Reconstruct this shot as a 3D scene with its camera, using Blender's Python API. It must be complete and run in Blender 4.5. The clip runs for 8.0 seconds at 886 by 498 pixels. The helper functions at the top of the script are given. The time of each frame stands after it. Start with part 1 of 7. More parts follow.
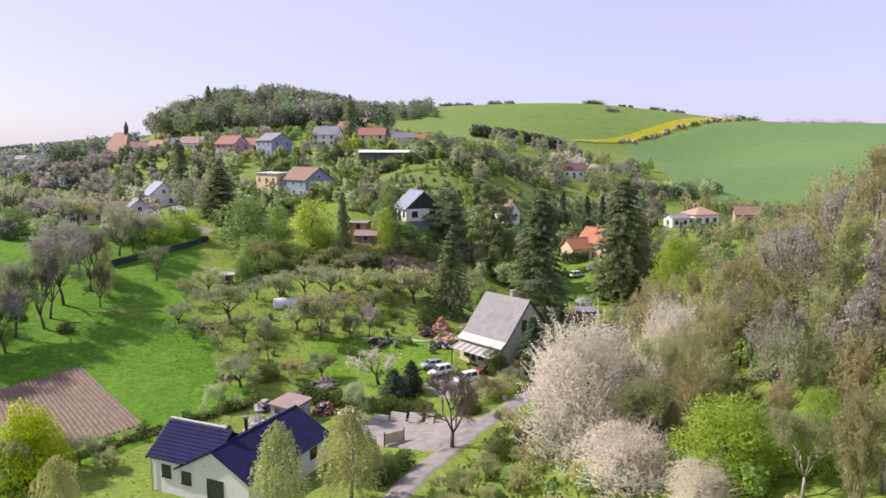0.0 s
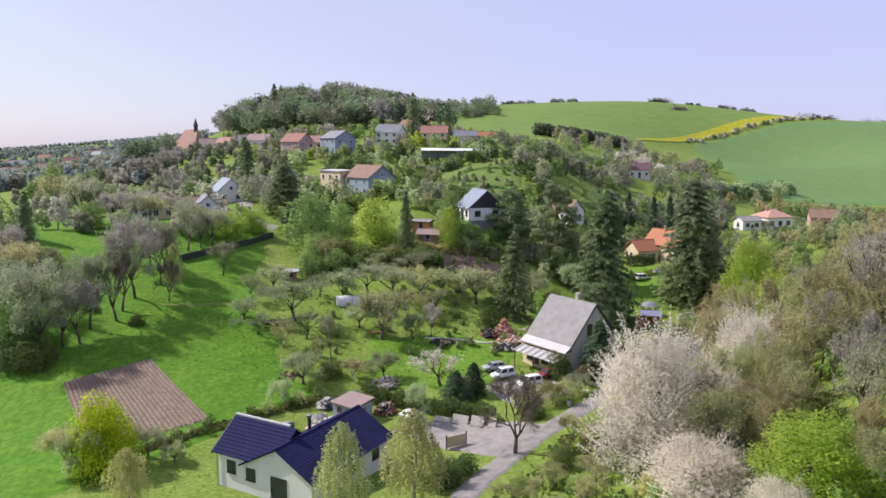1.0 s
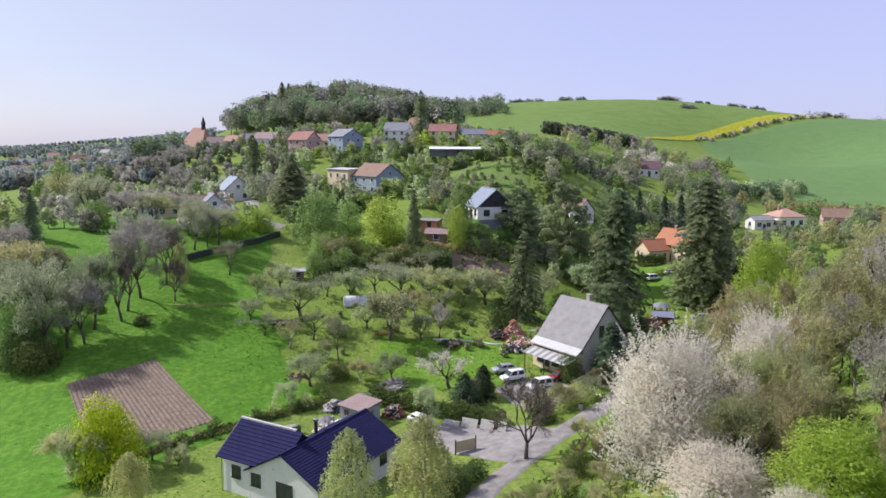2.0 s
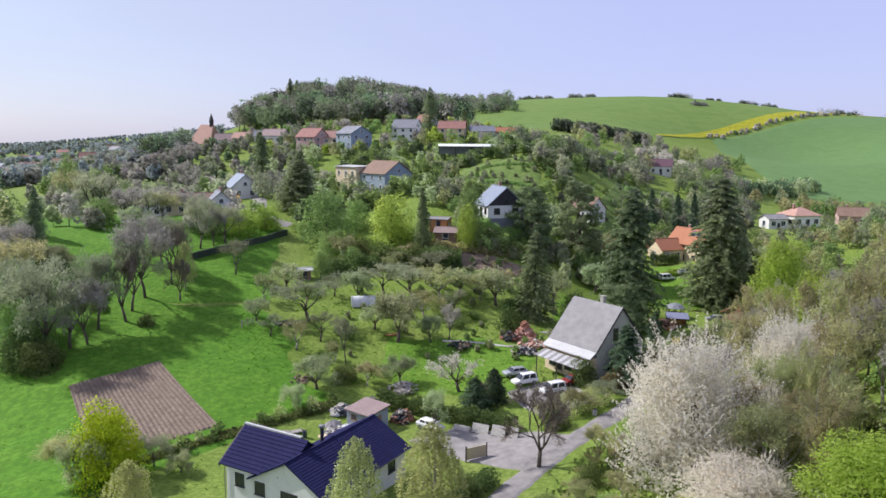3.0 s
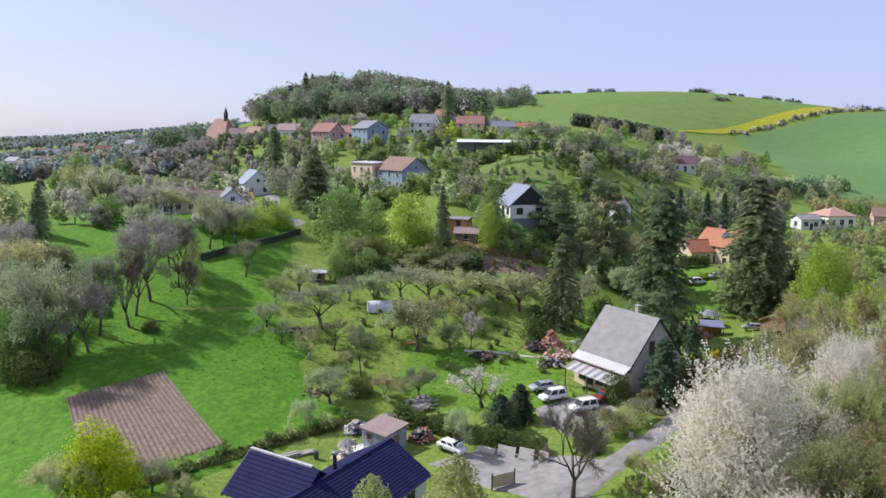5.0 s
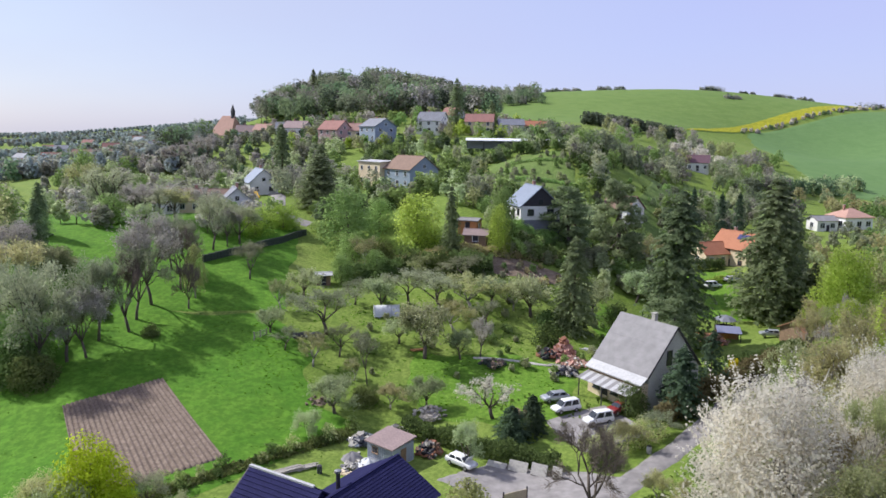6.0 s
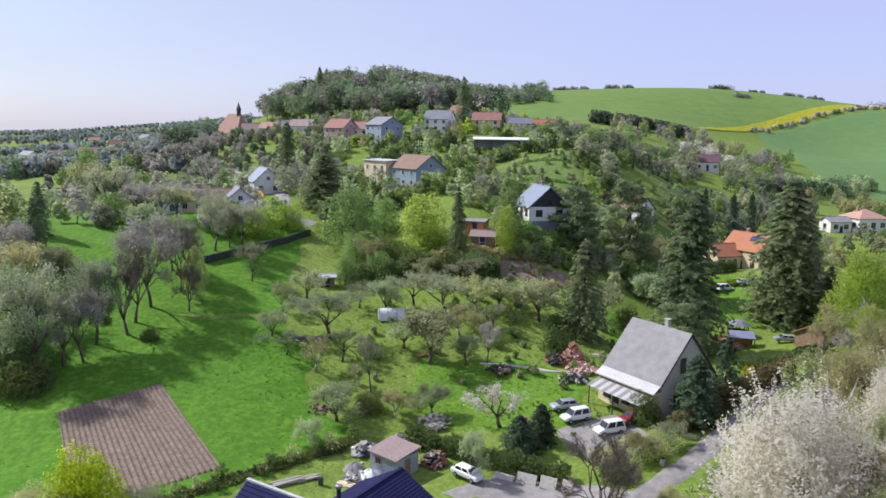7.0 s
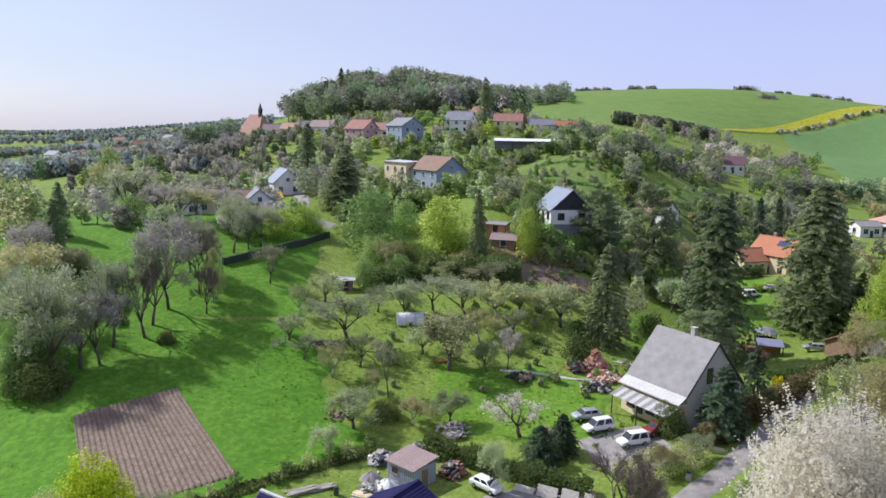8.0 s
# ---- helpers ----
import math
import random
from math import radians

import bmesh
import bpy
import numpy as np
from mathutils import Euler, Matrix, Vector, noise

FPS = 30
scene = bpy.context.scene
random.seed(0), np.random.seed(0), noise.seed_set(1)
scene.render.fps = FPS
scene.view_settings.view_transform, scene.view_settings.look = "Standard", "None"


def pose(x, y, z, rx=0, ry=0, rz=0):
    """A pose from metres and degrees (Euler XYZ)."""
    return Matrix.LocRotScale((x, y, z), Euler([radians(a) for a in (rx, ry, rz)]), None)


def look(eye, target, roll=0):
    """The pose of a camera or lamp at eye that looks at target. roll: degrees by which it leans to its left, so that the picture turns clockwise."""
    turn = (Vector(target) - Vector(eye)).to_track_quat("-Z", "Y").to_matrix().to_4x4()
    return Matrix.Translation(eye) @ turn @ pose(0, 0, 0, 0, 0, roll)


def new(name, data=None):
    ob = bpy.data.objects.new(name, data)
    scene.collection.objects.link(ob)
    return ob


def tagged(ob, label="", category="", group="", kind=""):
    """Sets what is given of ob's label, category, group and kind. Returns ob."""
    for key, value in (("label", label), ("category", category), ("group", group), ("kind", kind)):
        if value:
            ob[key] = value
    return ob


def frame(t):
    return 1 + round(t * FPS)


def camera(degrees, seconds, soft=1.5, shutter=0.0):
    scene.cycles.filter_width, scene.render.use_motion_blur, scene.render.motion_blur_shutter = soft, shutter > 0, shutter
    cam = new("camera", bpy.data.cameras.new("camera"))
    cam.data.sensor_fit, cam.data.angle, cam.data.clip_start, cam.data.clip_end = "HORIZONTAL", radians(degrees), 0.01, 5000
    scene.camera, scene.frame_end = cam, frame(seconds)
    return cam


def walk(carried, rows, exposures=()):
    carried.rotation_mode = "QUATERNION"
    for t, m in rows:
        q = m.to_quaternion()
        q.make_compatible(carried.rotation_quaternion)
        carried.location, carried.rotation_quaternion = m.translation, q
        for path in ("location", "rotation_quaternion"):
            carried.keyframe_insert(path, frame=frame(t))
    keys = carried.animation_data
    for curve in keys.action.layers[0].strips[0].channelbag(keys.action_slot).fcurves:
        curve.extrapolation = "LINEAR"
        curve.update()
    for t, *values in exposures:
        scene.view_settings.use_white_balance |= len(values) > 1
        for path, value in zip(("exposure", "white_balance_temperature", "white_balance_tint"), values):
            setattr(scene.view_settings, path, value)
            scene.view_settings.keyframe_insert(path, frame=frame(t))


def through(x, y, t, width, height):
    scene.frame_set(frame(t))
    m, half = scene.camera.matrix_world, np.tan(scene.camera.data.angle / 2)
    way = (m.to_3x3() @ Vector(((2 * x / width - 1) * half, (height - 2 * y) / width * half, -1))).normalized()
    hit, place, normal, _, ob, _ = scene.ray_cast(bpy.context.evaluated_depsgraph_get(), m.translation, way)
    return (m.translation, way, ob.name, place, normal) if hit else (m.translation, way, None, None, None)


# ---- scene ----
cam = camera(62.0, 8.0, soft=1.6)
PATH = [
    (0, (1.71, -10.27, 39.74), (12.74, 88.21, 26.34), 0.06),
    (0.1, (1.64, -10.11, 39.76), (8.79, 88.73, 26.33), 0.17),
    (0.2, (1.56, -9.94, 39.77), (7.74, 88.96, 26.33), 0.18),
    (0.3, (1.49, -9.78, 39.79), (6.69, 89.17, 26.28), 0.22),
    (0.5, (1.34, -9.45, 39.83), (5.22, 89.54, 26.2), 0.34),
    (1, (0.96, -8.64, 39.91), (4.06, 90.37, 26.21), 0.37),
    (1.5, (0.82, -7.8, 39.9), (3.49, 91.21, 26.14), 0.37),
    (3, (0.53, -3.72, 39.89), (1.52, 95.25, 25.6), 0.47),
    (3.5, (0.28, -2.03, 39.87), (0.83, 96.92, 25.44), 0.49),
    (4, (0.0, 0.0, 40.0), (0.0, 98.92, 25.33), 0.59),
    (4.5, (-0.29, 2.07, 40.06), (-0.79, 100.96, 25.23), 0.62),
    (6, (-0.86, 8.13, 40.57), (-2.89, 106.92, 25.19), 0.86),
    (6.5, (-0.88, 9.86, 40.69), (-3.34, 108.62, 25.19), 0.90),
    (7, (-0.91, 11.27, 40.74), (-3.82, 110.0, 25.11), 0.98),
    (7.5, (-0.92, 12.33, 40.83), (-4.28, 111.03, 25.11), 1.06),
    (7.9, (-0.92, 13.17, 40.91), (-4.56, 111.85, 25.11), 0.97),
    (8, (-0.92, 13.38, 40.93), (-6.59, 112.0, 25.34), 1.11),
]
walk(cam, [(t, look(eye, target, roll)) for t, eye, target, roll in PATH],
     [(0.0, 0.42, 6750, 19), (0.1, 0.39, 6700, 18), (0.8, 0.31, 6480, 16), (1.5, 0.26, 6260, 15), (4.0, 0.23, 6080, 13), (8.0, 0.24, 6040, 12)])

# ---- light ----
SUN_AZIMUTH, SUN_HEIGHT = radians(-70), radians(44)   # clockwise from +y, above the horizon
world = bpy.data.worlds.new("sky")
scene.world = world
world.use_nodes = True
sky = world.node_tree.nodes.new("ShaderNodeTexSky")
sky.sky_type = "NISHITA"
sky.sun_disc = False
sky.sun_elevation, sky.sun_rotation = SUN_HEIGHT, SUN_AZIMUTH
sky.air_density, sky.dust_density, sky.ozone_density = 1.0, 1.0, 3.0
back = world.node_tree.nodes["Background"]
back.inputs["Strength"].default_value = 0.158
# a thin even veil of high cloud over the blue
coords = world.node_tree.nodes.new("ShaderNodeTexCoord")
cirrus = world.node_tree.nodes.new("ShaderNodeTexNoise")
cirrus.inputs["Scale"].default_value, cirrus.inputs["Detail"].default_value = 1.7, 5
stretch = world.node_tree.nodes.new("ShaderNodeMapping")
stretch.inputs["Scale"].default_value = (1, 1, 3.5)
veil = world.node_tree.nodes.new("ShaderNodeMix")
veil.data_type = "RGBA"
thick = world.node_tree.nodes.new("ShaderNodeMapRange")
thick.inputs[1].default_value, thick.inputs[2].default_value, thick.inputs[3].default_value, thick.inputs[4].default_value = 0.3, 0.7, 0.66, 0.80
# the veil is whiter towards the sun and bluer away from it
toward = world.node_tree.nodes.new("ShaderNodeVectorMath")
toward.operation = "DOT_PRODUCT"
toward.inputs[1].default_value = (math.sin(SUN_AZIMUTH) * math.cos(SUN_HEIGHT), math.cos(SUN_AZIMUTH) * math.cos(SUN_HEIGHT), math.sin(SUN_HEIGHT))
glow = world.node_tree.nodes.new("ShaderNodeMapRange")
glow.inputs[1].default_value, glow.inputs[2].default_value = 0.15, 0.85
tone = world.node_tree.nodes.new("ShaderNodeMix")
tone.data_type = "RGBA"
tone.inputs[6].default_value, tone.inputs[7].default_value = (3.05, 3.05, 4.7, 1), (3.5, 3.5, 3.7, 1)
for a, b in ((coords.outputs["Generated"], stretch.inputs["Vector"]), (stretch.outputs[0], cirrus.inputs["Vector"]), (cirrus.outputs["Fac"], thick.inputs[0]), (thick.outputs[0], veil.inputs[0]),
             (coords.outputs["Generated"], toward.inputs[0]), (toward.outputs["Value"], glow.inputs[0]), (glow.outputs[0], tone.inputs[0]), (tone.outputs[2], veil.inputs[7]),
             (sky.outputs[0], veil.inputs[6]), (veil.outputs[2], back.inputs["Color"])):
    world.node_tree.links.new(a, b)
sun = new("sun", bpy.data.lights.new("sun", "SUN"))
sun.data.energy, sun.data.angle, sun.data.color = 4.65, radians(0.6), (1.0, 0.95, 0.86)
sun_from = Vector((math.sin(SUN_AZIMUTH) * math.cos(SUN_HEIGHT), math.cos(SUN_AZIMUTH) * math.cos(SUN_HEIGHT), math.sin(SUN_HEIGHT)))
sun.matrix_world = look(sun_from * 300, (0, 0, 0))

# ---- materials ----
def node(m, kind, **inputs):
    n = m.node_tree.nodes.new("ShaderNode" + kind)
    for key, value in inputs.items():
        n.inputs[key.replace("_", " ")].default_value = value
    return n


def link(m, a, b):
    m.node_tree.links.new(a, b)


def ramp(m, fac, stops):
    n = m.node_tree.nodes.new("ShaderNodeValToRGB")
    while len(n.color_ramp.elements) < len(stops):
        n.color_ramp.elements.new(0.5)
    for e, (p, c) in zip(n.color_ramp.elements, stops):
        e.position, e.color = p, (*c, 1)
    link(m, fac, n.inputs["Fac"])
    return n.outputs["Color"]


def mix(m, fac, a, b, blend="MIX"):
    n = m.node_tree.nodes.new("ShaderNodeMix")
    n.data_type, n.blend_type = "RGBA", blend
    for socket, value in ((n.inputs[0], fac), (n.inputs[6], a), (n.inputs[7], b)):
        if isinstance(value, (int, float)):
            socket.default_value = value
        elif isinstance(value, tuple):
            socket.default_value = (*value, 1)
        else:
            link(m, value, socket)
    return n.outputs[2]


def noise_of(m, scale, detail=4, rough=0.55, coords="Object"):
    c = m.node_tree.nodes.new("ShaderNodeTexCoord")
    n = node(m, "TexNoise", Scale=scale, Detail=detail, Roughness=rough)
    link(m, c.outputs[coords], n.inputs["Vector"])
    return n.outputs["Fac"]


def surface(name, light, dark, coarse=0.5, fine=6.0, rough=0.8, metal=0.0, bump=0.3, depth=0.05, worn=None, spec=0.5):
    """A painted, tiled or mineral surface: two tones at two scales, with fine relief; worn: a third tone in patches."""
    m = bpy.data.materials.new(name)
    m.use_nodes = True
    b = m.node_tree.nodes["Principled BSDF"]
    big, small = noise_of(m, coarse, 5), noise_of(m, fine, 3)
    colour = ramp(m, big, [(0.32, dark), (0.68, light)])
    if worn:
        colour = mix(m, ramp(m, noise_of(m, coarse * 2.3, 6), [(0.52, (0, 0, 0)), (0.66, (0.75, 0.75, 0.75))]), colour, worn)
    colour = mix(m, 0.55, colour, ramp(m, small, [(0.3, tuple(0.72 * v for v in dark)), (0.7, tuple(min(1, 1.12 * v) for v in light))]))
    rnd = node(m, "ObjectInfo")
    tone = node(m, "HueSaturation")
    span = node(m, "MapRange")
    link(m, rnd.outputs["Random"], span.inputs[0])
    span.inputs[3].default_value, span.inputs[4].default_value = 0.92, 1.06
    link(m, span.outputs[0], tone.inputs["Value"])
    link(m, colour, tone.inputs["Color"])
    link(m, tone.outputs[0], b.inputs["Base Color"])
    b.inputs["Roughness"].default_value, b.inputs["Metallic"].default_value = rough, metal
    b.inputs["Specular IOR Level"].default_value = spec
    relief = node(m, "Bump", Strength=bump, Distance=depth)
    link(m, small, relief.inputs["Height"])
    link(m, relief.outputs[0], b.inputs["Normal"])
    return m


def foliage(name, tones, through=0.35, hue=0.03, value=0.25):
    """Leaves, needles or petals: each one has its own tone, each tree its own cast, and light shines through them."""
    m = bpy.data.materials.new(name)
    m.use_nodes = True
    t = m.node_tree
    t.nodes.remove(t.nodes["Principled BSDF"])
    geo, info = node(m, "NewGeometry"), node(m, "ObjectInfo")
    mean = [sum(c[k] for c in tones) / len(tones) for k in range(3)]
    tones = [tuple(mean[k] + 0.6 * (c[k] - mean[k]) for k in range(3)) for c in tones]
    colour = ramp(m, geo.outputs["Random Per Island"], [(i / max(1, len(tones) - 1), c) for i, c in enumerate(tones)])
    cast = node(m, "HueSaturation")
    for out, lo, hi, socket in ((info.outputs["Random"], 0.5 - hue, 0.5 + hue, "Hue"), (info.outputs["Random"], 1 - value, 1 + value, "Value")):
        span = node(m, "MapRange")
        wave = node(m, "Math")
        wave.operation = "FRACT"
        times = node(m, "Math")
        times.operation = "MULTIPLY"
        times.inputs[1].default_value = 1.0 if socket == "Hue" else 7.31
        link(m, out, times.inputs[0])
        link(m, times.outputs[0], wave.inputs[0])
        link(m, wave.outputs[0], span.inputs[0])
        span.inputs[3].default_value, span.inputs[4].default_value = lo, hi
        link(m, span.outputs[0], cast.inputs[socket])
    clump = ramp(m, noise_of(m, 0.16, 2, 0.5), [(0.35, (0.84, 0.85, 0.85)), (0.65, (1.12, 1.12, 1.1))])
    link(m, mix(m, 1.0, colour, clump, "MULTIPLY"), cast.inputs["Color"])
    a, b, s = node(m, "BsdfDiffuse"), node(m, "BsdfTranslucent"), node(m, "MixShader", Fac=through)
    link(m, cast.outputs[0], a.inputs["Color"])
    link(m, cast.outputs[0], b.inputs["Color"])
    link(m, a.outputs[0], s.inputs[1])
    link(m, b.outputs[0], s.inputs[2])
    link(m, s.outputs[0], t.nodes["Material Output"].inputs["Surface"])
    return m


def land(name, patches, blades, far=0.02, near=1.7, bump=0.6, depth=0.12, speck=None, rows=None, grain=0.55):
    """Grass, crops or soil: wide patches, tufts and blades; speck: scattered flowers; rows: (turn, spacing, tone) of drill lines."""
    m = bpy.data.materials.new(name)
    m.use_nodes = True
    b = m.node_tree.nodes["Principled BSDF"]
    wide, mid, fine = noise_of(m, far, 6, 0.6), noise_of(m, far * 12, 5, 0.65), noise_of(m, near, 4, 0.7)
    colour = ramp(m, wide, [(0.3 + 0.4 * i / max(1, len(patches) - 1), c) for i, c in enumerate(patches)])
    colour = mix(m, 0.5, colour, ramp(m, mid, [(0.36, blades[0]), (0.62, blades[1])]))
    colour = mix(m, ramp(m, fine, [(0.42, (grain, grain, grain)), (0.62, (0, 0, 0))]), colour, tuple(0.5 * v for v in blades[0]))
    if speck:
        colour = mix(m, ramp(m, noise_of(m, 3.1, 2, 0.8), [(0.66, (0, 0, 0)), (0.7, (0.9, 0.9, 0.9))]), colour, speck)
    if rows:
        turn, gap, tone = rows
        c = m.node_tree.nodes.new("ShaderNodeTexCoord")
        mp = node(m, "Mapping")
        mp.inputs["Rotation"].default_value = (0, 0, turn)
        w = node(m, "TexWave", Scale=1 / gap, Distortion=0.6, Detail=2.0)
        link(m, c.outputs["Object"], mp.inputs["Vector"])
        link(m, mp.outputs[0], w.inputs["Vector"])
        colour = mix(m, ramp(m, w.outputs["Fac"], [(0.8, (0, 0, 0)), (0.97, (0.45, 0.45, 0.45))]), colour, tone)
    link(m, colour, b.inputs["Base Color"])
    b.inputs["Roughness"].default_value = 0.9
    b.inputs["Specular IOR Level"].default_value = 0.15
    relief = node(m, "Bump", Strength=bump, Distance=depth)
    link(m, fine, relief.inputs["Height"])
    link(m, relief.outputs[0], b.inputs["Normal"])
    return m


def glass_pane(name, tint):
    m = bpy.data.materials.new(name)
    m.use_nodes = True
    b = m.node_tree.nodes["Principled BSDF"]
    colour = ramp(m, noise_of(m, 0.8, 3), [(0.35, tint), (0.65, tuple(1.6 * v for v in tint))])
    link(m, colour, b.inputs["Base Color"])
    b.inputs["Roughness"].default_value, b.inputs["Specular IOR Level"].default_value = 0.08, 0.6
    return m


GRASS = land("rough_grass", [(0.13, 0.20, 0.035), (0.19, 0.26, 0.055), (0.26, 0.28, 0.09)], [(0.12, 0.20, 0.025), (0.24, 0.31, 0.065)], bump=0.4)
MEADOW = land("lush_meadow", [(0.080, 0.205, 0.016), (0.118, 0.247, 0.022)], [(0.07, 0.188, 0.014), (0.136, 0.268, 0.028)], near=1.1, bump=0.35, depth=0.15)
LAWN = land("mown_lawn", [(0.10, 0.22, 0.02), (0.17, 0.27, 0.04)], [(0.09, 0.21, 0.015), (0.18, 0.30, 0.04)], far=0.06)
TERRACE = land("terrace_grass", [(0.125, 0.195, 0.045), (0.175, 0.24, 0.07)], [(0.10, 0.17, 0.035), (0.20, 0.26, 0.08)], far=0.05, bump=0.5)
CROP_LOW = land("green_crop", [(0.110, 0.196, 0.066), (0.128, 0.218, 0.074)], [(0.104, 0.19, 0.062), (0.136, 0.226, 0.08)], far=0.008, near=0.3, bump=0.1, grain=0.12)
CROP_HIGH = land("young_crop", [(0.118, 0.188, 0.045), (0.165, 0.238, 0.06)], [(0.115, 0.185, 0.042), (0.172, 0.244, 0.066)], far=0.007, near=0.3, bump=0.1, grain=0.15, rows=(1.25, 16.0, (0.09, 0.19, 0.035)))
RAPE = land("rapeseed_bloom", [(0.34, 0.34, 0.025), (0.41, 0.38, 0.025)], [(0.26, 0.30, 0.02), (0.48, 0.43, 0.03)], far=0.02, near=0.4, bump=0.3)
SOIL = land("tilled_soil", [(0.21, 0.162, 0.128), (0.255, 0.197, 0.157)], [(0.172, 0.13, 0.102), (0.29, 0.228, 0.183)], far=0.08, near=2.2, bump=0.3, depth=0.05)
DIRT = land("leaf_litter", [(0.22, 0.165, 0.125), (0.27, 0.21, 0.16)], [(0.14, 0.105, 0.075), (0.29, 0.23, 0.175)], far=0.1, near=2.5, bump=0.7)
ROAD = surface("worn_asphalt", (0.29, 0.27, 0.265), (0.20, 0.185, 0.18), 0.22, 0.9, 0.9, bump=0.15, depth=0.02, worn=(0.30, 0.285, 0.27))
BARK = surface("bark", (0.15, 0.12, 0.10), (0.07, 0.055, 0.045), 2.0, 12, 0.95, bump=0.8)
PALE_BARK = surface("pale_bark", (0.42, 0.39, 0.35), (0.2, 0.18, 0.16), 2.0, 9, 0.9, bump=0.6)
WOOD = surface("weathered_timber", (0.30, 0.20, 0.13), (0.17, 0.11, 0.07), 1.5, 9, 0.85, bump=0.5)
DARK_WOOD = surface("dark_timber", (0.045, 0.04, 0.05), (0.02, 0.018, 0.024), 1.2, 9, 0.7, bump=0.4)
ORANGE_WOOD = surface("orange_timber", (0.55, 0.27, 0.11), (0.40, 0.18, 0.07), 1.2, 9, 0.8)
WHITE_WALL = surface("white_render", (0.82, 0.81, 0.79), (0.72, 0.71, 0.69), 0.35, 8, 0.9, bump=0.15, worn=(0.62, 0.60, 0.57))
CREAM_WALL = surface("cream_render", (0.72, 0.60, 0.42), (0.62, 0.50, 0.34), 0.35, 8, 0.9, bump=0.15)
GREY_WALL = surface("grey_render", (0.58, 0.58, 0.53), (0.46, 0.46, 0.42), 0.35, 8, 0.9, bump=0.2, worn=(0.40, 0.40, 0.36))
BLUE_WALL = surface("blue_render", (0.31, 0.37, 0.45), (0.24, 0.29, 0.37), 0.35, 8, 0.9, bump=0.15)
PINK_WALL = surface("pink_render", (0.58, 0.38, 0.36), (0.47, 0.30, 0.29), 0.35, 8, 0.9, bump=0.15)
BROWN_TILE = surface("brown_tiles", (0.26, 0.17, 0.125), (0.17, 0.11, 0.08), 0.6, 5, 0.85, bump=0.5)
RED_TILE = surface("red_tiles", (0.33, 0.16, 0.135), (0.22, 0.105, 0.09), 0.6, 5, 0.85, bump=0.5)
ORANGE_TILE = surface("orange_tiles", (0.42, 0.175, 0.09), (0.33, 0.125, 0.065), 0.6, 5, 0.8, bump=0.5)
PINK_TILE = surface("faded_tiles", (0.48, 0.29, 0.23), (0.36, 0.21, 0.165), 0.6, 5, 0.85, bump=0.5)
SLATE = surface("grey_slates", (0.22, 0.23, 0.27), (0.13, 0.135, 0.16), 0.6, 5, 0.7, bump=0.4)
PALE_SLATE = surface("blue_slates", (0.22, 0.26, 0.34), (0.16, 0.19, 0.26), 0.6, 5, 0.6, bump=0.4)
NAVY_TILE = surface("navy_roof_tiles", (0.026, 0.026, 0.085), (0.016, 0.016, 0.055), 0.7, 5, 0.85, bump=0.2, spec=0.08)
GREY_SHEET = surface("grey_fibre_cement", (0.25, 0.24, 0.245), (0.225, 0.215, 0.22), 0.25, 0.8, 0.8, bump=0.08, worn=(0.28, 0.27, 0.27))
WHITE_SHEET = surface("pale_sheet_metal", (0.48, 0.475, 0.48), (0.40, 0.40, 0.41), 0.3, 3, 0.6, bump=0.05)
MAUVE_SHEET = surface("mauve_felt", (0.31, 0.23, 0.22), (0.23, 0.17, 0.165), 0.5, 5, 0.9)
CONCRETE = surface("concrete", (0.50, 0.48, 0.44), (0.36, 0.34, 0.31), 0.5, 6, 0.9, bump=0.4)
STONE_WALL = surface("mossy_fieldstone", (0.055, 0.075, 0.05), (0.026, 0.034, 0.025), 1.2, 5, 0.95, bump=0.9, depth=0.1)
METAL = surface("steel", (0.45, 0.45, 0.46), (0.32, 0.32, 0.33), 1, 8, 0.4, 0.9)
RUST = surface("rust", (0.34, 0.15, 0.09), (0.18, 0.075, 0.045), 1.2, 6, 0.9, bump=0.6)
WHITE_PAINT = surface("white_car_paint", (0.80, 0.80, 0.81), (0.76, 0.76, 0.77), 0.5, 10, 0.25, bump=0.0)
SILVER_PAINT = surface("silver_car_paint", (0.45, 0.47, 0.50), (0.40, 0.42, 0.45), 0.5, 10, 0.3, 0.4, bump=0.0)
RED_PAINT = surface("dark_red_car_paint", (0.25, 0.03, 0.03), (0.2, 0.025, 0.025), 0.5, 10, 0.3, bump=0.0)
DARK_PAINT = surface("dark_car_paint", (0.05, 0.055, 0.075), (0.04, 0.045, 0.06), 0.5, 10, 0.3, bump=0.0)
RUBBER = surface("rubber", (0.03, 0.03, 0.03), (0.02, 0.02, 0.02), 2, 10, 0.9)
GLASS = glass_pane("window_glass", (0.022, 0.026, 0.034))
TARP = surface("white_tarpaulin", (0.78, 0.79, 0.80), (0.66, 0.67, 0.69), 0.8, 5, 0.6, bump=0.5, depth=0.1)
BLUE_TARP = surface("blue_tarpaulin", (0.22, 0.23, 0.33), (0.15, 0.16, 0.25), 0.8, 5, 0.6, bump=0.5)
BLACK_SHEET = surface("black_sheeting", (0.02, 0.02, 0.022), (0.012, 0.012, 0.014), 0.8, 5, 0.5, bump=0.5)
YELLOW_PLASTIC = surface("yellow_plastic", (0.85, 0.55, 0.02), (0.75, 0.45, 0.02), 0.8, 5, 0.5)
BRICK = surface("red_brick_rubble", (0.50, 0.28, 0.23), (0.36, 0.19, 0.155), 1.5, 6, 0.95, bump=0.7)

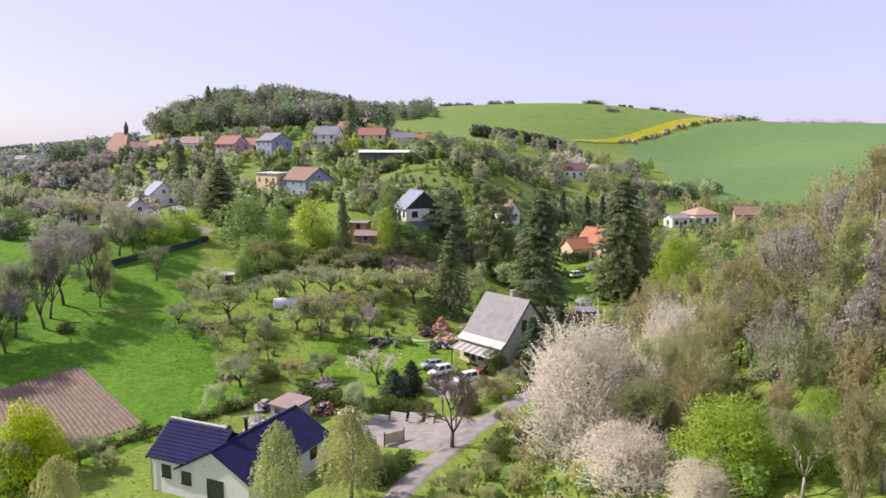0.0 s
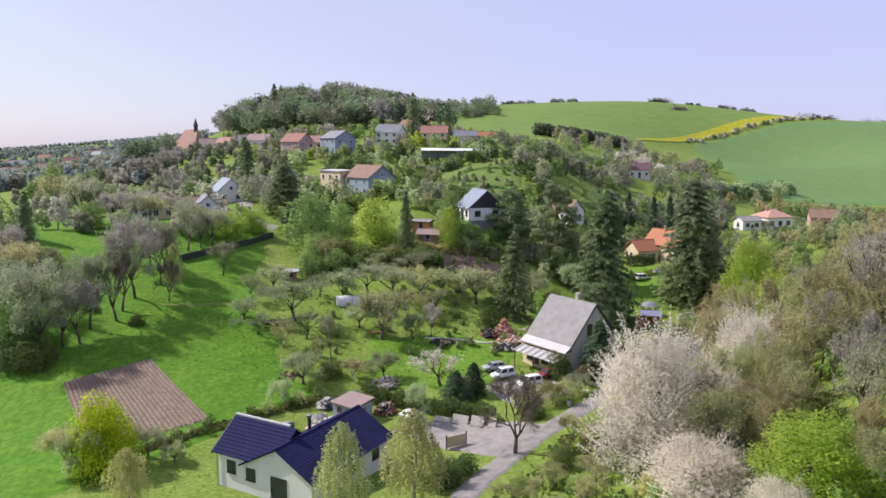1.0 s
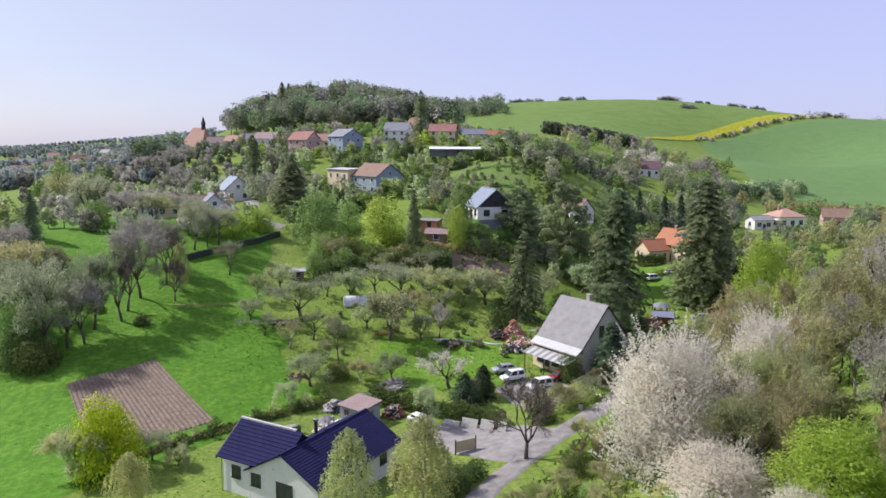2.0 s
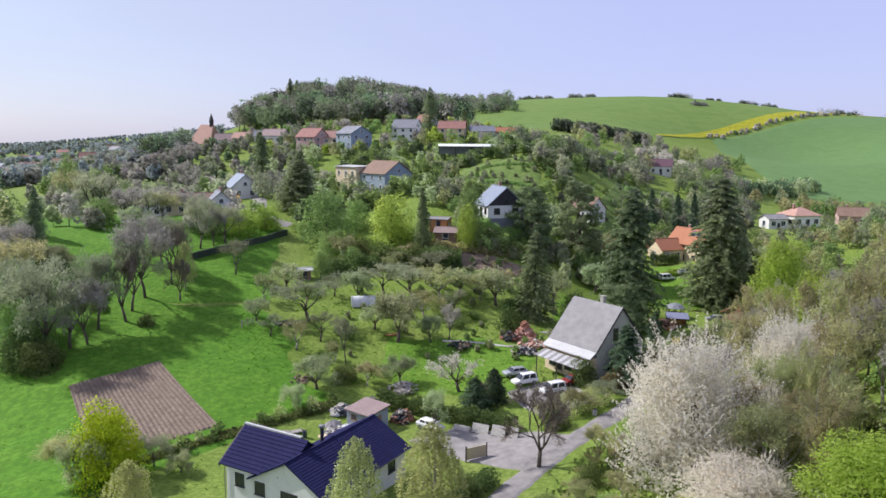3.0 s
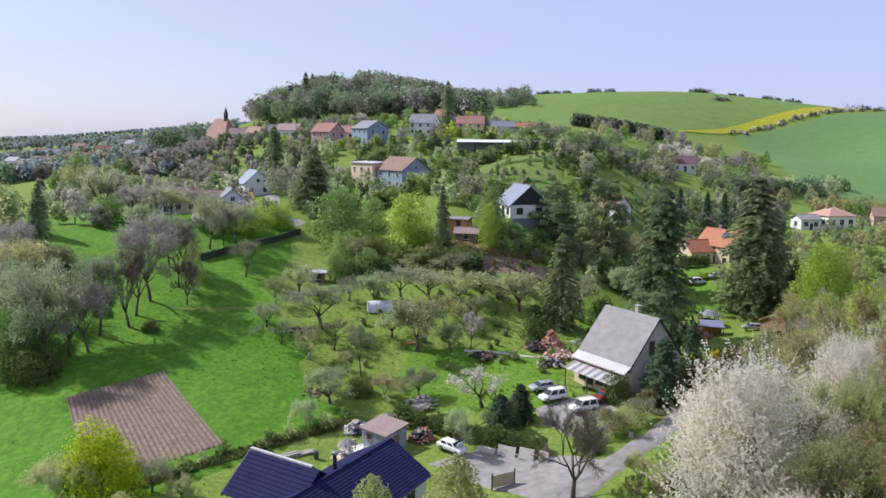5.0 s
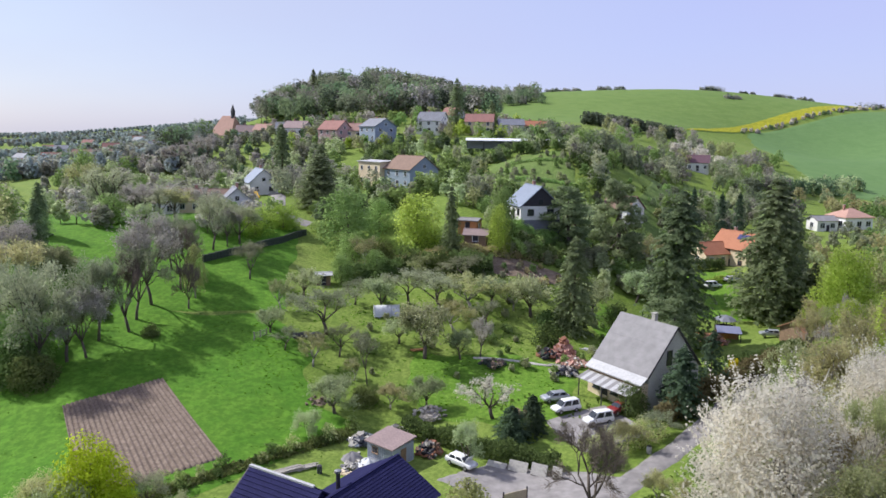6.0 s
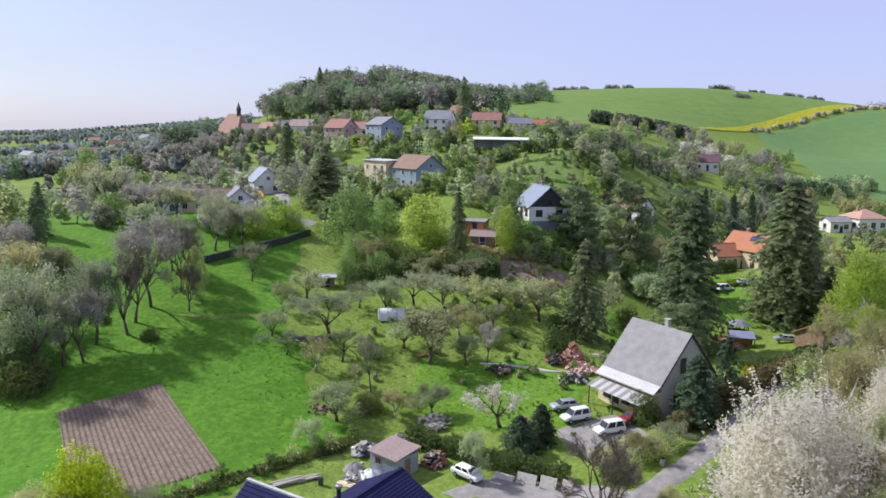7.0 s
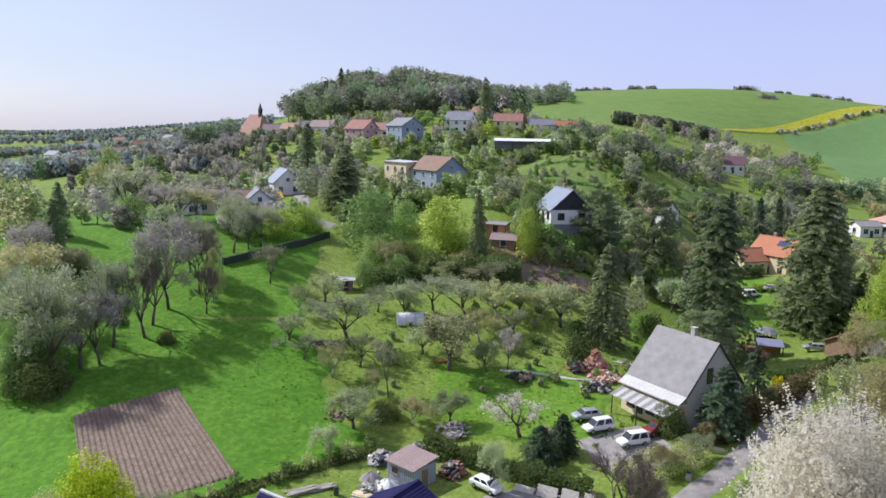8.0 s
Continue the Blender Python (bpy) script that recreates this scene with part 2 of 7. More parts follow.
LEAF_GREEN = foliage("fresh_leaves", [(0.22, 0.325, 0.10), (0.30, 0.415, 0.14), (0.38, 0.495, 0.195)], 0.6, 0.02)
LEAF_LIME = foliage("lime_leaves", [(0.35, 0.47, 0.08), (0.43, 0.55, 0.11), (0.51, 0.61, 0.16)], 0.72, 0.012, 0.1)
LEAF_YELLOW = foliage("yellow_leaves", [(0.38, 0.48, 0.02), (0.46, 0.55, 0.03), (0.55, 0.62, 0.06)], 0.55, 0.005, 0.1)
LEAF_OLIVE = foliage("budding_twigs", [(0.37, 0.36, 0.18), (0.44, 0.43, 0.22), (0.46, 0.49, 0.21), (0.53, 0.52, 0.31)], 0.65)
LEAF_GREY = foliage("grey_twigs", [(0.28, 0.31, 0.19), (0.36, 0.385, 0.245), (0.44, 0.46, 0.31)], 0.55, 0.02)
LEAF_SAGE = foliage("pale_young_leaves", [(0.34, 0.395, 0.20), (0.43, 0.485, 0.27), (0.52, 0.56, 0.35)], 0.6)
LEAF_BIRCH = foliage("birch_leaves", [(0.41, 0.45, 0.17), (0.49, 0.52, 0.22), (0.56, 0.575, 0.30)], 0.65, 0.015, 0.1)
LEAF_DARK = foliage("dark_leaves", [(0.10, 0.145, 0.05), (0.145, 0.195, 0.065), (0.19, 0.245, 0.09)], 0.5)
PETALS = foliage("white_blossom", [(0.72, 0.66, 0.57), (0.80, 0.75, 0.67), (0.86, 0.82, 0.76), (0.68, 0.62, 0.51)], 0.62, 0.01, 0.04)
GOLD_PETALS = foliage("golden_blossom", [(0.70, 0.55, 0.02), (0.80, 0.64, 0.03), (0.62, 0.56, 0.05)], 0.5, 0.005, 0.05)
HEDGE_BROWN = foliage("brown_hedge_leaves", [(0.13, 0.105, 0.06), (0.18, 0.14, 0.075), (0.20, 0.18, 0.08)], 0.3, 0.01, 0.1)
THICKET = foliage("budding_thicket_twigs", [(0.34, 0.28, 0.19), (0.44, 0.385, 0.255), (0.52, 0.47, 0.30), (0.51, 0.54, 0.22), (0.56, 0.62, 0.20)], 0.65, 0.04, 0.2)
PALE_PETALS = foliage("greyish_blossom", [(0.36, 0.33, 0.30), (0.45, 0.415, 0.385), (0.56, 0.52, 0.49), (0.33, 0.33, 0.22)], 0.5, 0.02, 0.15)
TWIGS = foliage("dark_twigs", [(0.13, 0.105, 0.085), (0.18, 0.15, 0.125), (0.24, 0.205, 0.17)], 0.2)
NEEDLES = foliage("spruce_needles", [(0.19, 0.25, 0.125), (0.265, 0.325, 0.17), (0.36, 0.41, 0.235)], 0.65, 0.02, 0.2)
BLUE_NEEDLES = foliage("blue_spruce_needles", [(0.07, 0.11, 0.065), (0.10, 0.15, 0.088), (0.14, 0.195, 0.115)], 0.5, 0.02, 0.2)

# Rolling land: (centre x, centre y, spread, height) of each rise or hollow.
WIDE_HILLS = [
    (0, 0, 600, -39.1), (150, 30, 90, 28.0), (10, 340, 200, 43.8), (180, 340, 200, -35.8),
    (-1000, 500, 600, -14.9), (80, 110, 90, -1.0), (10, 680, 200, 10.6), (-130, 30, 90, -17.3),
    (290, 590, 90, -21.7), (0, 1000, 600, 20.6), (-60, 510, 90, 34.8), (-130, 350, 90, -4.0),
    (180, 850, 200, 27.0), (80, 430, 90, 5.6), (290, 190, 90, 27.6), (10, 510, 90, -15.7),
    (-500, 500, 600, -33.0), (80, 510, 90, 10.2), (690, 850, 200, 13.9), (290, 510, 90, 3.9),
    (-1500, 2500, 600, -12.3), (-500, 850, 200, -8.9), (290, 110, 90, 9.1),
    (60, 825, 110, 3.8), (150, 830, 110, -7.1), (240, 825, 110, 2.9), (330, 810, 110, 5.5), (420, 800, 110, 3.3), (520, 830, 110, 3.2),
    (-80, 500, 80, -3.0), (-500, 1900, 450, 32.0),
    (150, 860, 180, 6.5), (-800, 1350, 480, -30.0), (-2600, 3800, 2000, -68.0), (-1300, 2100, 700, -16.0),
]
SMALL_HILLS = [
    (0, 100, 45, -8.3), (80, 180, 45, -24.7), (-80, 260, 45, -8.7), (120, 180, 45, 7.5),
    (80, 80, 22, 11.7), (0, 180, 22, 7.3), (-120, 140, 45, 13.9), (40, 60, 45, -4.8),
    (40, 140, 22, -5.6), (40, 260, 45, 18.0), (80, 260, 45, -10.0), (0, 260, 45, -12.3),
    (120, -20, 45, 9.6), (-80, 80, 22, -8.7), (-20, 160, 22, -4.1), (80, 300, 45, -4.9),
    (-120, 180, 45, -4.2), (60, 100, 22, -5.5), (80, 180, 22, 15.8), (-80, 300, 45, -4.3),
    (40, 120, 22, -1.9), (-20, 180, 22, -3.7), (-60, 160, 22, 2.1),
]
LAND_BASE = 53.6


def ground_at(x, y):
    """Height of the land, for numbers or arrays."""
    z = LAND_BASE + 0.0 * np.asarray(x, float)
    for cx, cy, spread, high in WIDE_HILLS + SMALL_HILLS:
        z = z + high * np.exp(-((x - cx) ** 2 + (y - cy) ** 2) / spread**2)
    return z + 0.18 * np.sin(x / 3.1 + 1.3 * np.sin(y / 5.3)) * np.sin(y / 3.7 + np.sin(x / 6.1))


# ---- mesh helpers ----
def mesh_of(name, verts, faces, material, smooth=False):
    me = bpy.data.meshes.new(name)
    me.from_pydata([tuple(v) for v in verts], [], faces)
    me.materials.append(material)
    if smooth:
        me.polygons.foreach_set("use_smooth", [True] * len(me.polygons))
    me.update()
    return me


def quads_mesh(name, corners, material, soft=None):
    """A mesh of many loose leaves from an array of shape (n, 3 or 4, 3); soft: the outward side of each quad."""
    n, k = corners.shape[:2]
    if soft is not None:
        face = np.cross(corners[:, 2] - corners[:, 0], corners[:, 3] - corners[:, 1])
        corners = np.where(((face * soft).sum(1) < 0)[:, None, None], corners[:, ::-1], corners)
    me = bpy.data.meshes.new(name)
    me.vertices.add(k * n)
    me.vertices.foreach_set("co", np.ascontiguousarray(corners, np.float32).ravel())
    me.loops.add(k * n)
    me.loops.foreach_set("vertex_index", np.arange(k * n, dtype=np.int32))
    me.polygons.add(n)
    me.polygons.foreach_set("loop_start", np.arange(0, k * n, k, dtype=np.int32))
    me.materials.append(material)
    me.update(calc_edges=True)
    return me


def grid_mesh(name, xs, ys, zs, material, smooth=True):
    """A sheet from 2D arrays of coordinates."""
    r, c = xs.shape
    i = np.arange(r * c).reshape(r, c)
    faces = np.stack([i[:-1, :-1], i[:-1, 1:], i[1:, 1:], i[1:, :-1]], -1).reshape(-1, 4)
    me = bpy.data.meshes.new(name)
    me.vertices.add(r * c)
    me.vertices.foreach_set("co", np.stack([xs, ys, zs], -1).astype(np.float32).ravel())
    me.loops.add(faces.size)
    me.loops.foreach_set("vertex_index", faces.astype(np.int32).ravel())
    me.polygons.add(len(faces))
    me.polygons.foreach_set("loop_start", np.arange(0, faces.size, 4, dtype=np.int32))
    me.polygons.foreach_set("use_smooth", np.full(len(faces), smooth))
    me.materials.append(material)
    me.update(calc_edges=True)
    return me


def part(name, me, parent, label="", m=None):
    """One mesh object under a thing or a part."""
    ob = new(name, me)
    ob.parent = parent
    if m is not None:
        ob.matrix_basis = m
    return tagged(ob, label) if label else ob


def thing(name, m, label, category, group=""):
    """An empty at a thing's base that carries its parts."""
    ob = new(name)
    ob.matrix_basis = m
    ob.empty_display_size = 0.5
    return tagged(ob, label, category, group)


BOX = [(0, 3, 2, 1), (4, 5, 6, 7), (0, 1, 5, 4), (1, 2, 6, 5), (2, 3, 7, 6), (3, 0, 4, 7)]


class Build:
    """Gathers boxes, prisms and tubes into one mesh."""

    def __init__(self):
        self.v, self.f = [], []

    def add(self, verts, faces):
        n = len(self.v)
        self.v += [tuple(v) for v in verts]
        self.f += [tuple(n + i for i in face) for face in faces]
        return self

    def box(self, x0, x1, y0, y1, z0, z1):
        return self.add([(x0, y0, z0), (x1, y0, z0), (x1, y1, z0), (x0, y1, z0), (x0, y0, z1), (x1, y0, z1), (x1, y1, z1), (x0, y1, z1)], BOX)

    def hexa(self, low, high):
        """Four low and four high corners."""
        return self.add(list(low) + list(high), BOX)

    def prism(self, outline, axis, a, b):
        """An outline of two coordinates drawn along x, y or z from a to b."""
        n = len(outline)
        put = {"x": lambda p, s: (s, p[0], p[1]), "y": lambda p, s: (p[0], s, p[1]), "z": lambda p, s: (p[0], p[1], s)}[axis]
        faces = [tuple(range(n)), tuple(range(2 * n - 1, n - 1, -1))] + [(i, i + n, (i + 1) % n + n, (i + 1) % n) for i in range(n)]
        return self.add([put(p, a) for p in outline] + [put(p, b) for p in outline], faces)

    def tube(self, points, radii, sides=6):
        """A tapered tube through points."""
        pts = [Vector(p) for p in points]
        start = len(self.v)
        for i, (p, r) in enumerate(zip(pts, radii)):
            way = (pts[min(i + 1, len(pts) - 1)] - pts[max(i - 1, 0)]).normalized()
            side = way.orthogonal().normalized()
            other = way.cross(side)
            self.v += [tuple(p + float(r) * (math.cos(a) * side + math.sin(a) * other)) for a in (2 * math.pi * k / sides for k in range(sides))]
        for i in range(len(pts) - 1):
            a = start + i * sides
            self.f += [(a + k, a + (k + 1) % sides, a + sides + (k + 1) % sides, a + sides + k) for k in range(sides)]
        e = start + (len(pts) - 1) * sides
        self.f += [tuple(range(e, e + sides)), tuple(range(start + sides - 1, start - 1, -1))]
        return self

    def mesh(self, name, material, smooth=False):
        me = mesh_of(name, self.v, self.f, material, smooth)
        b = bmesh.new()
        b.from_mesh(me)
        bmesh.ops.recalc_face_normals(b, faces=b.faces)
        b.to_mesh(me)
        b.free()
        return me


# ---- the land ----
def spaced(lo, hi, fine, centre, growth):
    """Coordinates that are close together round the centre and spread out away from it."""
    out = [centre]
    for sign, end in ((1, hi), (-1, lo)):
        p, run = centre, []
        while sign * (end - p) > 0:
            p += sign * fine * (1 + abs(p - centre) * growth)
            run.append(p)
        out = out + run if sign > 0 else run[::-1] + out
    return np.array(out)


gx, gy = np.meshgrid(spaced(-4200, 4200, 2.0, 0, 0.016), spaced(-400, 4700, 2.0, 95, 0.014))
ground = tagged(new("ground", grid_mesh("ground", gx, gy, ground_at(gx, gy), GRASS)), "rolling green grassland of a hilly valley", "ground", kind="structure")


def drape(name, a, b, c, d, lift, material, label, category, nu=40, nv=40, bow=0.0, kind="structure", swell=0.0):
    """A sheet that follows the land between four corners (x, y), with slightly uneven edges."""
    u, v = np.meshgrid(np.linspace(0, 1, nu), np.linspace(0, 1, nv))
    e = [np.array(p, float) for p in (a, b, c, d)]
    xs, ys = ((1 - u) * (1 - v) * e[0][k] + u * (1 - v) * e[1][k] + u * v * e[2][k] + (1 - u) * v * e[3][k] for k in (0, 1))
    size = math.hypot(*(e[2] - e[0]))
    wob = bow * size
    xs = xs + wob * (np.sin(9 * v + 2 * u) + 0.5 * np.sin(23 * v)) * np.abs(2 * u - 1)
    ys = ys + wob * (np.sin(8 * u + 3 * v) + 0.5 * np.sin(21 * u)) * np.abs(2 * v - 1)
    ys = ys + swell * np.sin(math.pi * u) * v
    zs = ground_at(xs, ys) + lift
    for border in (np.s_[0], np.s_[-1], np.s_[:, 0], np.s_[:, -1]):
        zs[border] -= lift + 0.15
    return tagged(new(name, grid_mesh(name, xs, ys, zs, material)), label, category, kind=kind)


drape("crop_field", (60, 500), (186, 598), (640, 923), (-60, 880), 0.5, CROP_HIGH, "hillside field of young green crop", "field", 60, 60)
drape("rapeseed_field", (170, 588), (530, 848), (540, 870), (175, 597), 0.8, RAPE, "narrow strip of yellow rapeseed in bloom", "field", 60, 30, swell=15)
drape("crop_field", (235, 634), (180, 372), (800, 420), (790, 985), 0.6, CROP_LOW, "wide smooth field of blue-green crop", "field", 70, 70)
drape("field", (-335, 490), (-245, 470), (-300, 640), (-410, 655), 0.4, CROP_LOW, "pale green field in the lower valley", "field", 30, 30, 0.01)
drape("field", (-540, 735), (-420, 715), (-470, 865), (-610, 880), 0.5, LAWN, "bright green field in the lower valley", "field", 30, 30, 0.01)
drape("meadow", (-84, 18), (-14.5, 96.5), (-30, 130), (-104, 112), 0.10, MEADOW, "lush bright green meadow", "meadow", 60, 60, 0.012)
drape("meadow", (-104, 111.5), (-30, 129.5), (-37, 178), (-116, 205), 0.10, MEADOW, "sloping bright green meadow between trees", "meadow", 60, 60, 0.006)
drape("lawn", (-6, 101), (16, 100), (17, 119), (-9, 121), 0.10, LAWN, "short green lawn beside the house", "lawn", 40, 40, 0.02)
drape("lawn", (46, 156), (62, 158), (66, 190), (52, 190), 0.10, LAWN, "bright mown lawn behind the gazebo", "lawn", 30, 30, 0.02)
drape("lawn", (8, 206), (34, 206), (34, 254), (8, 254), 0.12, TERRACE, "grassy terraced garden slope", "lawn", 40, 50, 0.01)
drape("lawn", (42, 205), (58, 198), (116, 300), (92, 318), 0.12, TERRACE, "sunny grass slope below the cottage", "lawn", 40, 60, 0.01)
drape("lawn", (22, 124), (38, 124), (46, 150), (26, 150), 0.10, LAWN, "sunny lawn between spruces", "lawn", 30, 30, 0.02)


def strip(name, points, width, lift, material, label, category, camber=0.04):
    """A path or road along points, draped over the land."""
    p = np.array(points, float)
    s = np.concatenate([[0], np.cumsum(np.hypot(*np.diff(p, axis=0).T))])
    at = np.linspace(0, s[-1], int(s[-1] / 0.8) + 2)
    x, y = np.interp(at, s, p[:, 0]), np.interp(at, s, p[:, 1])
    for _ in range(6):
        x[1:-1], y[1:-1] = (x[:-2] + 2 * x[1:-1] + x[2:]) / 4, (y[:-2] + 2 * y[1:-1] + y[2:]) / 4
    tx, ty = np.gradient(x), np.gradient(y)
    n = np.hypot(tx, ty)
    across = np.linspace(-0.5, 0.5, 9)[None]
    w = width * (1 + 0.06 * np.sin(at * 0.9) + 0.04 * np.sin(at * 2.3))[:, None]
    xs, ys = x[:, None] - (ty / n)[:, None] * across * w, y[:, None] + (tx / n)[:, None] * across * w
    zs = ground_at(xs, ys) + lift + camber * (1 - 4 * across**2)
    zs[:, 0] -= lift + 0.15
    zs[:, -1] -= lift + 0.15
    return tagged(new(name, grid_mesh(name, xs, ys, zs, material)), label, category, kind="structure")


strip("road", [(46, 118), (40, 110), (31.8, 98.5), (25.6, 91.3), (19.2, 85), (14, 79), (9, 72), (5, 64), (2, 52), (-2, 30)], 3.4, 0.12, ROAD, "narrow pale asphalt lane", "road")
drape("yard", (-3.5, 86.5), (10.5, 75.5), (19.5, 85.0), (4, 91), 0.16, ROAD, "paved yard in front of the houses", "yard", 30, 30, 0.015)
drape("yard", (10.5, 101), (15, 91.5), (24, 96), (19.5, 105), 0.14, ROAD, "paved parking yard beside the grey-roofed house", "yard", 30, 30, 0.015)
strip("road", [(-36, 181), (-41, 183), (-45.5, 189), (-47.5, 198), (-50, 208), (-56, 220)], 4.0, 0.15, ROAD, "village street between white houses", "road")
drape("leaf_litter", (-4, 151), (19, 149.5), (21, 156), (-4, 158), 0.10, DIRT, "bare earth bank under dark shrubs", "bank", 40, 20, 0.02)

# ploughed plot with ridges
def ploughed_plot(a, b, c, d, rows):
    u, v = np.meshgrid(np.linspace(0, 1, rows * 8 + 1), np.linspace(0, 1, 90))
    e = [np.array(p, float) for p in (a, b, c, d)]
    xs, ys = ((1 - u) * (1 - v) * e[0][k] + u * (1 - v) * e[1][k] + u * v * e[2][k] + (1 - u) * v * e[3][k] for k in (0, 1))
    wobble = 0.12 * np.sin(5 * v + 3 * u)
    zs = ground_at(xs, ys) + 0.24 + 0.09 * np.cos(2 * math.pi * (u * rows + wobble))
    zs[0], zs[-1], zs[:, 0], zs[:, -1] = (ground_at(xs[s], ys[s]) - 0.1 for s in (np.s_[0], np.s_[-1], np.s_[:, 0], np.s_[:, -1]))
    return tagged(new("ploughed_field", grid_mesh("ploughed_field", xs, ys, zs, SOIL)), "small ploughed plot of brown soil in long ridges", "field", kind="structure")


ploughed_plot((-39.0, 78.5), (-27.6, 88.6), (-41.8, 106.2), (-52.0, 98.6), 23)


# ---- trees ----
rng = np.random.default_rng(7)


def turned_quads(centres, sizes, normals, stretch=1.0, r=None):
    """Three-cornered leaves at the centres, facing the normals, turned at random about them."""
    n = len(centres)
    nm = normals / np.maximum(np.linalg.norm(normals, axis=1, keepdims=True), 1e-6)
    other = r.normal(size=(n, 3))
    a = np.cross(nm, other)
    a /= np.maximum(np.linalg.norm(a, axis=1, keepdims=True), 1e-6)
    b = np.cross(nm, a)
    s = sizes[:, None] * 0.5
    a, b = a * s, b * s * stretch
    return np.stack([centres - 1.1 * a - 0.55 * b, centres + 1.1 * a - 0.65 * b, centres + 1.25 * b], 1)


def lobes_of(r, n, height, width, low):
    """Overlapping rounded masses that make up a crown: centres and radii."""
    out = []
    for i in range(n):
        f = (i + 0.5) / n
        z = height * (low + (0.93 - low) * f)
        ring = width * 0.5 * (0.66 if f < 0.75 else 0.42) * math.sqrt(r.uniform(0.25, 1))
        ang = 2.4 * i + r.uniform(-0.5, 0.5)
        size = width * r.uniform(0.19, 0.30) * (1.05 - 0.35 * f)
        out.append((ring * math.cos(ang), ring * math.sin(ang), z - size * 0.4, size, size * r.uniform(0.75, 1.1)))
    return np.array(out)


def crown_points(r, lobes, n, hollow=0.55, ragged=0.18):
    pick = r.choice(len(lobes), n, p=lobes[:, 3] ** 2 / (lobes[:, 3] ** 2).sum())
    way = r.normal(size=(n, 3))
    way /= np.linalg.norm(way, axis=1, keepdims=True)
    far = (hollow + (1 - hollow) * r.uniform(0, 1, n) ** 0.6) * r.uniform(0.85, 1 + ragged, n)
    c = lobes[pick]
    return c[:, :3] + way * far[:, None] * np.stack([c[:, 3], c[:, 3], c[:, 4]], 1), way


def trunk_mesh(r, height, width, low, lobes, material, thick=0.022, limbs=7, forks=2, sides=6):
    b = Build()
    lean = r.uniform(-0.05, 0.05, 2) * height
    top = height * 0.78
    pts = [(lean[0] * f**1.4 + 0.015 * height * math.sin(5 * f), lean[1] * f**1.4 + 0.012 * height * math.cos(4 * f) - 0.012 * height, top * f - 0.4) for f in np.linspace(0, 1, 6)]
    r0 = height * thick
    b.tube(pts, [r0 * (1.25 - 1.1 * f) + 0.01 for f in np.linspace(0, 1, 6)], sides)
    for i in range(limbs):
        f = low * 0.7 + (0.9 - low * 0.7) * (i + 0.3) / limbs
        k = f * 5
        p = Vector(pts[int(k)]).lerp(Vector(pts[min(5, int(k) + 1)]), k - int(k))
        goal = Vector(tuple(float(v) for v in lobes[i % len(lobes)][:3]))
        mid = p.lerp(goal, 0.5) + Vector((0, 0, -0.05 * height)) + Vector(tuple(float(v) for v in r.normal(size=3) * 0.02 * height))
        rl = r0 * (0.62 - 0.4 * f)
        b.tube([p, mid, goal], [rl, rl * 0.6, rl * 0.18], 4)
        for _ in range(forks):
            q = p.lerp(goal, r.uniform(0.4, 0.9))
            b.tube([q, q + Vector((float(r.normal()) * 0.10 * width, float(r.normal()) * 0.10 * width, abs(float(r.normal())) * 0.09 * height + 0.05 * height))], [rl * 0.35, rl * 0.08], 3)
    return b.mesh("trunk", material, True)


def broadleaf(seed, height, width, low, leaf, n, size, bark=BARK, lobes=9, hollow=0.5, stretch=1.0, twigs=0, sprays=0, thick=0.022, limbs=8, forks=2, puff=1.0, flat=1.0, stray=0.36, ragged=0.18):
    """Trunk and crown meshes of a broad-leaved tree; twigs: bare thin shoots in the crown; sprays: long flowering shoots."""
    r = np.random.default_rng(seed)
    lb = lobes_of(r, lobes, height, width, low)
    lb = lb * np.array([1, 1, 1, puff, puff * flat])
    pts, way = crown_points(r, lb, n, hollow, ragged)
    normals = way * 0.85 + r.normal(size=way.shape) * stray + np.array([-0.15, 0.05, 0.5])
    quads = [turned_quads(pts, size * r.uniform(0.6, 1.35, n), normals, stretch, r)]
    if sprays:
        base, out = crown_points(r, lb, sprays, 0.75)
        out = out * np.array([1, 1, 0.6]) + np.array([0, 0, 0.75]) + r.normal(size=out.shape) * 0.2
        steps = np.linspace(0, 1, 20)
        long = width * 0.13 * r.uniform(0.4, 1.3, sprays)
        p = base[:, None] + out[:, None] * steps[None, :, None] * long[:, None, None]
        p = (p + r.normal(size=p.shape) * 0.04).reshape(-1, 3)
        quads.append(turned_quads(p, size * 0.9 * r.uniform(0.6, 1.3, len(p)), np.repeat(out, 20, 0) + 0.4 * r.normal(size=p.shape), 1, r))
    if twigs:
        base, out = crown_points(r, lb, twigs, 0.35)
        out = out + np.array([0, 0, 0.7]) + r.normal(size=out.shape) * 0.45
        out /= np.linalg.norm(out, axis=1, keepdims=True)
        long = height * 0.10 * r.uniform(0.5, 1.3, twigs)[:, None]
        side = np.cross(out, r.normal(size=out.shape))
        side /= np.maximum(np.linalg.norm(side, axis=1, keepdims=True), 1e-6)
        wide = 0.0045 * height
        quads.append(np.stack([base - side * wide, base + side * wide, base + out * long], 1))
    return trunk_mesh(r, height, width, low, lb, bark, thick, limbs, forks), quads_mesh("crown", np.concatenate(quads), leaf)


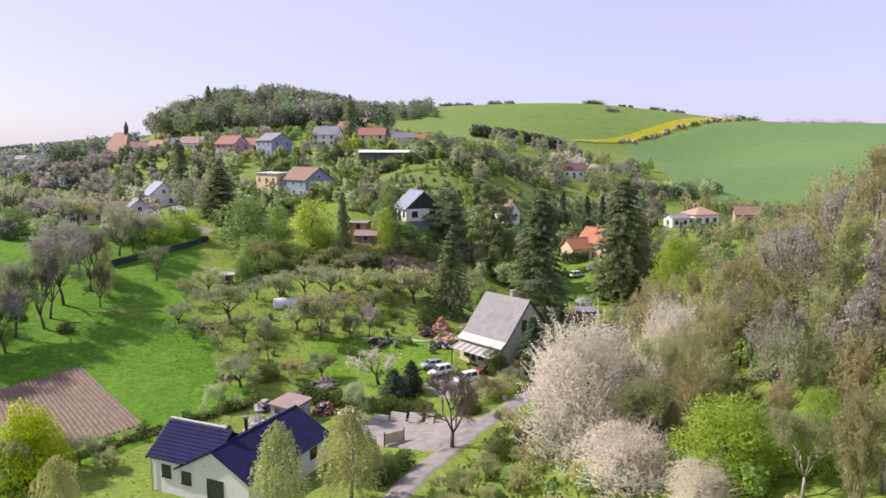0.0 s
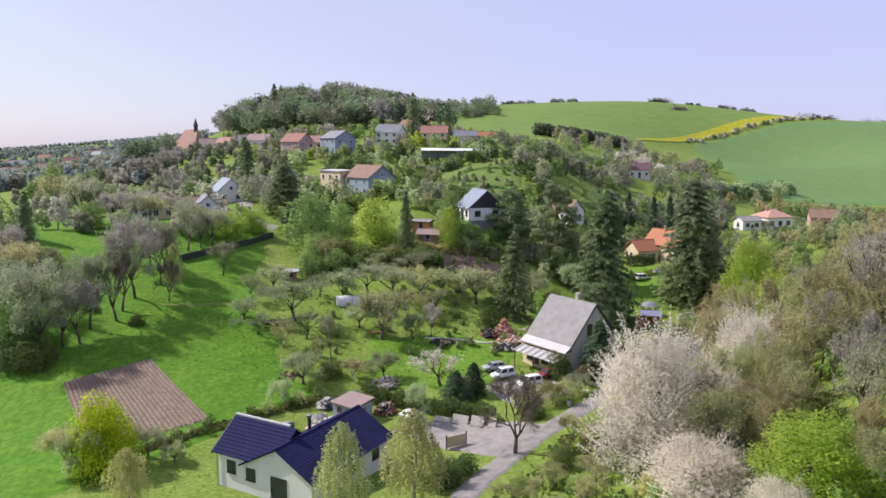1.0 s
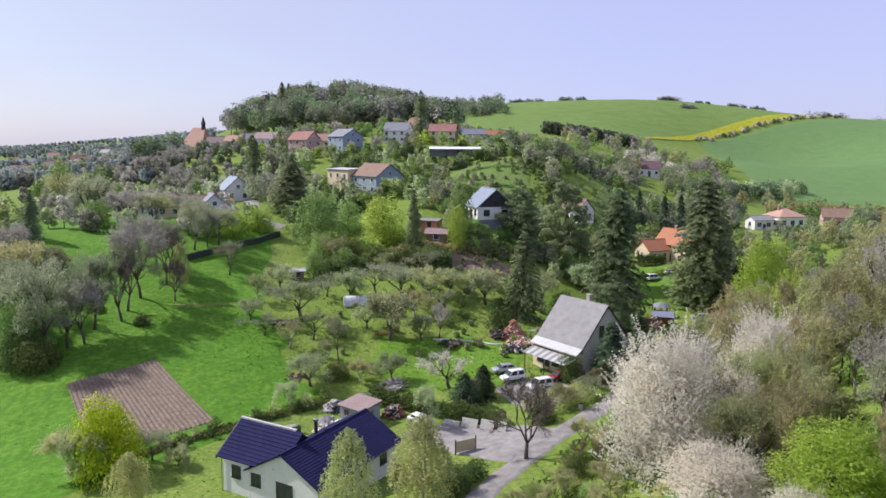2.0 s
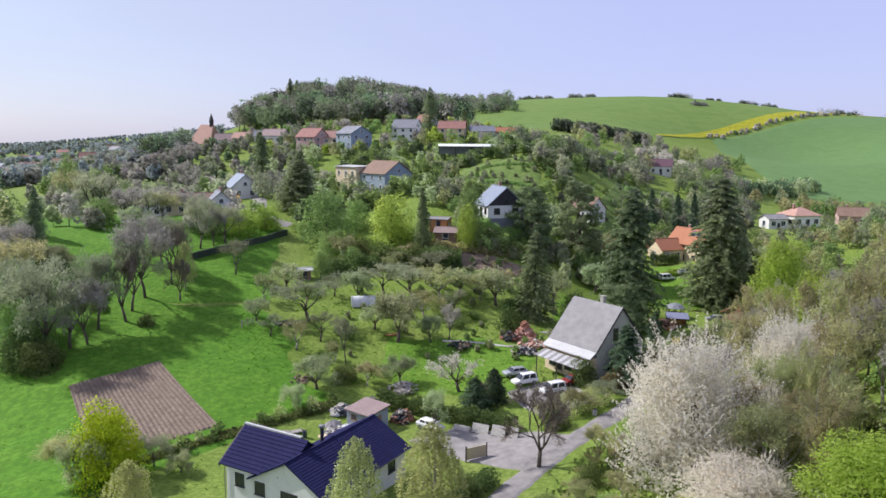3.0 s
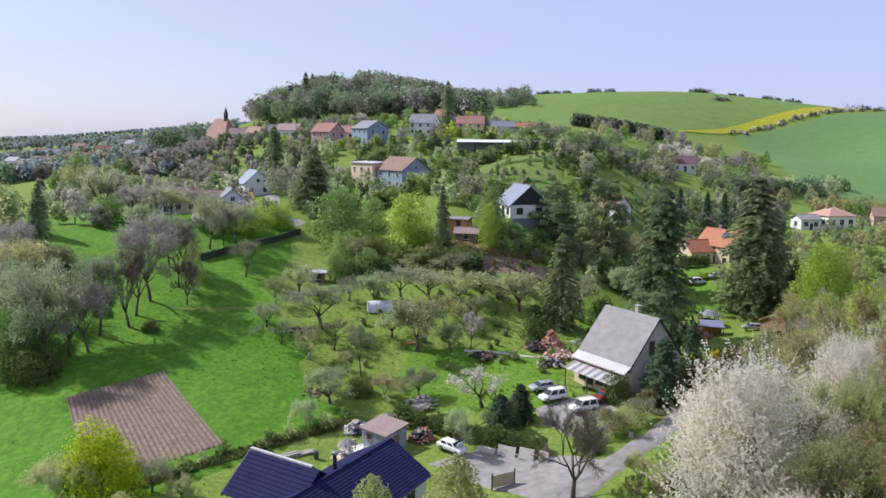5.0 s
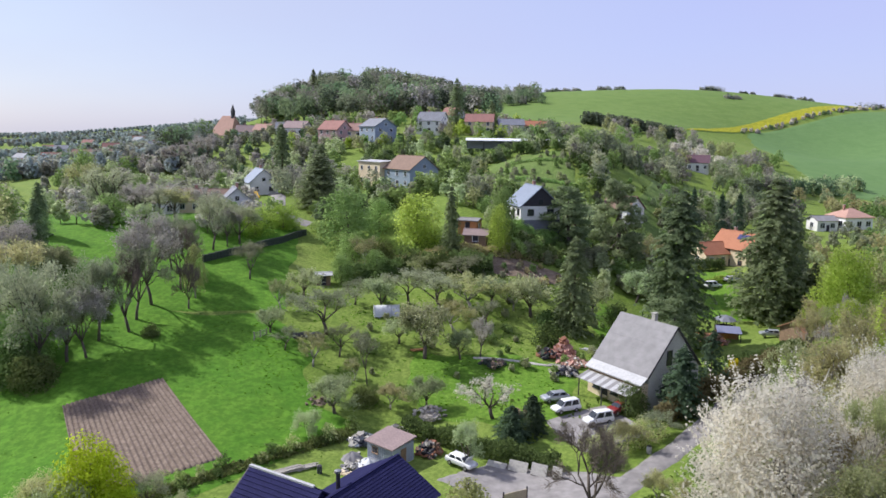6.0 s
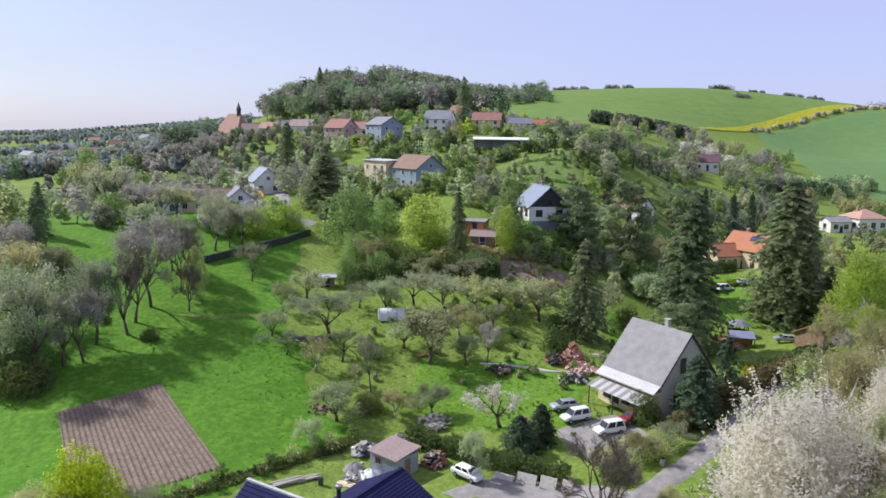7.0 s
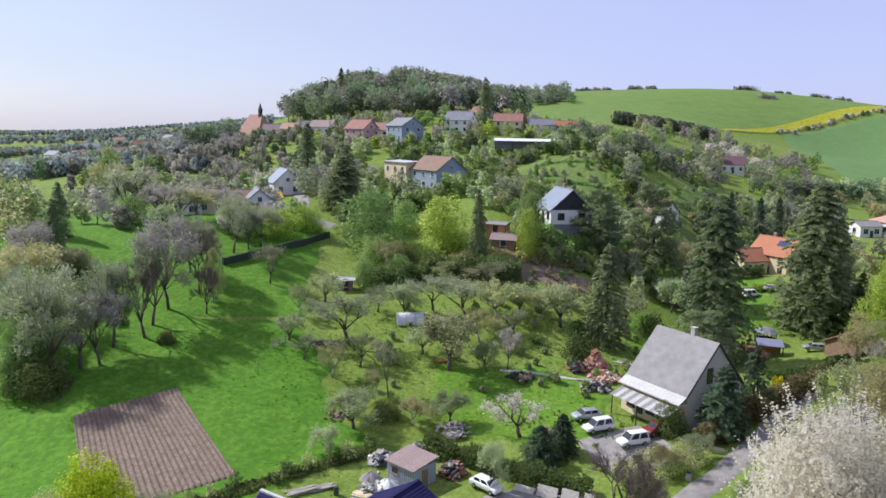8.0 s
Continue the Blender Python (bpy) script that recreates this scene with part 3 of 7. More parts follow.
def conifer(seed, height, width, leaf, branches, per, size, low=0.05, droop=0.38):
    """A spruce: drooping boughs, each hung with needle sprays, round a straight trunk."""
    r = np.random.default_rng(seed)
    f = np.sort(r.uniform(0, 1, branches)) ** 1.05
    f = np.round(f * 22 + r.normal(size=branches) * 0.6) / 22
    f = np.clip(f, 0, 0.985)
    reach = width * 0.5 * (1 - f) ** 0.56 * (0.78 + 0.3 * np.minimum(1, f / 0.22)) * r.uniform(0.6, 1.15, branches) + 0.012 * height
    a = r.uniform(0, 2 * math.pi, branches)
    g = r.uniform(0.12, 1.0, (branches, per)) ** 0.7
    d = np.stack([np.cos(a), np.sin(a)], 1)
    xy = d[:, None] * (reach[:, None] * g)[..., None]
    side = np.stack([-d[:, 1], d[:, 0]], 1)[:, None] * (r.normal(size=(branches, per)) * 0.16 * reach[:, None] * (1.15 - g))[..., None]
    z = height * (low + (0.99 - low) * f)[:, None] - droop * reach[:, None] * g**1.4 - np.abs(r.normal(size=(branches, per))) * 0.06 * reach[:, None]
    c = np.concatenate([xy + side, z[..., None]], 2).reshape(-1, 3)
    out = np.repeat(np.concatenate([d, np.full((branches, 1), 0.9)], 1), per, 0) + r.normal(size=c.shape) * 0.55
    tip = np.array([[0, 0, height * 0.985]]) + r.normal(size=(14, 3)) * (0.012, 0.012, 0.02) * height
    c, out = np.concatenate([c, tip]), np.concatenate([out, r.normal(size=(14, 3))])
    q = turned_quads(c, size * r.uniform(0.6, 1.4, len(c)), out, 0.7, r)
    b = Build().tube([(0, 0, -0.4), (0, 0, height * 0.5), (0, 0, height * 0.97)], [height * 0.016 + 0.04, height * 0.009, 0.02], 6)
    return b.mesh("trunk", BARK, True), quads_mesh("crown", q, leaf)


def sprigs(r, ends, twigs, leaves, size, stray):
    """Fine bare twigs along the outer boughs (from, to), and leaves or petals along the twigs."""
    pick = r.integers(len(ends), size=twigs)
    lo, hi = np.array([e[0] for e in ends])[pick], np.array([e[1] for e in ends])[pick]
    base = lo + (hi - lo) * r.uniform(0.1, 1.05, (twigs, 1)) + r.normal(size=(twigs, 3)) * stray
    way = (hi - lo) / np.maximum(np.linalg.norm(hi - lo, axis=1, keepdims=True), 1e-6) + r.normal(size=(twigs, 3)) * 0.5 + np.array([0, 0, 0.3])
    way /= np.linalg.norm(way, axis=1, keepdims=True)
    long = r.uniform(0.35, 1.1, (twigs, 1))
    side = np.cross(way, r.normal(size=way.shape))
    side /= np.maximum(np.linalg.norm(side, axis=1, keepdims=True), 1e-6)
    thin = np.stack([base - side * 0.022, base + side * 0.022, base + way * long], 1)
    on = r.integers(twigs, size=leaves)
    spots = base[on] + way[on] * long[on] * r.uniform(0.2, 1.1, (leaves, 1)) + r.normal(size=(leaves, 3)) * (0.06 + 0.4 * stray)
    young = turned_quads(spots, size * r.uniform(0.6, 1.4, leaves), r.normal(size=(leaves, 3)) * 0.8 + np.array([-0.4, -0.1, 0.8]), 1, r)
    return np.concatenate([thin, young])


def branching(seed, height, width, leaf, bark, depth, twigs, leaves, size, low=0.2, thick=0.26, limbs=4, stray=0.15, rise=0.14):
    """A forked tree: a short leaning trunk, limbs that divide again and again, twigs and leaves on the last boughs."""
    r = np.random.default_rng(seed)
    b, ends = Build(), []

    def any_way():
        return Vector(tuple(float(v) for v in r.normal(size=3)))

    def grow(p, way, length, rad, level):
        q = p + way * length
        mid = p.lerp(q, 0.5) + any_way() * 0.06 * length
        b.tube([p, mid, q], [rad, rad * 0.82, rad * 0.64], 5 if level == 0 else 4 if level == 1 else 3)
        if level >= depth - 1:
            ends.append((mid, q))
        if level == depth:
            return
        for k in range(2 + int(r.uniform() < 0.5)):
            side = way.cross(any_way()).normalized()
            way2 = (way + side * float(r.uniform(0.45, 0.95)) + Vector((0, 0, rise))).normalized()
            grow(q if k < 2 else mid, way2, length * float(r.uniform(0.66, 0.86)), rad * 0.6, level + 1)

    top = Vector((float(r.normal()) * 0.03 * height, float(r.normal()) * 0.03 * height, low * height))
    b.tube([(0, 0, -0.5), top * 0.5 + any_way() * 0.05, top], [thick * 1.25, thick, thick * 0.9], 7)
    turn = float(r.uniform(0, 6.28))
    for k in range(limbs):
        a = turn + 2 * math.pi * k / limbs + float(r.uniform(-0.4, 0.4))
        out = 0.25 if k == 0 else float(r.uniform(0.55, 0.95))
        grow(top, Vector((math.cos(a) * out, math.sin(a) * out, 1)).normalized(), height * 0.24, thick * 0.62, 1)
    v, tips = np.array(b.v), np.array([e[1] for e in ends])
    fit = np.array([0.42 * width / np.percentile(np.hypot(tips[:, 0], tips[:, 1]), 92)] * 2 + [0.93 * height / tips[:, 2].max()])
    b.v = [tuple(p) for p in v * fit]
    ends = [(np.array(p) * fit, np.array(q) * fit) for p, q in ends]
    return b.mesh("trunk", bark, True), quads_mesh("crown", sprigs(r, ends, twigs, leaves, size, stray), leaf)


def slender(seed, height, width, leaf, stems, boughs, twigs, leaves, size):
    """A clump of thin upright stems with steep boughs, fine bare twigs and sparse young leaves."""
    r = np.random.default_rng(seed)
    b, ends = Build(), []
    for i in range(stems):
        a = 2 * math.pi * i / stems + r.uniform(-0.6, 0.6)
        lean = width * r.uniform(0.08, 0.26)
        top = height * r.uniform(0.78, 1.0)
        at = lambda f: Vector((math.cos(a) * (0.25 + lean * f**1.3) + 0.08 * math.sin(6 * f + i), math.sin(a) * (0.25 + lean * f**1.3) + 0.08 * math.cos(5 * f), top * f - 0.4))
        b.tube([at(f) for f in (0, 0.3, 0.6, 0.85, 1)], [0.13, 0.10, 0.07, 0.04, 0.015], 5)
        for _ in range(boughs):
            f = r.uniform(0.22, 0.95)
            p, turn = at(f), r.uniform(0, 2 * math.pi)
            reach = width * r.uniform(0.16, 0.34) * (1.15 - 0.7 * f)
            q = p + Vector((math.cos(turn) * reach, math.sin(turn) * reach, reach * r.uniform(0.7, 1.5)))
            b.tube([p, p.lerp(q, 0.5) + Vector((0, 0, -0.08 * reach)), q], [0.045 * (1.2 - f), 0.03 * (1.2 - f), 0.008], 3)
            ends.append((np.array(p), np.array(q)))
    return b.mesh("trunk", PALE_BARK, True), quads_mesh("crown", sprigs(r, ends, twigs, leaves, size, 0.10), leaf)


def weeping(seed, height, width, leaf, strands, per, size):
    """A birch: a slim leaning trunk and long hanging strands of small leaves."""
    r = np.random.default_rng(seed)
    b = Build()
    pts = [(0.12 * math.sin(3 * f), 0.1 * math.cos(4 * f) - 0.1, height * 0.97 * f - 0.4) for f in np.linspace(0, 1, 7)]
    b.tube(pts, [height * 0.013 * (1.2 - 1.12 * f) + 0.01 for f in np.linspace(0, 1, 7)], 6)
    f = r.uniform(0.3, 1.0, strands)
    a = r.uniform(0, 2 * math.pi, strands)
    swell = np.sin(np.clip((f - 0.12) / 0.88, 0, 1) * math.pi) ** 0.7 * 0.9 + 0.1
    reach = width * 0.5 * swell * r.uniform(0.25, 1.05, strands)
    start = np.stack([np.cos(a) * reach, np.sin(a) * reach, height * f], 1)
    for i in range(0, strands, max(1, strands // 26)):
        foot = Vector((0, 0, max(0.8, float(start[i][2]) - 0.9 * float(reach[i]) - 0.3)))
        b.tube([foot, tuple(float(v) for v in start[i])], [0.035, 0.01], 3)
    g = np.linspace(0, 1, per)[None]
    drop = (height * r.uniform(0.08, 0.26, strands))[:, None] * g
    p = np.stack([start[:, :1] * (1 + 0.12 * g), start[:, 1:2] * (1 + 0.12 * g), start[:, 2:] - drop], 2).reshape(-1, 3)
    p = p + r.normal(size=p.shape) * 0.07
    q = turned_quads(p, size * r.uniform(0.6, 1.4, len(p)), r.normal(size=p.shape) + np.array([-0.2, 0.1, 0.4]), 1.5, r)
    return b.mesh("trunk", PALE_BARK, True), quads_mesh("crown", q, leaf)


KINDS = {
    # kind: (maker, label, category)
    "green": ("fresh green broad-leaved tree in spring leaf", "tree"),
    "lime": ("bright lime-green tree in young leaf", "tree"),
    "yellow": ("yellow-green flowering shrub with upright twigs", "shrub"),
    "olive": ("budding tree with brown twigs and sparse olive leaves", "tree"),
    "grey": ("almost bare grey tree with fine twigs", "tree"),
    "sage": ("small pale green fruit tree in an orchard", "fruit tree"),
    "bush": ("dark green rounded bush", "bush"),
    "blossom": ("tree covered with dense white blossom", "blossoming tree"),
    "pale": ("tree with greyish white blossom on bare twigs", "blossoming tree"),
    "sapling": ("young fruit tree with sparse white blossom on forked dark branches", "fruit tree"),
    "spruce": ("tall dark green spruce", "conifer"),
    "pine": ("broad dark pine with ragged crown", "conifer"),
    "blue": ("young blue-green spruce with dense needles", "conifer"),
    "birch": ("birch with drooping pale green twigs", "birch"),
    "slender": ("slender budding tree with pale stems and sparse young leaves", "tree"),
    "gold": ("round garden shrub covered with golden yellow blossom", "shrub"),
    "bare": ("leafless dark tree with spreading limbs", "tree"),
}


def assets_of(kind, level, count):
    """Unit trees, ten metres high and as wide as given by the kind; level 0 is the most finely leaved."""
    k = (1.0, 0.33, 0.13)[level]
    big = (1.0, 1.4, 2.3)[level]
    made = []
    for i in range(count):
        s = 100 * level + 17 * i + 3 * len(kind) + ord(kind[0])
        if kind == "green":
            made.append(broadleaf(s, 10, 9, 0.22, LEAF_GREEN, int(14000 * k), 0.215 * big, lobes=20, hollow=0.5, twigs=int(500 * k), stray=0.45))
        elif kind == "lime":
            made.append(broadleaf(s, 10, 8.5, 0.2, LEAF_LIME, int(15000 * k), 0.20 * big, lobes=20, hollow=0.5, twigs=int(500 * k), stray=0.45))
        elif kind == "yellow":
            made.append(broadleaf(s, 10, 13, 0.15, LEAF_YELLOW, int(12000 * k), 0.34 * big, lobes=18, hollow=0.65, sprays=0))
        elif kind == "olive":
            made.append(branching(s, 10, 9, LEAF_OLIVE, PALE_BARK, 4 - (level > 0), int(1900 * k**0.7), int(6000 * k**0.7), 0.18 * big**0.8, 0.2, 0.20, 4, 0.32))
        elif kind == "grey":
            made.append(branching(s, 10, 9, LEAF_GREY, BARK, 4 - (level > 0), int(2700 * k**0.7), int(3300 * k**0.7), 0.17 * big**0.8, 0.22, 0.22, 4, 0.32))
        elif kind == "sage":
            made.append(branching(s, 10, 13, LEAF_SAGE, BARK, 4 - (level > 0), int(1500 * k**0.6), int(8200 * k**0.6), 0.27 * big**0.8, 0.18, 0.28, 5, 0.62, 0.05))
        elif kind == "bush":
            made.append(broadleaf(s, 10, 16, 0.08, LEAF_DARK, int(7000 * k), 0.52 * big, lobes=15, hollow=0.65))
        elif kind == "blossom":
            made.append(broadleaf(s, 10, 9.5, 0.10, PETALS, int(28000 * k), 0.145 * big, lobes=30, hollow=0.5, stray=0.3, sprays=int(1200 * k), twigs=int(500 * k), ragged=0.04))
        elif kind == "sapling":
            made.append(branching(s, 10, 13, PETALS, BARK, 3, int(520 * k), int(2200 * k), 0.24 * big, 0.22, 0.26, 4, 0.3, 0.0))
        elif kind == "pale":
            made.append(branching(s, 10, 9.5, PALE_PETALS, BARK, 4 - (level > 0), int(1300 * k**0.7), int(8600 * k**0.7), 0.17 * big**0.8, 0.22, 0.22, 5, 0.34))
        elif kind == "spruce":
            made.append(conifer(s, 10, 4.6, NEEDLES, int(560 * k**0.5), int(24 * k**0.5), 0.23 * big**0.9))
        elif kind == "blue":
            made.append(conifer(s, 10, 6.8, BLUE_NEEDLES, int(380 * k**0.5), int(22 * k**0.5), 0.34 * big**0.9, low=0.03, droop=0.2))
        elif kind == "pine":
            made.append(broadleaf(s, 10, 6.2, 0.15, NEEDLES, int(10000 * k), 0.27 * big, lobes=34, hollow=0.5, stretch=0.6, puff=0.68, flat=0.6, limbs=12))
        elif kind == "birch":
            made.append(weeping(s, 10, 4.6, LEAF_BIRCH, int(430 * k), 18, 0.125 * big))
        elif kind == "slender":
            made.append(slender(s, 10, 6.5, THICKET, 4, int(26 * k**0.3), int(4000 * k**0.7), int(3400 * k**0.7), 0.17 * big**0.6))
        elif kind == "gold":
            made.append(broadleaf(s, 10, 10, 0.1, GOLD_PETALS, int(5000 * k), 0.6 * big, lobes=14, hollow=0.7))
        elif kind == "bare":
            made.append(branching(s, 10, 9, TWIGS, BARK, 4, int(3600 * k), int(400 * k), 0.13 * big, 0.16, 0.26, 5, 0.16, 0.04))
    return made


ASSETS, PLANTED = {}, []


def plant(kind, x, y, height, width=None, level=None, group=""):
    """One tree of a kind on the land at (x, y); width: of its crown, in metres."""
    if level is None:
        d = math.hypot(x, y)
        level = 0 if d < (108 if kind not in ("spruce", "pine") else 200) or (x < -38 and y < 160) else 1 if d < 290 else 2
    key = (kind, level)
    if key not in ASSETS:
        ASSETS[key] = assets_of(kind, level, 4 if level else 3)
    trunk, crown = ASSETS[key][int(rng.integers(len(ASSETS[key])))]
    natural = {"green": 9, "lime": 8.5, "yellow": 13, "olive": 8, "grey": 8, "sage": 11.5, "bush": 16, "blossom": 9.5, "pale": 9, "spruce": 3.9, "sapling": 13, "blue": 6.8, "pine": 6.2, "birch": 4.6, "slender": 6.5, "gold": 10, "bare": 9}[kind]
    s = height / 10
    w = s if width is None else width / natural
    label, category = KINDS[kind]
    m = pose(x, y, float(ground_at(x, y)) - 0.05, 0, 0, float(rng.uniform(0, 360)))
    ob = thing("bush" if kind in ("bush", "yellow", "gold") else category.replace("blossoming ", "").replace("fruit ", "fruit_") if kind != "birch" else "birch_tree", m, label, category, group)
    ob.scale = (w, w, s)
    part("trunk", trunk, ob)
    part("crown", crown, ob)
    PLANTED.append((x, y, (width or natural * s) * 0.5))
    return ob


# ---- houses ----
def window_meshes(w, h, frame_mat):
    key = (w, h, frame_mat.name)
    if key not in WINDOWS:
        b, t = Build(), 0.09
        b.box(-w / 2 - t, w / 2 + t, -0.05, 0.06, h, h + t).box(-w / 2 - t, -w / 2, -0.05, 0.06, 0, h).box(w / 2, w / 2 + t, -0.05, 0.06, 0, h)
        b.box(-0.03, 0.03, -0.03, 0.06, 0, h)
        WINDOWS[key] = (b.mesh("window", frame_mat), Build().box(-w / 2, w / 2, -0.02, 0.06, 0, h).mesh("pane", GLASS), Build().box(-w / 2 - 0.15, w / 2 + 0.15, -0.14, 0.06, -0.08, 0).mesh("sill", frame_mat))
    return WINDOWS[key]


WINDOWS = {}


def put_window(parent, x, y, z, facing, w=1.1, h=1.3, frame_mat=None, sill=True):
    """A window in the wall plane at (x, y, z), z at its sill; facing: degrees from -y."""
    frame_me, pane_me, sill_me = window_meshes(w, h, frame_mat or WHITE_PAINT)
    win = part("window", frame_me, parent, m=pose(x, y, z, 0, 0, facing))
    part("pane", pane_me, win)
    if sill:
        part("sill", sill_me, win)
    return win


def roof_slope(run, drop, length, over, thick, courses, material, name="roof_slope", step=0.035, taper=None):
    """One slope from the ridge (y = 0, z = 0) out to y = -run, z = -drop, with overhang; courses: stepped rows of tiles."""
    slope = math.hypot(run, drop)
    c, s = run / slope, drop / slope
    full = slope + over
    at = lambda d, t: (-d * c - s * t, -d * s + c * t)
    rows = max(1, courses)
    top = []
    for i in range(rows):
        top += [at(full * i / rows, thick), at(full * (i + 1) / rows, thick + (step if courses else 0))]
    if taper:
        edge = [at(0, 0)] + top + [at(full, 0)]
        n = len(edge)
        ends = [taper(z) for _, z in edge]
        verts = [(-length / 2, *p) for p in edge] + [(x, *p) for x, p in zip(ends, edge)]
        faces = [tuple(range(n)), tuple(range(2 * n - 1, n - 1, -1))] + [(k, k + n, (k + 1) % n + n, (k + 1) % n) for k in range(n)]
        return Build().add(verts, faces).mesh(name, material)
    return Build().prism([at(0, 0)] + top + [at(full, 0)], "x", -length / 2, length / 2).mesh(name, material)


def house(name, m, L, D, wall_h, pitch, wall, roof, label, category="house", windows=((2, 1), (2, 1)), storeys=1, gable=None, chimney=True, over=0.45, courses=0, hip=False, frame_mat=None, door=True, deep=2.5, win=(1.1, 1.3)):
    """A gabled (or hipped) house: x along the ridge. windows: (on each eaves side, on each gable side) per storey."""
    ob = thing(name, m, label, category)
    rise = D / 2 * math.tan(radians(pitch))
    b = Build().box(-L / 2, L / 2, -D / 2, D / 2, -deep, wall_h)
    part("wall", b.mesh("wall", wall), ob)
    if hip:
        k = max(0.4, L / 2 - D / 2)
        o, z0 = over, wall_h - over * math.tan(radians(pitch))
        v = [(-L / 2 - o, -D / 2 - o, z0), (L / 2 + o, -D / 2 - o, z0), (L / 2 + o, D / 2 + o, z0), (-L / 2 - o, D / 2 + o, z0), (-k, 0, wall_h + rise), (k, 0, wall_h + rise)]
        v += [(x, y, z - 0.2) for x, y, z in v[:4]]
        part("roof", mesh_of("roof", v, [(0, 1, 5, 4), (1, 2, 5), (2, 3, 4, 5), (3, 0, 4), (0, 6, 7, 1), (1, 7, 8, 2), (2, 8, 9, 3), (3, 9, 6, 0), (6, 9, 8, 7)], roof), ob)
    else:
        for sx in (-1, 1):
            g = Build().prism([(-D / 2, wall_h), (D / 2, wall_h), (0, wall_h + rise)], "x", sx * (L / 2 - 0.3), sx * L / 2 + (sx * 0.02 if gable else 0))
            part("gable", g.mesh("gable", gable or wall), ob)
        me = roof_slope(D / 2, rise, L + 2 * over, over, 0.16, courses, roof)
        part("roof_slope", me, ob, m=pose(0, 0, wall_h + rise + 0.02))
        part("roof_slope", me, ob, m=pose(0, 0, wall_h + rise + 0.02, 0, 0, 180))
        part("ridge_cap", Build().prism([(-0.2, 0.10), (0.2, 0.10), (0.12, 0.27), (-0.12, 0.27)], "x", -L / 2 - over, L / 2 + over).mesh("ridge_cap", roof), ob, m=pose(0, 0, wall_h + rise))
    if chimney:
        ch = part("chimney", Build().box(-0.3, 0.3, -0.3, 0.3, -1.2, 1.0).mesh("chimney", BRICK), ob, m=pose(-L * 0.18, D * 0.08, wall_h + rise))
        part("chimney_cap", Build().box(-0.38, 0.38, -0.38, 0.38, 1.0, 1.1).mesh("chimney_cap", CONCRETE), ch)
    step = wall_h / storeys
    for s in range(storeys):
        z = s * step + step * 0.32
        for i in range(windows[0][0] if s == 0 else windows[0][-1]):
            n = windows[0][0] if s == 0 else windows[0][-1]
            x = (i + 0.5) / n * L - L / 2
            put_window(ob, x, -D / 2 - 0.02, z, 0, *win, frame_mat)
            put_window(ob, x, D / 2 + 0.02, z, 180, *win, frame_mat)
        for i in range(windows[1][0]):
            y = (i + 0.5) / windows[1][0] * D - D / 2
            put_window(ob, L / 2 + 0.02, y, z, 90, *win, frame_mat)
            put_window(ob, -L / 2 - 0.02, y, z, -90, *win, frame_mat)
    if rise > 2.6 and not hip:
        put_window(ob, L / 2 + 0.05, 0, wall_h + 0.35, 90, 0.9, 1.0, frame_mat)
        put_window(ob, -L / 2 - 0.05, 0, wall_h + 0.35, -90, 0.9, 1.0, frame_mat)
    if door:
        d = part("door", Build().box(-0.5, 0.5, -0.06, 0.02, -0.1, 2.05).mesh("door", DARK_WOOD), ob, m=pose(L * 0.02, -D / 2 - 0.02, 0))
        part("handle", Build().box(0.34, 0.42, -0.12, -0.06, 1.0, 1.06).mesh("handle", METAL), d)
    return ob


def on_land(x, y, turn=0.0, lift=0.0):
    return pose(x, y, float(ground_at(x, y)) + lift, 0, 0, turn)


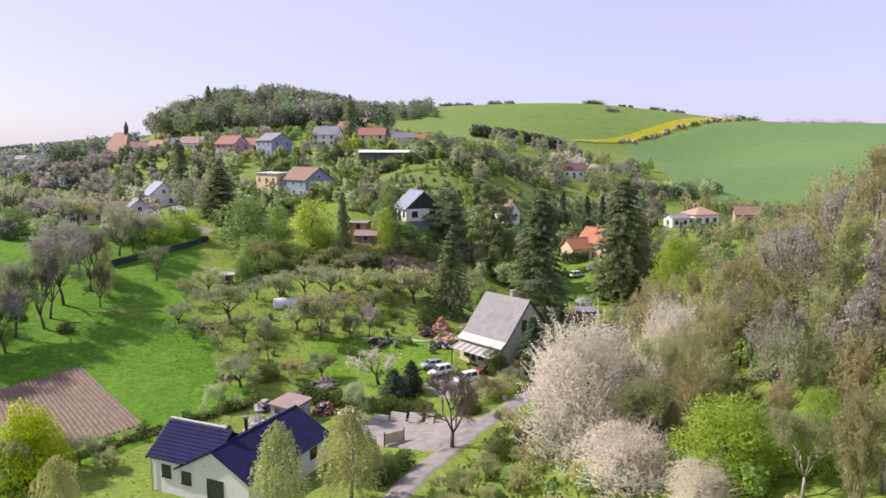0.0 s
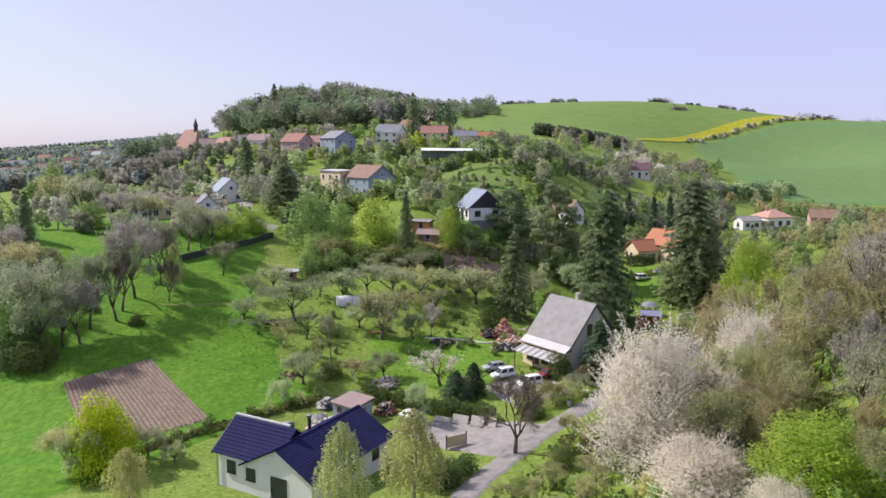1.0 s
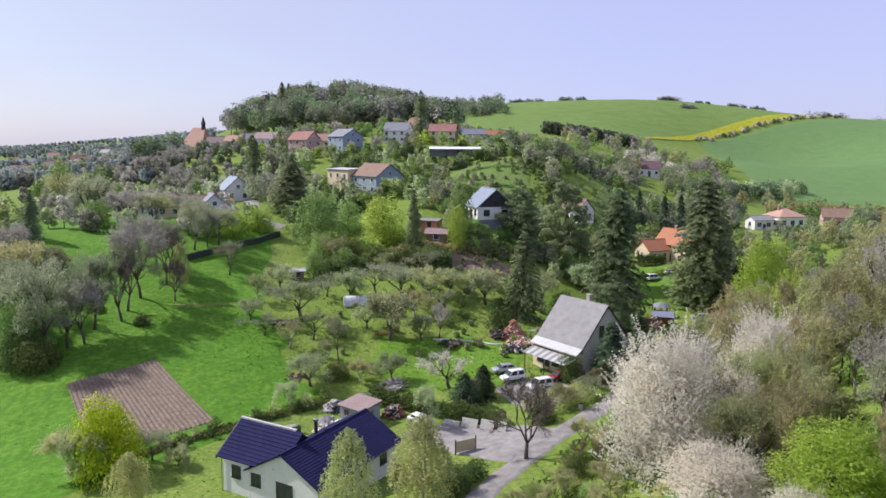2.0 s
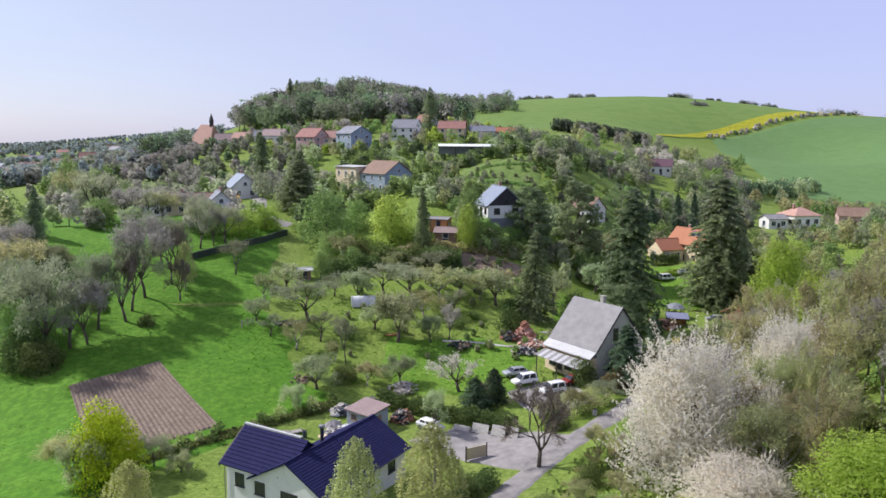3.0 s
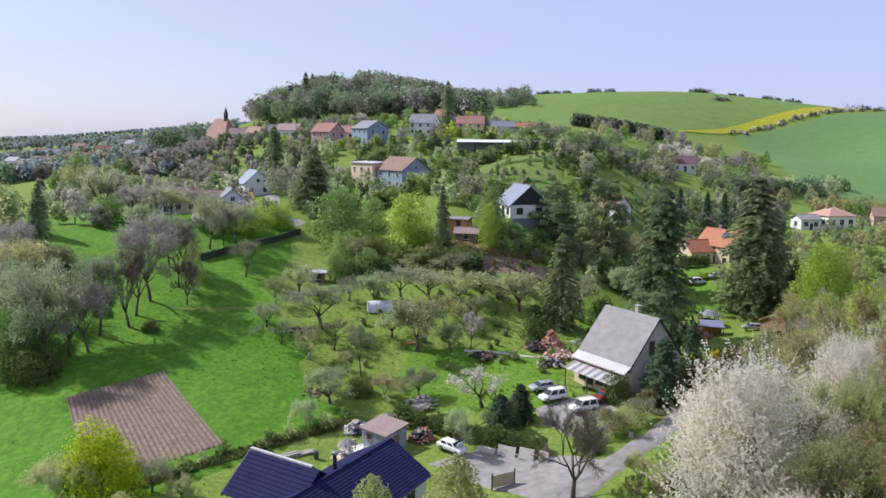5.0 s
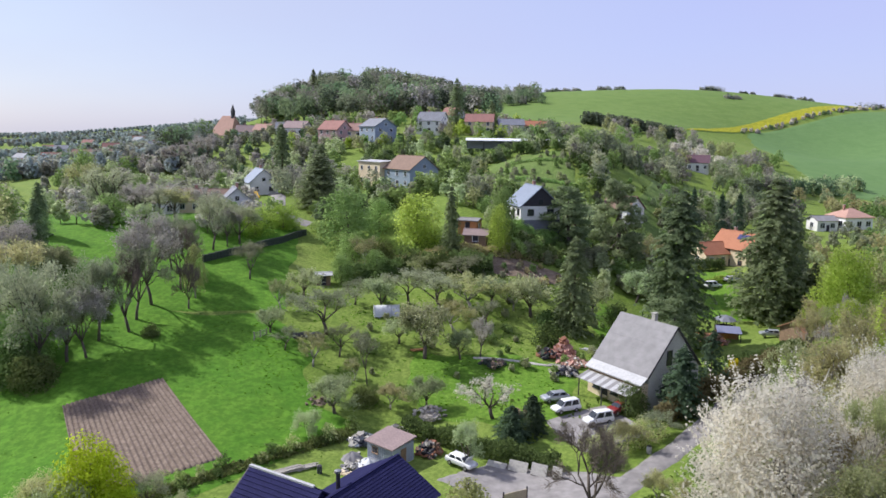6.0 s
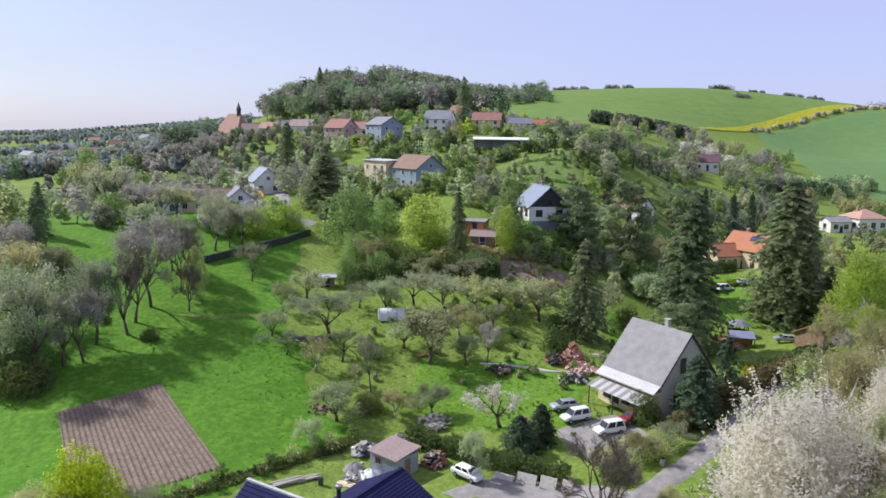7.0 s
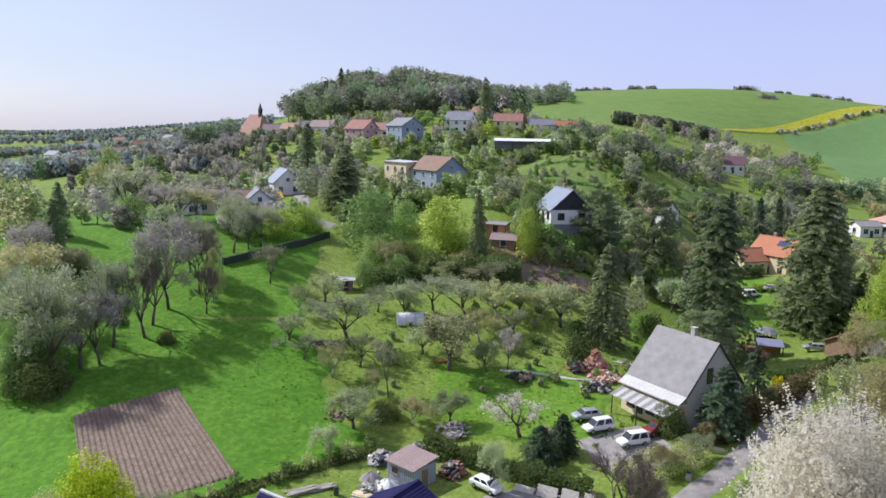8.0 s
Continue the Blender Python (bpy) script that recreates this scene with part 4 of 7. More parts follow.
# white house with a dark navy roof: a cross wing and a long main wing
def navy_roof_house():
    gz = 3.1
    ob = thing("house", pose(-21.73, 69.92, gz, 0, 0, math.degrees(-0.53)), "white rendered house with an angular dark navy tiled roof", "house")
    pm, b, L = 8.71, 4.87, 15.08          # main ridge, half width and length
    ze, zr = 5.59 - gz, 8.30 - gz         # main eaves and ridge
    q, za, zae = 3.69, 9.34 - gz, 6.53 - gz
    W = Build().box(pm - b + 0.3, pm + b - 0.3, 0.25, L - 0.3, -2, ze + 0.12)
    part("wall", W.mesh("wall", WHITE_WALL), ob)
    part("wall", Build().box(0.3, pm - b + 0.28, 0.25, 2 * q - 0.3, -2, zae - 0.1).mesh("wall", WHITE_WALL), ob, "white wall of the cross wing")
    drop = zr - ze
    for y in (0.25, L - 0.6):
        part("gable", Build().prism([(pm - b + 0.3, ze + 0.1), (pm + b - 0.3, ze + 0.1), (pm, zr - 0.12)], "y", y, y + 0.3).mesh("gable", WHITE_WALL), ob)
    part("gable", Build().prism([(0.25, zae - 0.1), (2 * q - 0.25, zae - 0.1), (q, za - 0.1)], "x", 0.3, 0.6).mesh("gable", WHITE_WALL), ob)
    main = roof_slope(b, drop, L + 0.3, 0.25, 0.14, 17, NAVY_TILE)
    part("roof_slope", main, ob, "dark navy tiled slope", pose(pm, L / 2, zr, 0, 0, 90))
    part("roof_slope", main, ob, "dark navy tiled slope", pose(pm, L / 2, zr, 0, 0, -90))
    wing = roof_slope(q, za - zae, pm - 1.0, 0.3, 0.14, 11, NAVY_TILE, step=0.07)
    front = roof_slope(q, za - zae, pm - 1.0, 0.3, 0.14, 11, NAVY_TILE, step=0.07, taper=lambda z: pm - max(0.0, zr + 0.05 - za - z) * b / drop - (pm - 1.0) / 2 + 0.1)
    part("roof_slope", front, ob, "navy roof slope in stepped rows", pose((pm - 1.0) / 2 - 0.1, q, za))
    part("roof_slope", wing, ob, "navy roof slope in stepped rows", pose((pm - 1.0) / 2 - 0.1, q, za, 0, 0, 180))
    part("gable", Build().prism([(0.2, zae - 0.1), (2 * q - 0.2, zae - 0.1), (q, za - 0.05)], "x", pm - 1.35, pm - 1.15).mesh("gable", NAVY_TILE), ob, "navy clad end of the cross wing")
    part("ridge_cap", Build().box(-0.2, pm - 1.0, q - 0.16, q + 0.16, za + 0.10, za + 0.27).mesh("ridge_cap", WHITE_SHEET), ob, "pale metal ridge cap")
    part("ridge_cap", Build().box(pm - 0.14, pm + 0.14, -0.15, L + 0.15, zr + 0.10, zr + 0.22).mesh("ridge_cap", NAVY_TILE), ob)
    part("verge_board", Build().hexa([(-0.26, -0.3, zae - 0.35), (-0.10, -0.3, zae - 0.35), (-0.10, q, za - 0.1), (-0.26, q, za - 0.1)], [(-0.26, -0.3, zae + 0.0), (-0.10, -0.3, zae + 0.0), (-0.10, q, za + 0.2), (-0.26, q, za + 0.2)]).mesh("verge_board", DARK_WOOD), ob)
    ch = part("chimney", Build().tube([(0, 0, -1.2), (0, 0, 1.5)], [0.2, 0.2], 12).mesh("chimney", DARK_WOOD), ob, "slim dark flue pipe", pose(pm - 1.2, 7.2, zr - 0.4))
    part("chimney_cap", Build().tube([(0, 0, 1.5), (0, 0, 1.72), (0, 0, 1.8)], [0.34, 0.34, 0.08], 12).mesh("chimney_cap", METAL), ch)
    for x, z, w, h in ((2.2, 1.2, 1.1, 1.3), (5.0, 0.9, 1.15, 1.3), (8.9, -0.3, 2.0, 2.3)):
        put_window(ob, x, 0.23, z, 0, w, h, DARK_WOOD)
    for y in (3.5, 8.0, 12.0):
        put_window(ob, pm + b - 0.28, y, 0.7, 90, 1.2, 1.3, DARK_WOOD)
    for y in (2.0, 5.3):
        put_window(ob, 0.28, y, 0.9, -90, 1.0, 1.3, DARK_WOOD)
    put_window(ob, pm + 1.5, L - 0.28, 0.8, 180, 1.2, 1.3, DARK_WOOD)
    d = part("door", Build().box(-0.55, 0.55, -0.06, 0.04, -0.2, 2.1).mesh("door", DARK_WOOD), ob, m=pose(pm + b - 0.28, 5.8, 0.0, 0, 0, 90))
    part("handle", Build().box(0.36, 0.44, -0.12, -0.06, 1.0, 1.06).mesh("handle", METAL), d)
    part("gutter", Build().tube([(pm + b + 0.2, -0.2, ze - 0.12), (pm + b + 0.2, L + 0.2, ze - 0.12)], [0.08, 0.08], 6).mesh("gutter", METAL), ob)
    part("downpipe", Build().tube([(0.2, 0.1, zae - 0.3), (0.2, 0.1, -1.0)], [0.06, 0.06], 6).mesh("downpipe", METAL), ob)


navy_roof_house()


# grey steep-roofed house with a pale lower roof, a striped awning and a terrace
def grey_roof_house():
    th = -0.97
    d1 = Vector((math.cos(th), math.sin(th), 0))
    L, a, low = 10.3, 5.35, 6.77
    gz, zr, zb, zw = 5.0, 15.44, 9.3, 8.35
    mid = Vector((23.14, 113.65, 0)) + d1 * L / 2
    ob = thing("house", pose(mid.x, mid.y, gz, 0, 0, math.degrees(th)), "tall house with a steep grey sheet roof and shaded grey gable", "house")
    zr, zb, zw = zr - gz, zb - gz, zw - gz
    part("wall", Build().box(-L / 2 + 0.2, L / 2 - 0.2, -a + 0.3, a - 0.3, -2.5, zb - 0.1).mesh("wall", GREY_WALL), ob)
    part("wall", Build().box(-L / 2 + 0.2, L / 2 - 0.2, -low + 0.5, -a + 0.28, -2.0, zw - 0.1).mesh("wall", CREAM_WALL), ob, "cream front wall under the lower roof")
    for x in (-L / 2 + 0.2, L / 2 - 0.5):
        part("gable", Build().prism([(-a + 0.3, zb - 0.1), (a - 0.3, zb - 0.1), (0, zr - 0.2)], "x", x, x + 0.3).mesh("gable", GREY_WALL), ob)
    me = roof_slope(a, zr - zb, L, 0.05, 0.14, 7, GREY_SHEET, step=0.012)
    part("roof_slope", me, ob, "weathered grey sheet slope", pose(0, 0, zr - 0.14))
    part("roof_slope", me, ob, "weathered grey sheet slope", pose(0, 0, zr - 0.14, 0, 0, 180))
    part("ridge_cap", Build().prism([(-0.25, -0.2), (0.25, -0.2), (0, 0.1)], "x", -L / 2 - 0.02, L / 2 + 0.02).mesh("ridge_cap", WHITE_SHEET), ob)
    part("verge_board", Build().hexa([(L / 2, -a, zb - 0.25), (L / 2 + 0.06, -a, zb - 0.25), (L / 2 + 0.06, 0, zr - 0.3), (L / 2, 0, zr - 0.3)], [(L / 2, -a, zb + 0.1), (L / 2 + 0.06, -a, zb + 0.1), (L / 2 + 0.06, 0, zr + 0.02), (L / 2, 0, zr + 0.02)]).mesh("verge_board", DARK_WOOD), ob)
    part("verge_board", Build().hexa([(L / 2, a, zb - 0.25), (L / 2 + 0.06, a, zb - 0.25), (L / 2 + 0.06, 0, zr - 0.3), (L / 2, 0, zr - 0.3)], [(L / 2, a, zb + 0.1), (L / 2 + 0.06, a, zb + 0.1), (L / 2 + 0.06, 0, zr + 0.02), (L / 2, 0, zr + 0.02)]).mesh("verge_board", DARK_WOOD), ob)
    part("lower_roof", Build().hexa([(-L / 2, -low, zw - 0.1), (L / 2, -low, zw - 0.1), (L / 2, -a + 0.1, zb - 0.05), (-L / 2, -a + 0.1, zb - 0.05)], [(-L / 2, -low, zw + 0.04), (L / 2, -low, zw + 0.04), (L / 2, -a + 0.1, zb + 0.08), (-L / 2, -a + 0.1, zb + 0.08)]).mesh("lower_roof", WHITE_SHEET), ob, "pale sheet-metal lower roof")
    ch = part("chimney", Build().box(-0.3, 0.3, -0.3, 0.3, -1.2, 0.9).mesh("chimney", CONCRETE), ob, "pale chimney", pose(0.8, 0.3, zr))
    part("chimney_cap", Build().box(-0.38, 0.38, -0.38, 0.38, 0.9, 1.0).mesh("chimney_cap", CONCRETE), ch)
    aw = thing("awning", ob.matrix_basis @ pose(0, -low, 0), "striped white and grey terrace awning on posts", "awning")
    n, x0 = 14, -L / 2 + 0.3
    w = (L - 0.6) / n
    for i in range(n):
        s = Build().hexa([(x0 + i * w, -1.9, 2.05), (x0 + (i + 1) * w, -1.9, 2.05), (x0 + (i + 1) * w, 0.3, 2.75), (x0 + i * w, 0.3, 2.75)], [(x0 + i * w, -1.9, 2.09), (x0 + (i + 1) * w, -1.9, 2.09), (x0 + (i + 1) * w, 0.3, 2.79), (x0 + i * w, 0.3, 2.79)])
        part("stripe", s.mesh("stripe", WHITE_SHEET if i % 2 else GREY_SHEET), aw)
    for x in (-4.4, 0, 4.4):
        part("post", Build().box(x - 0.06, x + 0.06, -1.85, -1.73, -1.5, 2.1).mesh("post", DARK_WOOD), aw)
    for x in (-3.2, 0.2, 3.2):
        put_window(ob, x, -low + 0.48, 0.5, 0, 1.3, 1.4, DARK_WOOD)
    part("balcony_rail", Build().box(-L / 2 + 0.4, L / 2 - 0.4, -low + 0.2, -low + 0.3, 2.9, 3.05).mesh("balcony_rail", WOOD), ob)
    for y in (-2.0, 2.0):
        put_window(ob, L / 2 - 0.18, y, 1.0, 90, 1.2, 1.3, DARK_WOOD)
    put_window(ob, L / 2 - 0.18, -1.2, zb + 0.9, 90, 0.9, 2.0, DARK_WOOD, False)
    d = part("door", Build().box(-0.5, 0.5, -0.05, 0.03, 0, 2.05).mesh("door", DARK_WOOD), ob, m=pose(-1.6, -low + 0.47, 0))
    part("handle", Build().box(0.34, 0.42, -0.12, -0.06, 1.0, 1.06).mesh("handle", METAL), d)


grey_roof_house()

# houses on the slopes and in the village
slope_house = house("house", pose(15.7, 172.6, 22.5, 0, 0, -76), 10, 9.0, 3.0, 42, WHITE_WALL, PALE_SLATE, "white house with blue-grey roof and dark timber gable", windows=((3, 3), (2, 2)), storeys=1, gable=DARK_WOOD, frame_mat=DARK_WOOD, win=(1.3, 1.3))
part("plinth", Build().box(-5.0, 5.02, -4.45, 4.45, -4, 0.02).mesh("plinth", SLATE), slope_house, "dark garage storey")
house("house", on_land(-15.5, 233.5, -48), 12.5, 11.0, 5.6, 34, BLUE_WALL, BROWN_TILE, "large house with brown tiled roof and shaded blue-grey gable", windows=((3, 3), (2, 2)), storeys=2, chimney=False)
house("house", on_land(-25.5, 241.5, -48), 11.5, 9.5, 7.6, 3, CREAM_WALL, WHITE_SHEET, "cream flat-roofed house block with a pale roof", windows=((3, 3), (2, 2)), storeys=2, chimney=False)
house("house", on_land(-57.5, 217, -62), 9.5, 7.8, 3.6, 42, WHITE_WALL, PALE_SLATE, "white house with a blue-grey roof on the village street", windows=((2, 2), (2, 2)))
house("house", on_land(-53.5, 180.5, -68), 9.0, 7.2, 3.4, 40, WHITE_WALL, SLATE, "white gabled house among bare trees", windows=((2, 2), (2, 2)), deep=4)
house("house", on_land(-61.5, 183, 5), 12.0, 7.0, 2.8, 36, CREAM_WALL, BROWN_TILE, "low house with a long faded brown roof", windows=((4, 4), (1, 1)), deep=4)
house("house", on_land(-70, 181, -60), 7.0, 6.0, 2.8, 42, WHITE_WALL, MAUVE_SHEET, "small cottage with a dark mauve roof", windows=((2, 2), (1, 1)), deep=4)
house("house", on_land(-53.5, 322, -35), 11, 9, 5.4, 38, PINK_WALL, RED_TILE, "pink two-storey house with a red tiled roof", windows=((3, 3), (2, 2)), storeys=2)
house("house", on_land(-44.5, 325, 8), 10, 8, 3.0, 36, CREAM_WALL, PINK_TILE, "low house with a faded pinkish roof", windows=((3, 3), (2, 2)))
house("house", on_land(-34.5, 313, -50), 11.5, 10.5, 6.2, 30, BLUE_WALL, SLATE, "pale blue two-storey house with a grey roof", windows=((3, 3), (2, 2)), storeys=2)
house("house", on_land(-12.5, 325, -20), 11, 9, 5.2, 38, WHITE_WALL, SLATE, "white house with a steep grey-blue roof", windows=((3, 3), (2, 2)), storeys=2)
house("house", on_land(7.5, 326, -8), 11.5, 8.5, 4.8, 36, CREAM_WALL, RED_TILE, "house with a dark red tiled roof", windows=((3, 3), (2, 2)), storeys=2)
house("house", on_land(20.5, 326, 4), 10.5, 8.0, 4.6, 30, GREY_WALL, SLATE, "grey house with a low grey roof", windows=((3, 3), (2, 2)), storeys=2)
house("house", on_land(31, 331, 4), 10.5, 8.0, 5.0, 28, WHITE_WALL, ORANGE_TILE, "house with an orange-brown tiled roof", windows=((3, 3), (2, 2)), storeys=2)
house("house", on_land(-4, 352, -40), 9, 7.5, 4.5, 42, WHITE_WALL, RED_TILE, "small house with a red roof behind the row", windows=((2, 2), (2, 2)))
house("house", on_land(108, 350, -18), 10, 8.0, 3.8, 38, WHITE_WALL, surface("plum_tiles", (0.15, 0.08, 0.10), (0.10, 0.05, 0.07), 0.6, 5, 0.85), "white cottage with a dark plum roof at the wood's edge", windows=((3, 3), (2, 2)))
villa = house("house", on_land(72.5, 200, -58), 11, 8.5, 5.0, 42, CREAM_WALL, ORANGE_TILE, "cream villa with a bright orange tiled roof and solar panels", windows=((3, 3), (2, 2)), storeys=2, frame_mat=WOOD)
SOLAR = surface("solar_cells", (0.03, 0.035, 0.14), (0.02, 0.022, 0.09), 2, 12, 0.3)
for i in range(3):
    part("solar_panel", Build().box(-0.52, 0.52, -0.85, 0.85, 0, 0.06).mesh("solar_panel", SOLAR), villa, "dark blue solar panel", pose(1.2 + 1.1 * i, -1.5, 5.0 + 4.25 * 0.9 - 1.35 + 0.32, 42))
house("house", on_land(64.5, 199, 20), 7, 6.5, 3.2, 38, CREAM_WALL, ORANGE_TILE, "low wing with a bright orange tiled roof", windows=((2, 2), (1, 1)), chimney=False)
house("house", on_land(127, 251, 12), 10, 9.0, 4.6, 28, WHITE_WALL, PINK_TILE, "white house with a pinkish hipped roof", windows=((3, 3), (2, 2)), hip=True, win=(1.6, 1.6))
house("house", on_land(117.5, 249.5, 8), 7, 6.0, 3.4, 22, WHITE_WALL, GREY_SHEET, "small white house with a low grey roof", windows=((2, 2), (1, 1)), chimney=False, win=(1.5, 1.5))
house("house", on_land(106, 250, 10), 6, 5.0, 2.8, 20, WHITE_WALL, GREY_SHEET, "white outbuilding with a flat grey roof", windows=((1, 1), (1, 1)), chimney=False)
house("house", on_land(152, 262, -20), 10, 8, 3.6, 34, PINK_WALL, BROWN_TILE, "house with a brown tiled roof behind shrubs", windows=((2, 2), (2, 2)))
house("house", on_land(45, 215, -50, -2.0), 9, 7.5, 3.4, 40, WHITE_WALL, BROWN_TILE, "white house with a brown roof behind dark pines", windows=((2, 2), (2, 2)))
house("cabin", on_land(1.6, 166, -20), 4.2, 3.4, 2.3, 10, ORANGE_WOOD, GREY_SHEET, "orange-brown timber garden cabin", "cabin", windows=((1, 1), (1, 1)), chimney=False, win=(0.8, 0.9), deep=2)
house("cabin", on_land(3.0, 161.5, -10), 4.6, 3.6, 1.9, 26, WOOD, MAUVE_SHEET, "small shed with a pale mauve roof", "cabin", windows=((1, 1), (0, 0)), chimney=False, deep=2)
house("cabin", on_land(-26.6, 146, 15), 2.8, 2.2, 1.8, 14, WOOD, WHITE_SHEET, "small garden hut with a pale roof", "cabin", windows=((1, 1), (0, 0)), chimney=False, win=(0.7, 0.7), deep=1)


# church with a steep roof and a slim ridge turret
def church():
    ob = thing("church", on_land(-131, 424, -28, -6.5), "village church with salmon-coloured steep roof and slim turret", "church")
    part("wall", Build().box(-8, 8, -5.5, 5.5, -4, 6).mesh("wall", CREAM_WALL), ob)
    v = [(-8.4, -6, 5.7), (8.4, -6, 5.7), (8.4, 6, 5.7), (-8.4, 6, 5.7), (-4.0, 0, 16.5), (5.5, 0, 16.5)]
    part("roof", mesh_of("roof", v, [(0, 1, 5, 4), (1, 2, 5), (2, 3, 4, 5), (3, 0, 4), (3, 2, 1, 0)], PINK_TILE), ob)
    t = part("turret", Build().box(-0.8, 0.8, -0.8, 0.8, 14.0, 18.5).mesh("turret", DARK_WOOD), ob, m=pose(4.2, 0, 0))
    part("spire", mesh_of("spire", [(-1, -1, 18.5), (1, -1, 18.5), (1, 1, 18.5), (-1, 1, 18.5), (0, 0, 23.0)], [(0, 1, 4), (1, 2, 4), (2, 3, 4), (3, 0, 4), (3, 2, 1, 0)], DARK_WOOD), t)
    for x in (-5, -1.5, 2, 5.5):
        put_window(ob, x, -5.53, 1.5, 0, 1.1, 3.2, DARK_WOOD)


church()
for x, y, turn, L, D, hh, pitch, wm, rm in (
    (-110, 392, 10, 12, 8, 4.2, 38, WHITE_WALL, MAUVE_SHEET), (-98, 385, -12, 13, 8, 3.6, 36, CREAM_WALL, PINK_TILE), (-86, 378, 5, 12, 8, 3.4, 38, WHITE_WALL, SLATE),
    (-76, 352, -20, 11, 8, 3.6, 36, WHITE_WALL, MAUVE_SHEET), (-138, 345, 60, 12, 8, 4.0, 40, WHITE_WALL, WHITE_SHEET), (-190, 395, 15, 26, 9, 4.2, 34, CREAM_WALL, BROWN_TILE),
    (-215, 372, -10, 12, 9, 4.0, 38, WHITE_WALL, BROWN_TILE), (-238, 430, 25, 11, 8, 4.0, 38, WHITE_WALL, RED_TILE), (-262, 455, -15, 12, 8, 4.2, 38, CREAM_WALL, SLATE),
    (-285, 520, 20, 13, 9, 4.4, 38, WHITE_WALL, RED_TILE), (-330, 560, -25, 12, 8, 4.4, 36, WHITE_WALL, SLATE), (-250, 560, 0, 12, 8, 4.2, 38, WHITE_WALL, BROWN_TILE),
    (-300, 640, 30, 13, 9, 4.2, 38, CREAM_WALL, RED_TILE), (-370, 690, 10, 12, 8, 4.2, 38, WHITE_WALL, SLATE), (-270, 700, -20, 14, 9, 4.2, 38, WHITE_WALL, BROWN_TILE),
    (-420, 760, 15, 13, 9, 4.2, 38, WHITE_WALL, RED_TILE), (-340, 790, -30, 13, 9, 4.4, 38, CREAM_WALL, SLATE), (-300, 850, 5, 16, 9, 4.4, 38, WHITE_WALL, RED_TILE),
    (-380, 880, 25, 14, 9, 4.4, 38, WHITE_WALL, BROWN_TILE), (-450, 900, -10, 14, 9, 4.4, 38, WHITE_WALL, RED_TILE), (-330, 930, 12, 15, 9, 4.4, 38, CREAM_WALL, SLATE)):
    house("house", on_land(x, y, turn, -2.5 if -115 < x < -80 else 0), L, D, hh, pitch, wm, rm, "village house with a pitched roof among trees", windows=((3, 3), (2, 2)) if y < 480 else ((2, 2), (1, 1)), chimney=y < 480, door=False, deep=4)

# long white-roofed shelter on the terrace above the orchard
def long_shelter():
    ob = thing("shelter", pose(19.5, 268, 37.4, 0, 0, -1), "long open shelter with a flat white roof on a terrace", "shelter")
    part("roof", Build().hexa([(-18.3, -2.4, 1.1), (23.0, -2.4, 1.1), (23.0, 1.8, 1.9), (-18.3, 1.8, 1.9)], [(-18.3, -2.4, 1.25), (23.0, -2.4, 1.25), (23.0, 1.8, 2.05), (-18.3, 1.8, 2.05)]).mesh("roof", TARP), ob, "flat white roof")
    for x in np.linspace(-17.8, 22.5, 8):
        part("post", Build().box(x - 0.1, x + 0.1, -1.4, -1.2, -2.0, 1.4).mesh("post", DARK_WOOD), ob)
    # dark sheet added to imitate the shade in the open space under the roof
    part("back_wall", Build().box(-18.0, 22.7, 1.2, 1.45, -1.6, 1.4).mesh("back_wall", SLATE), ob)


long_shelter()

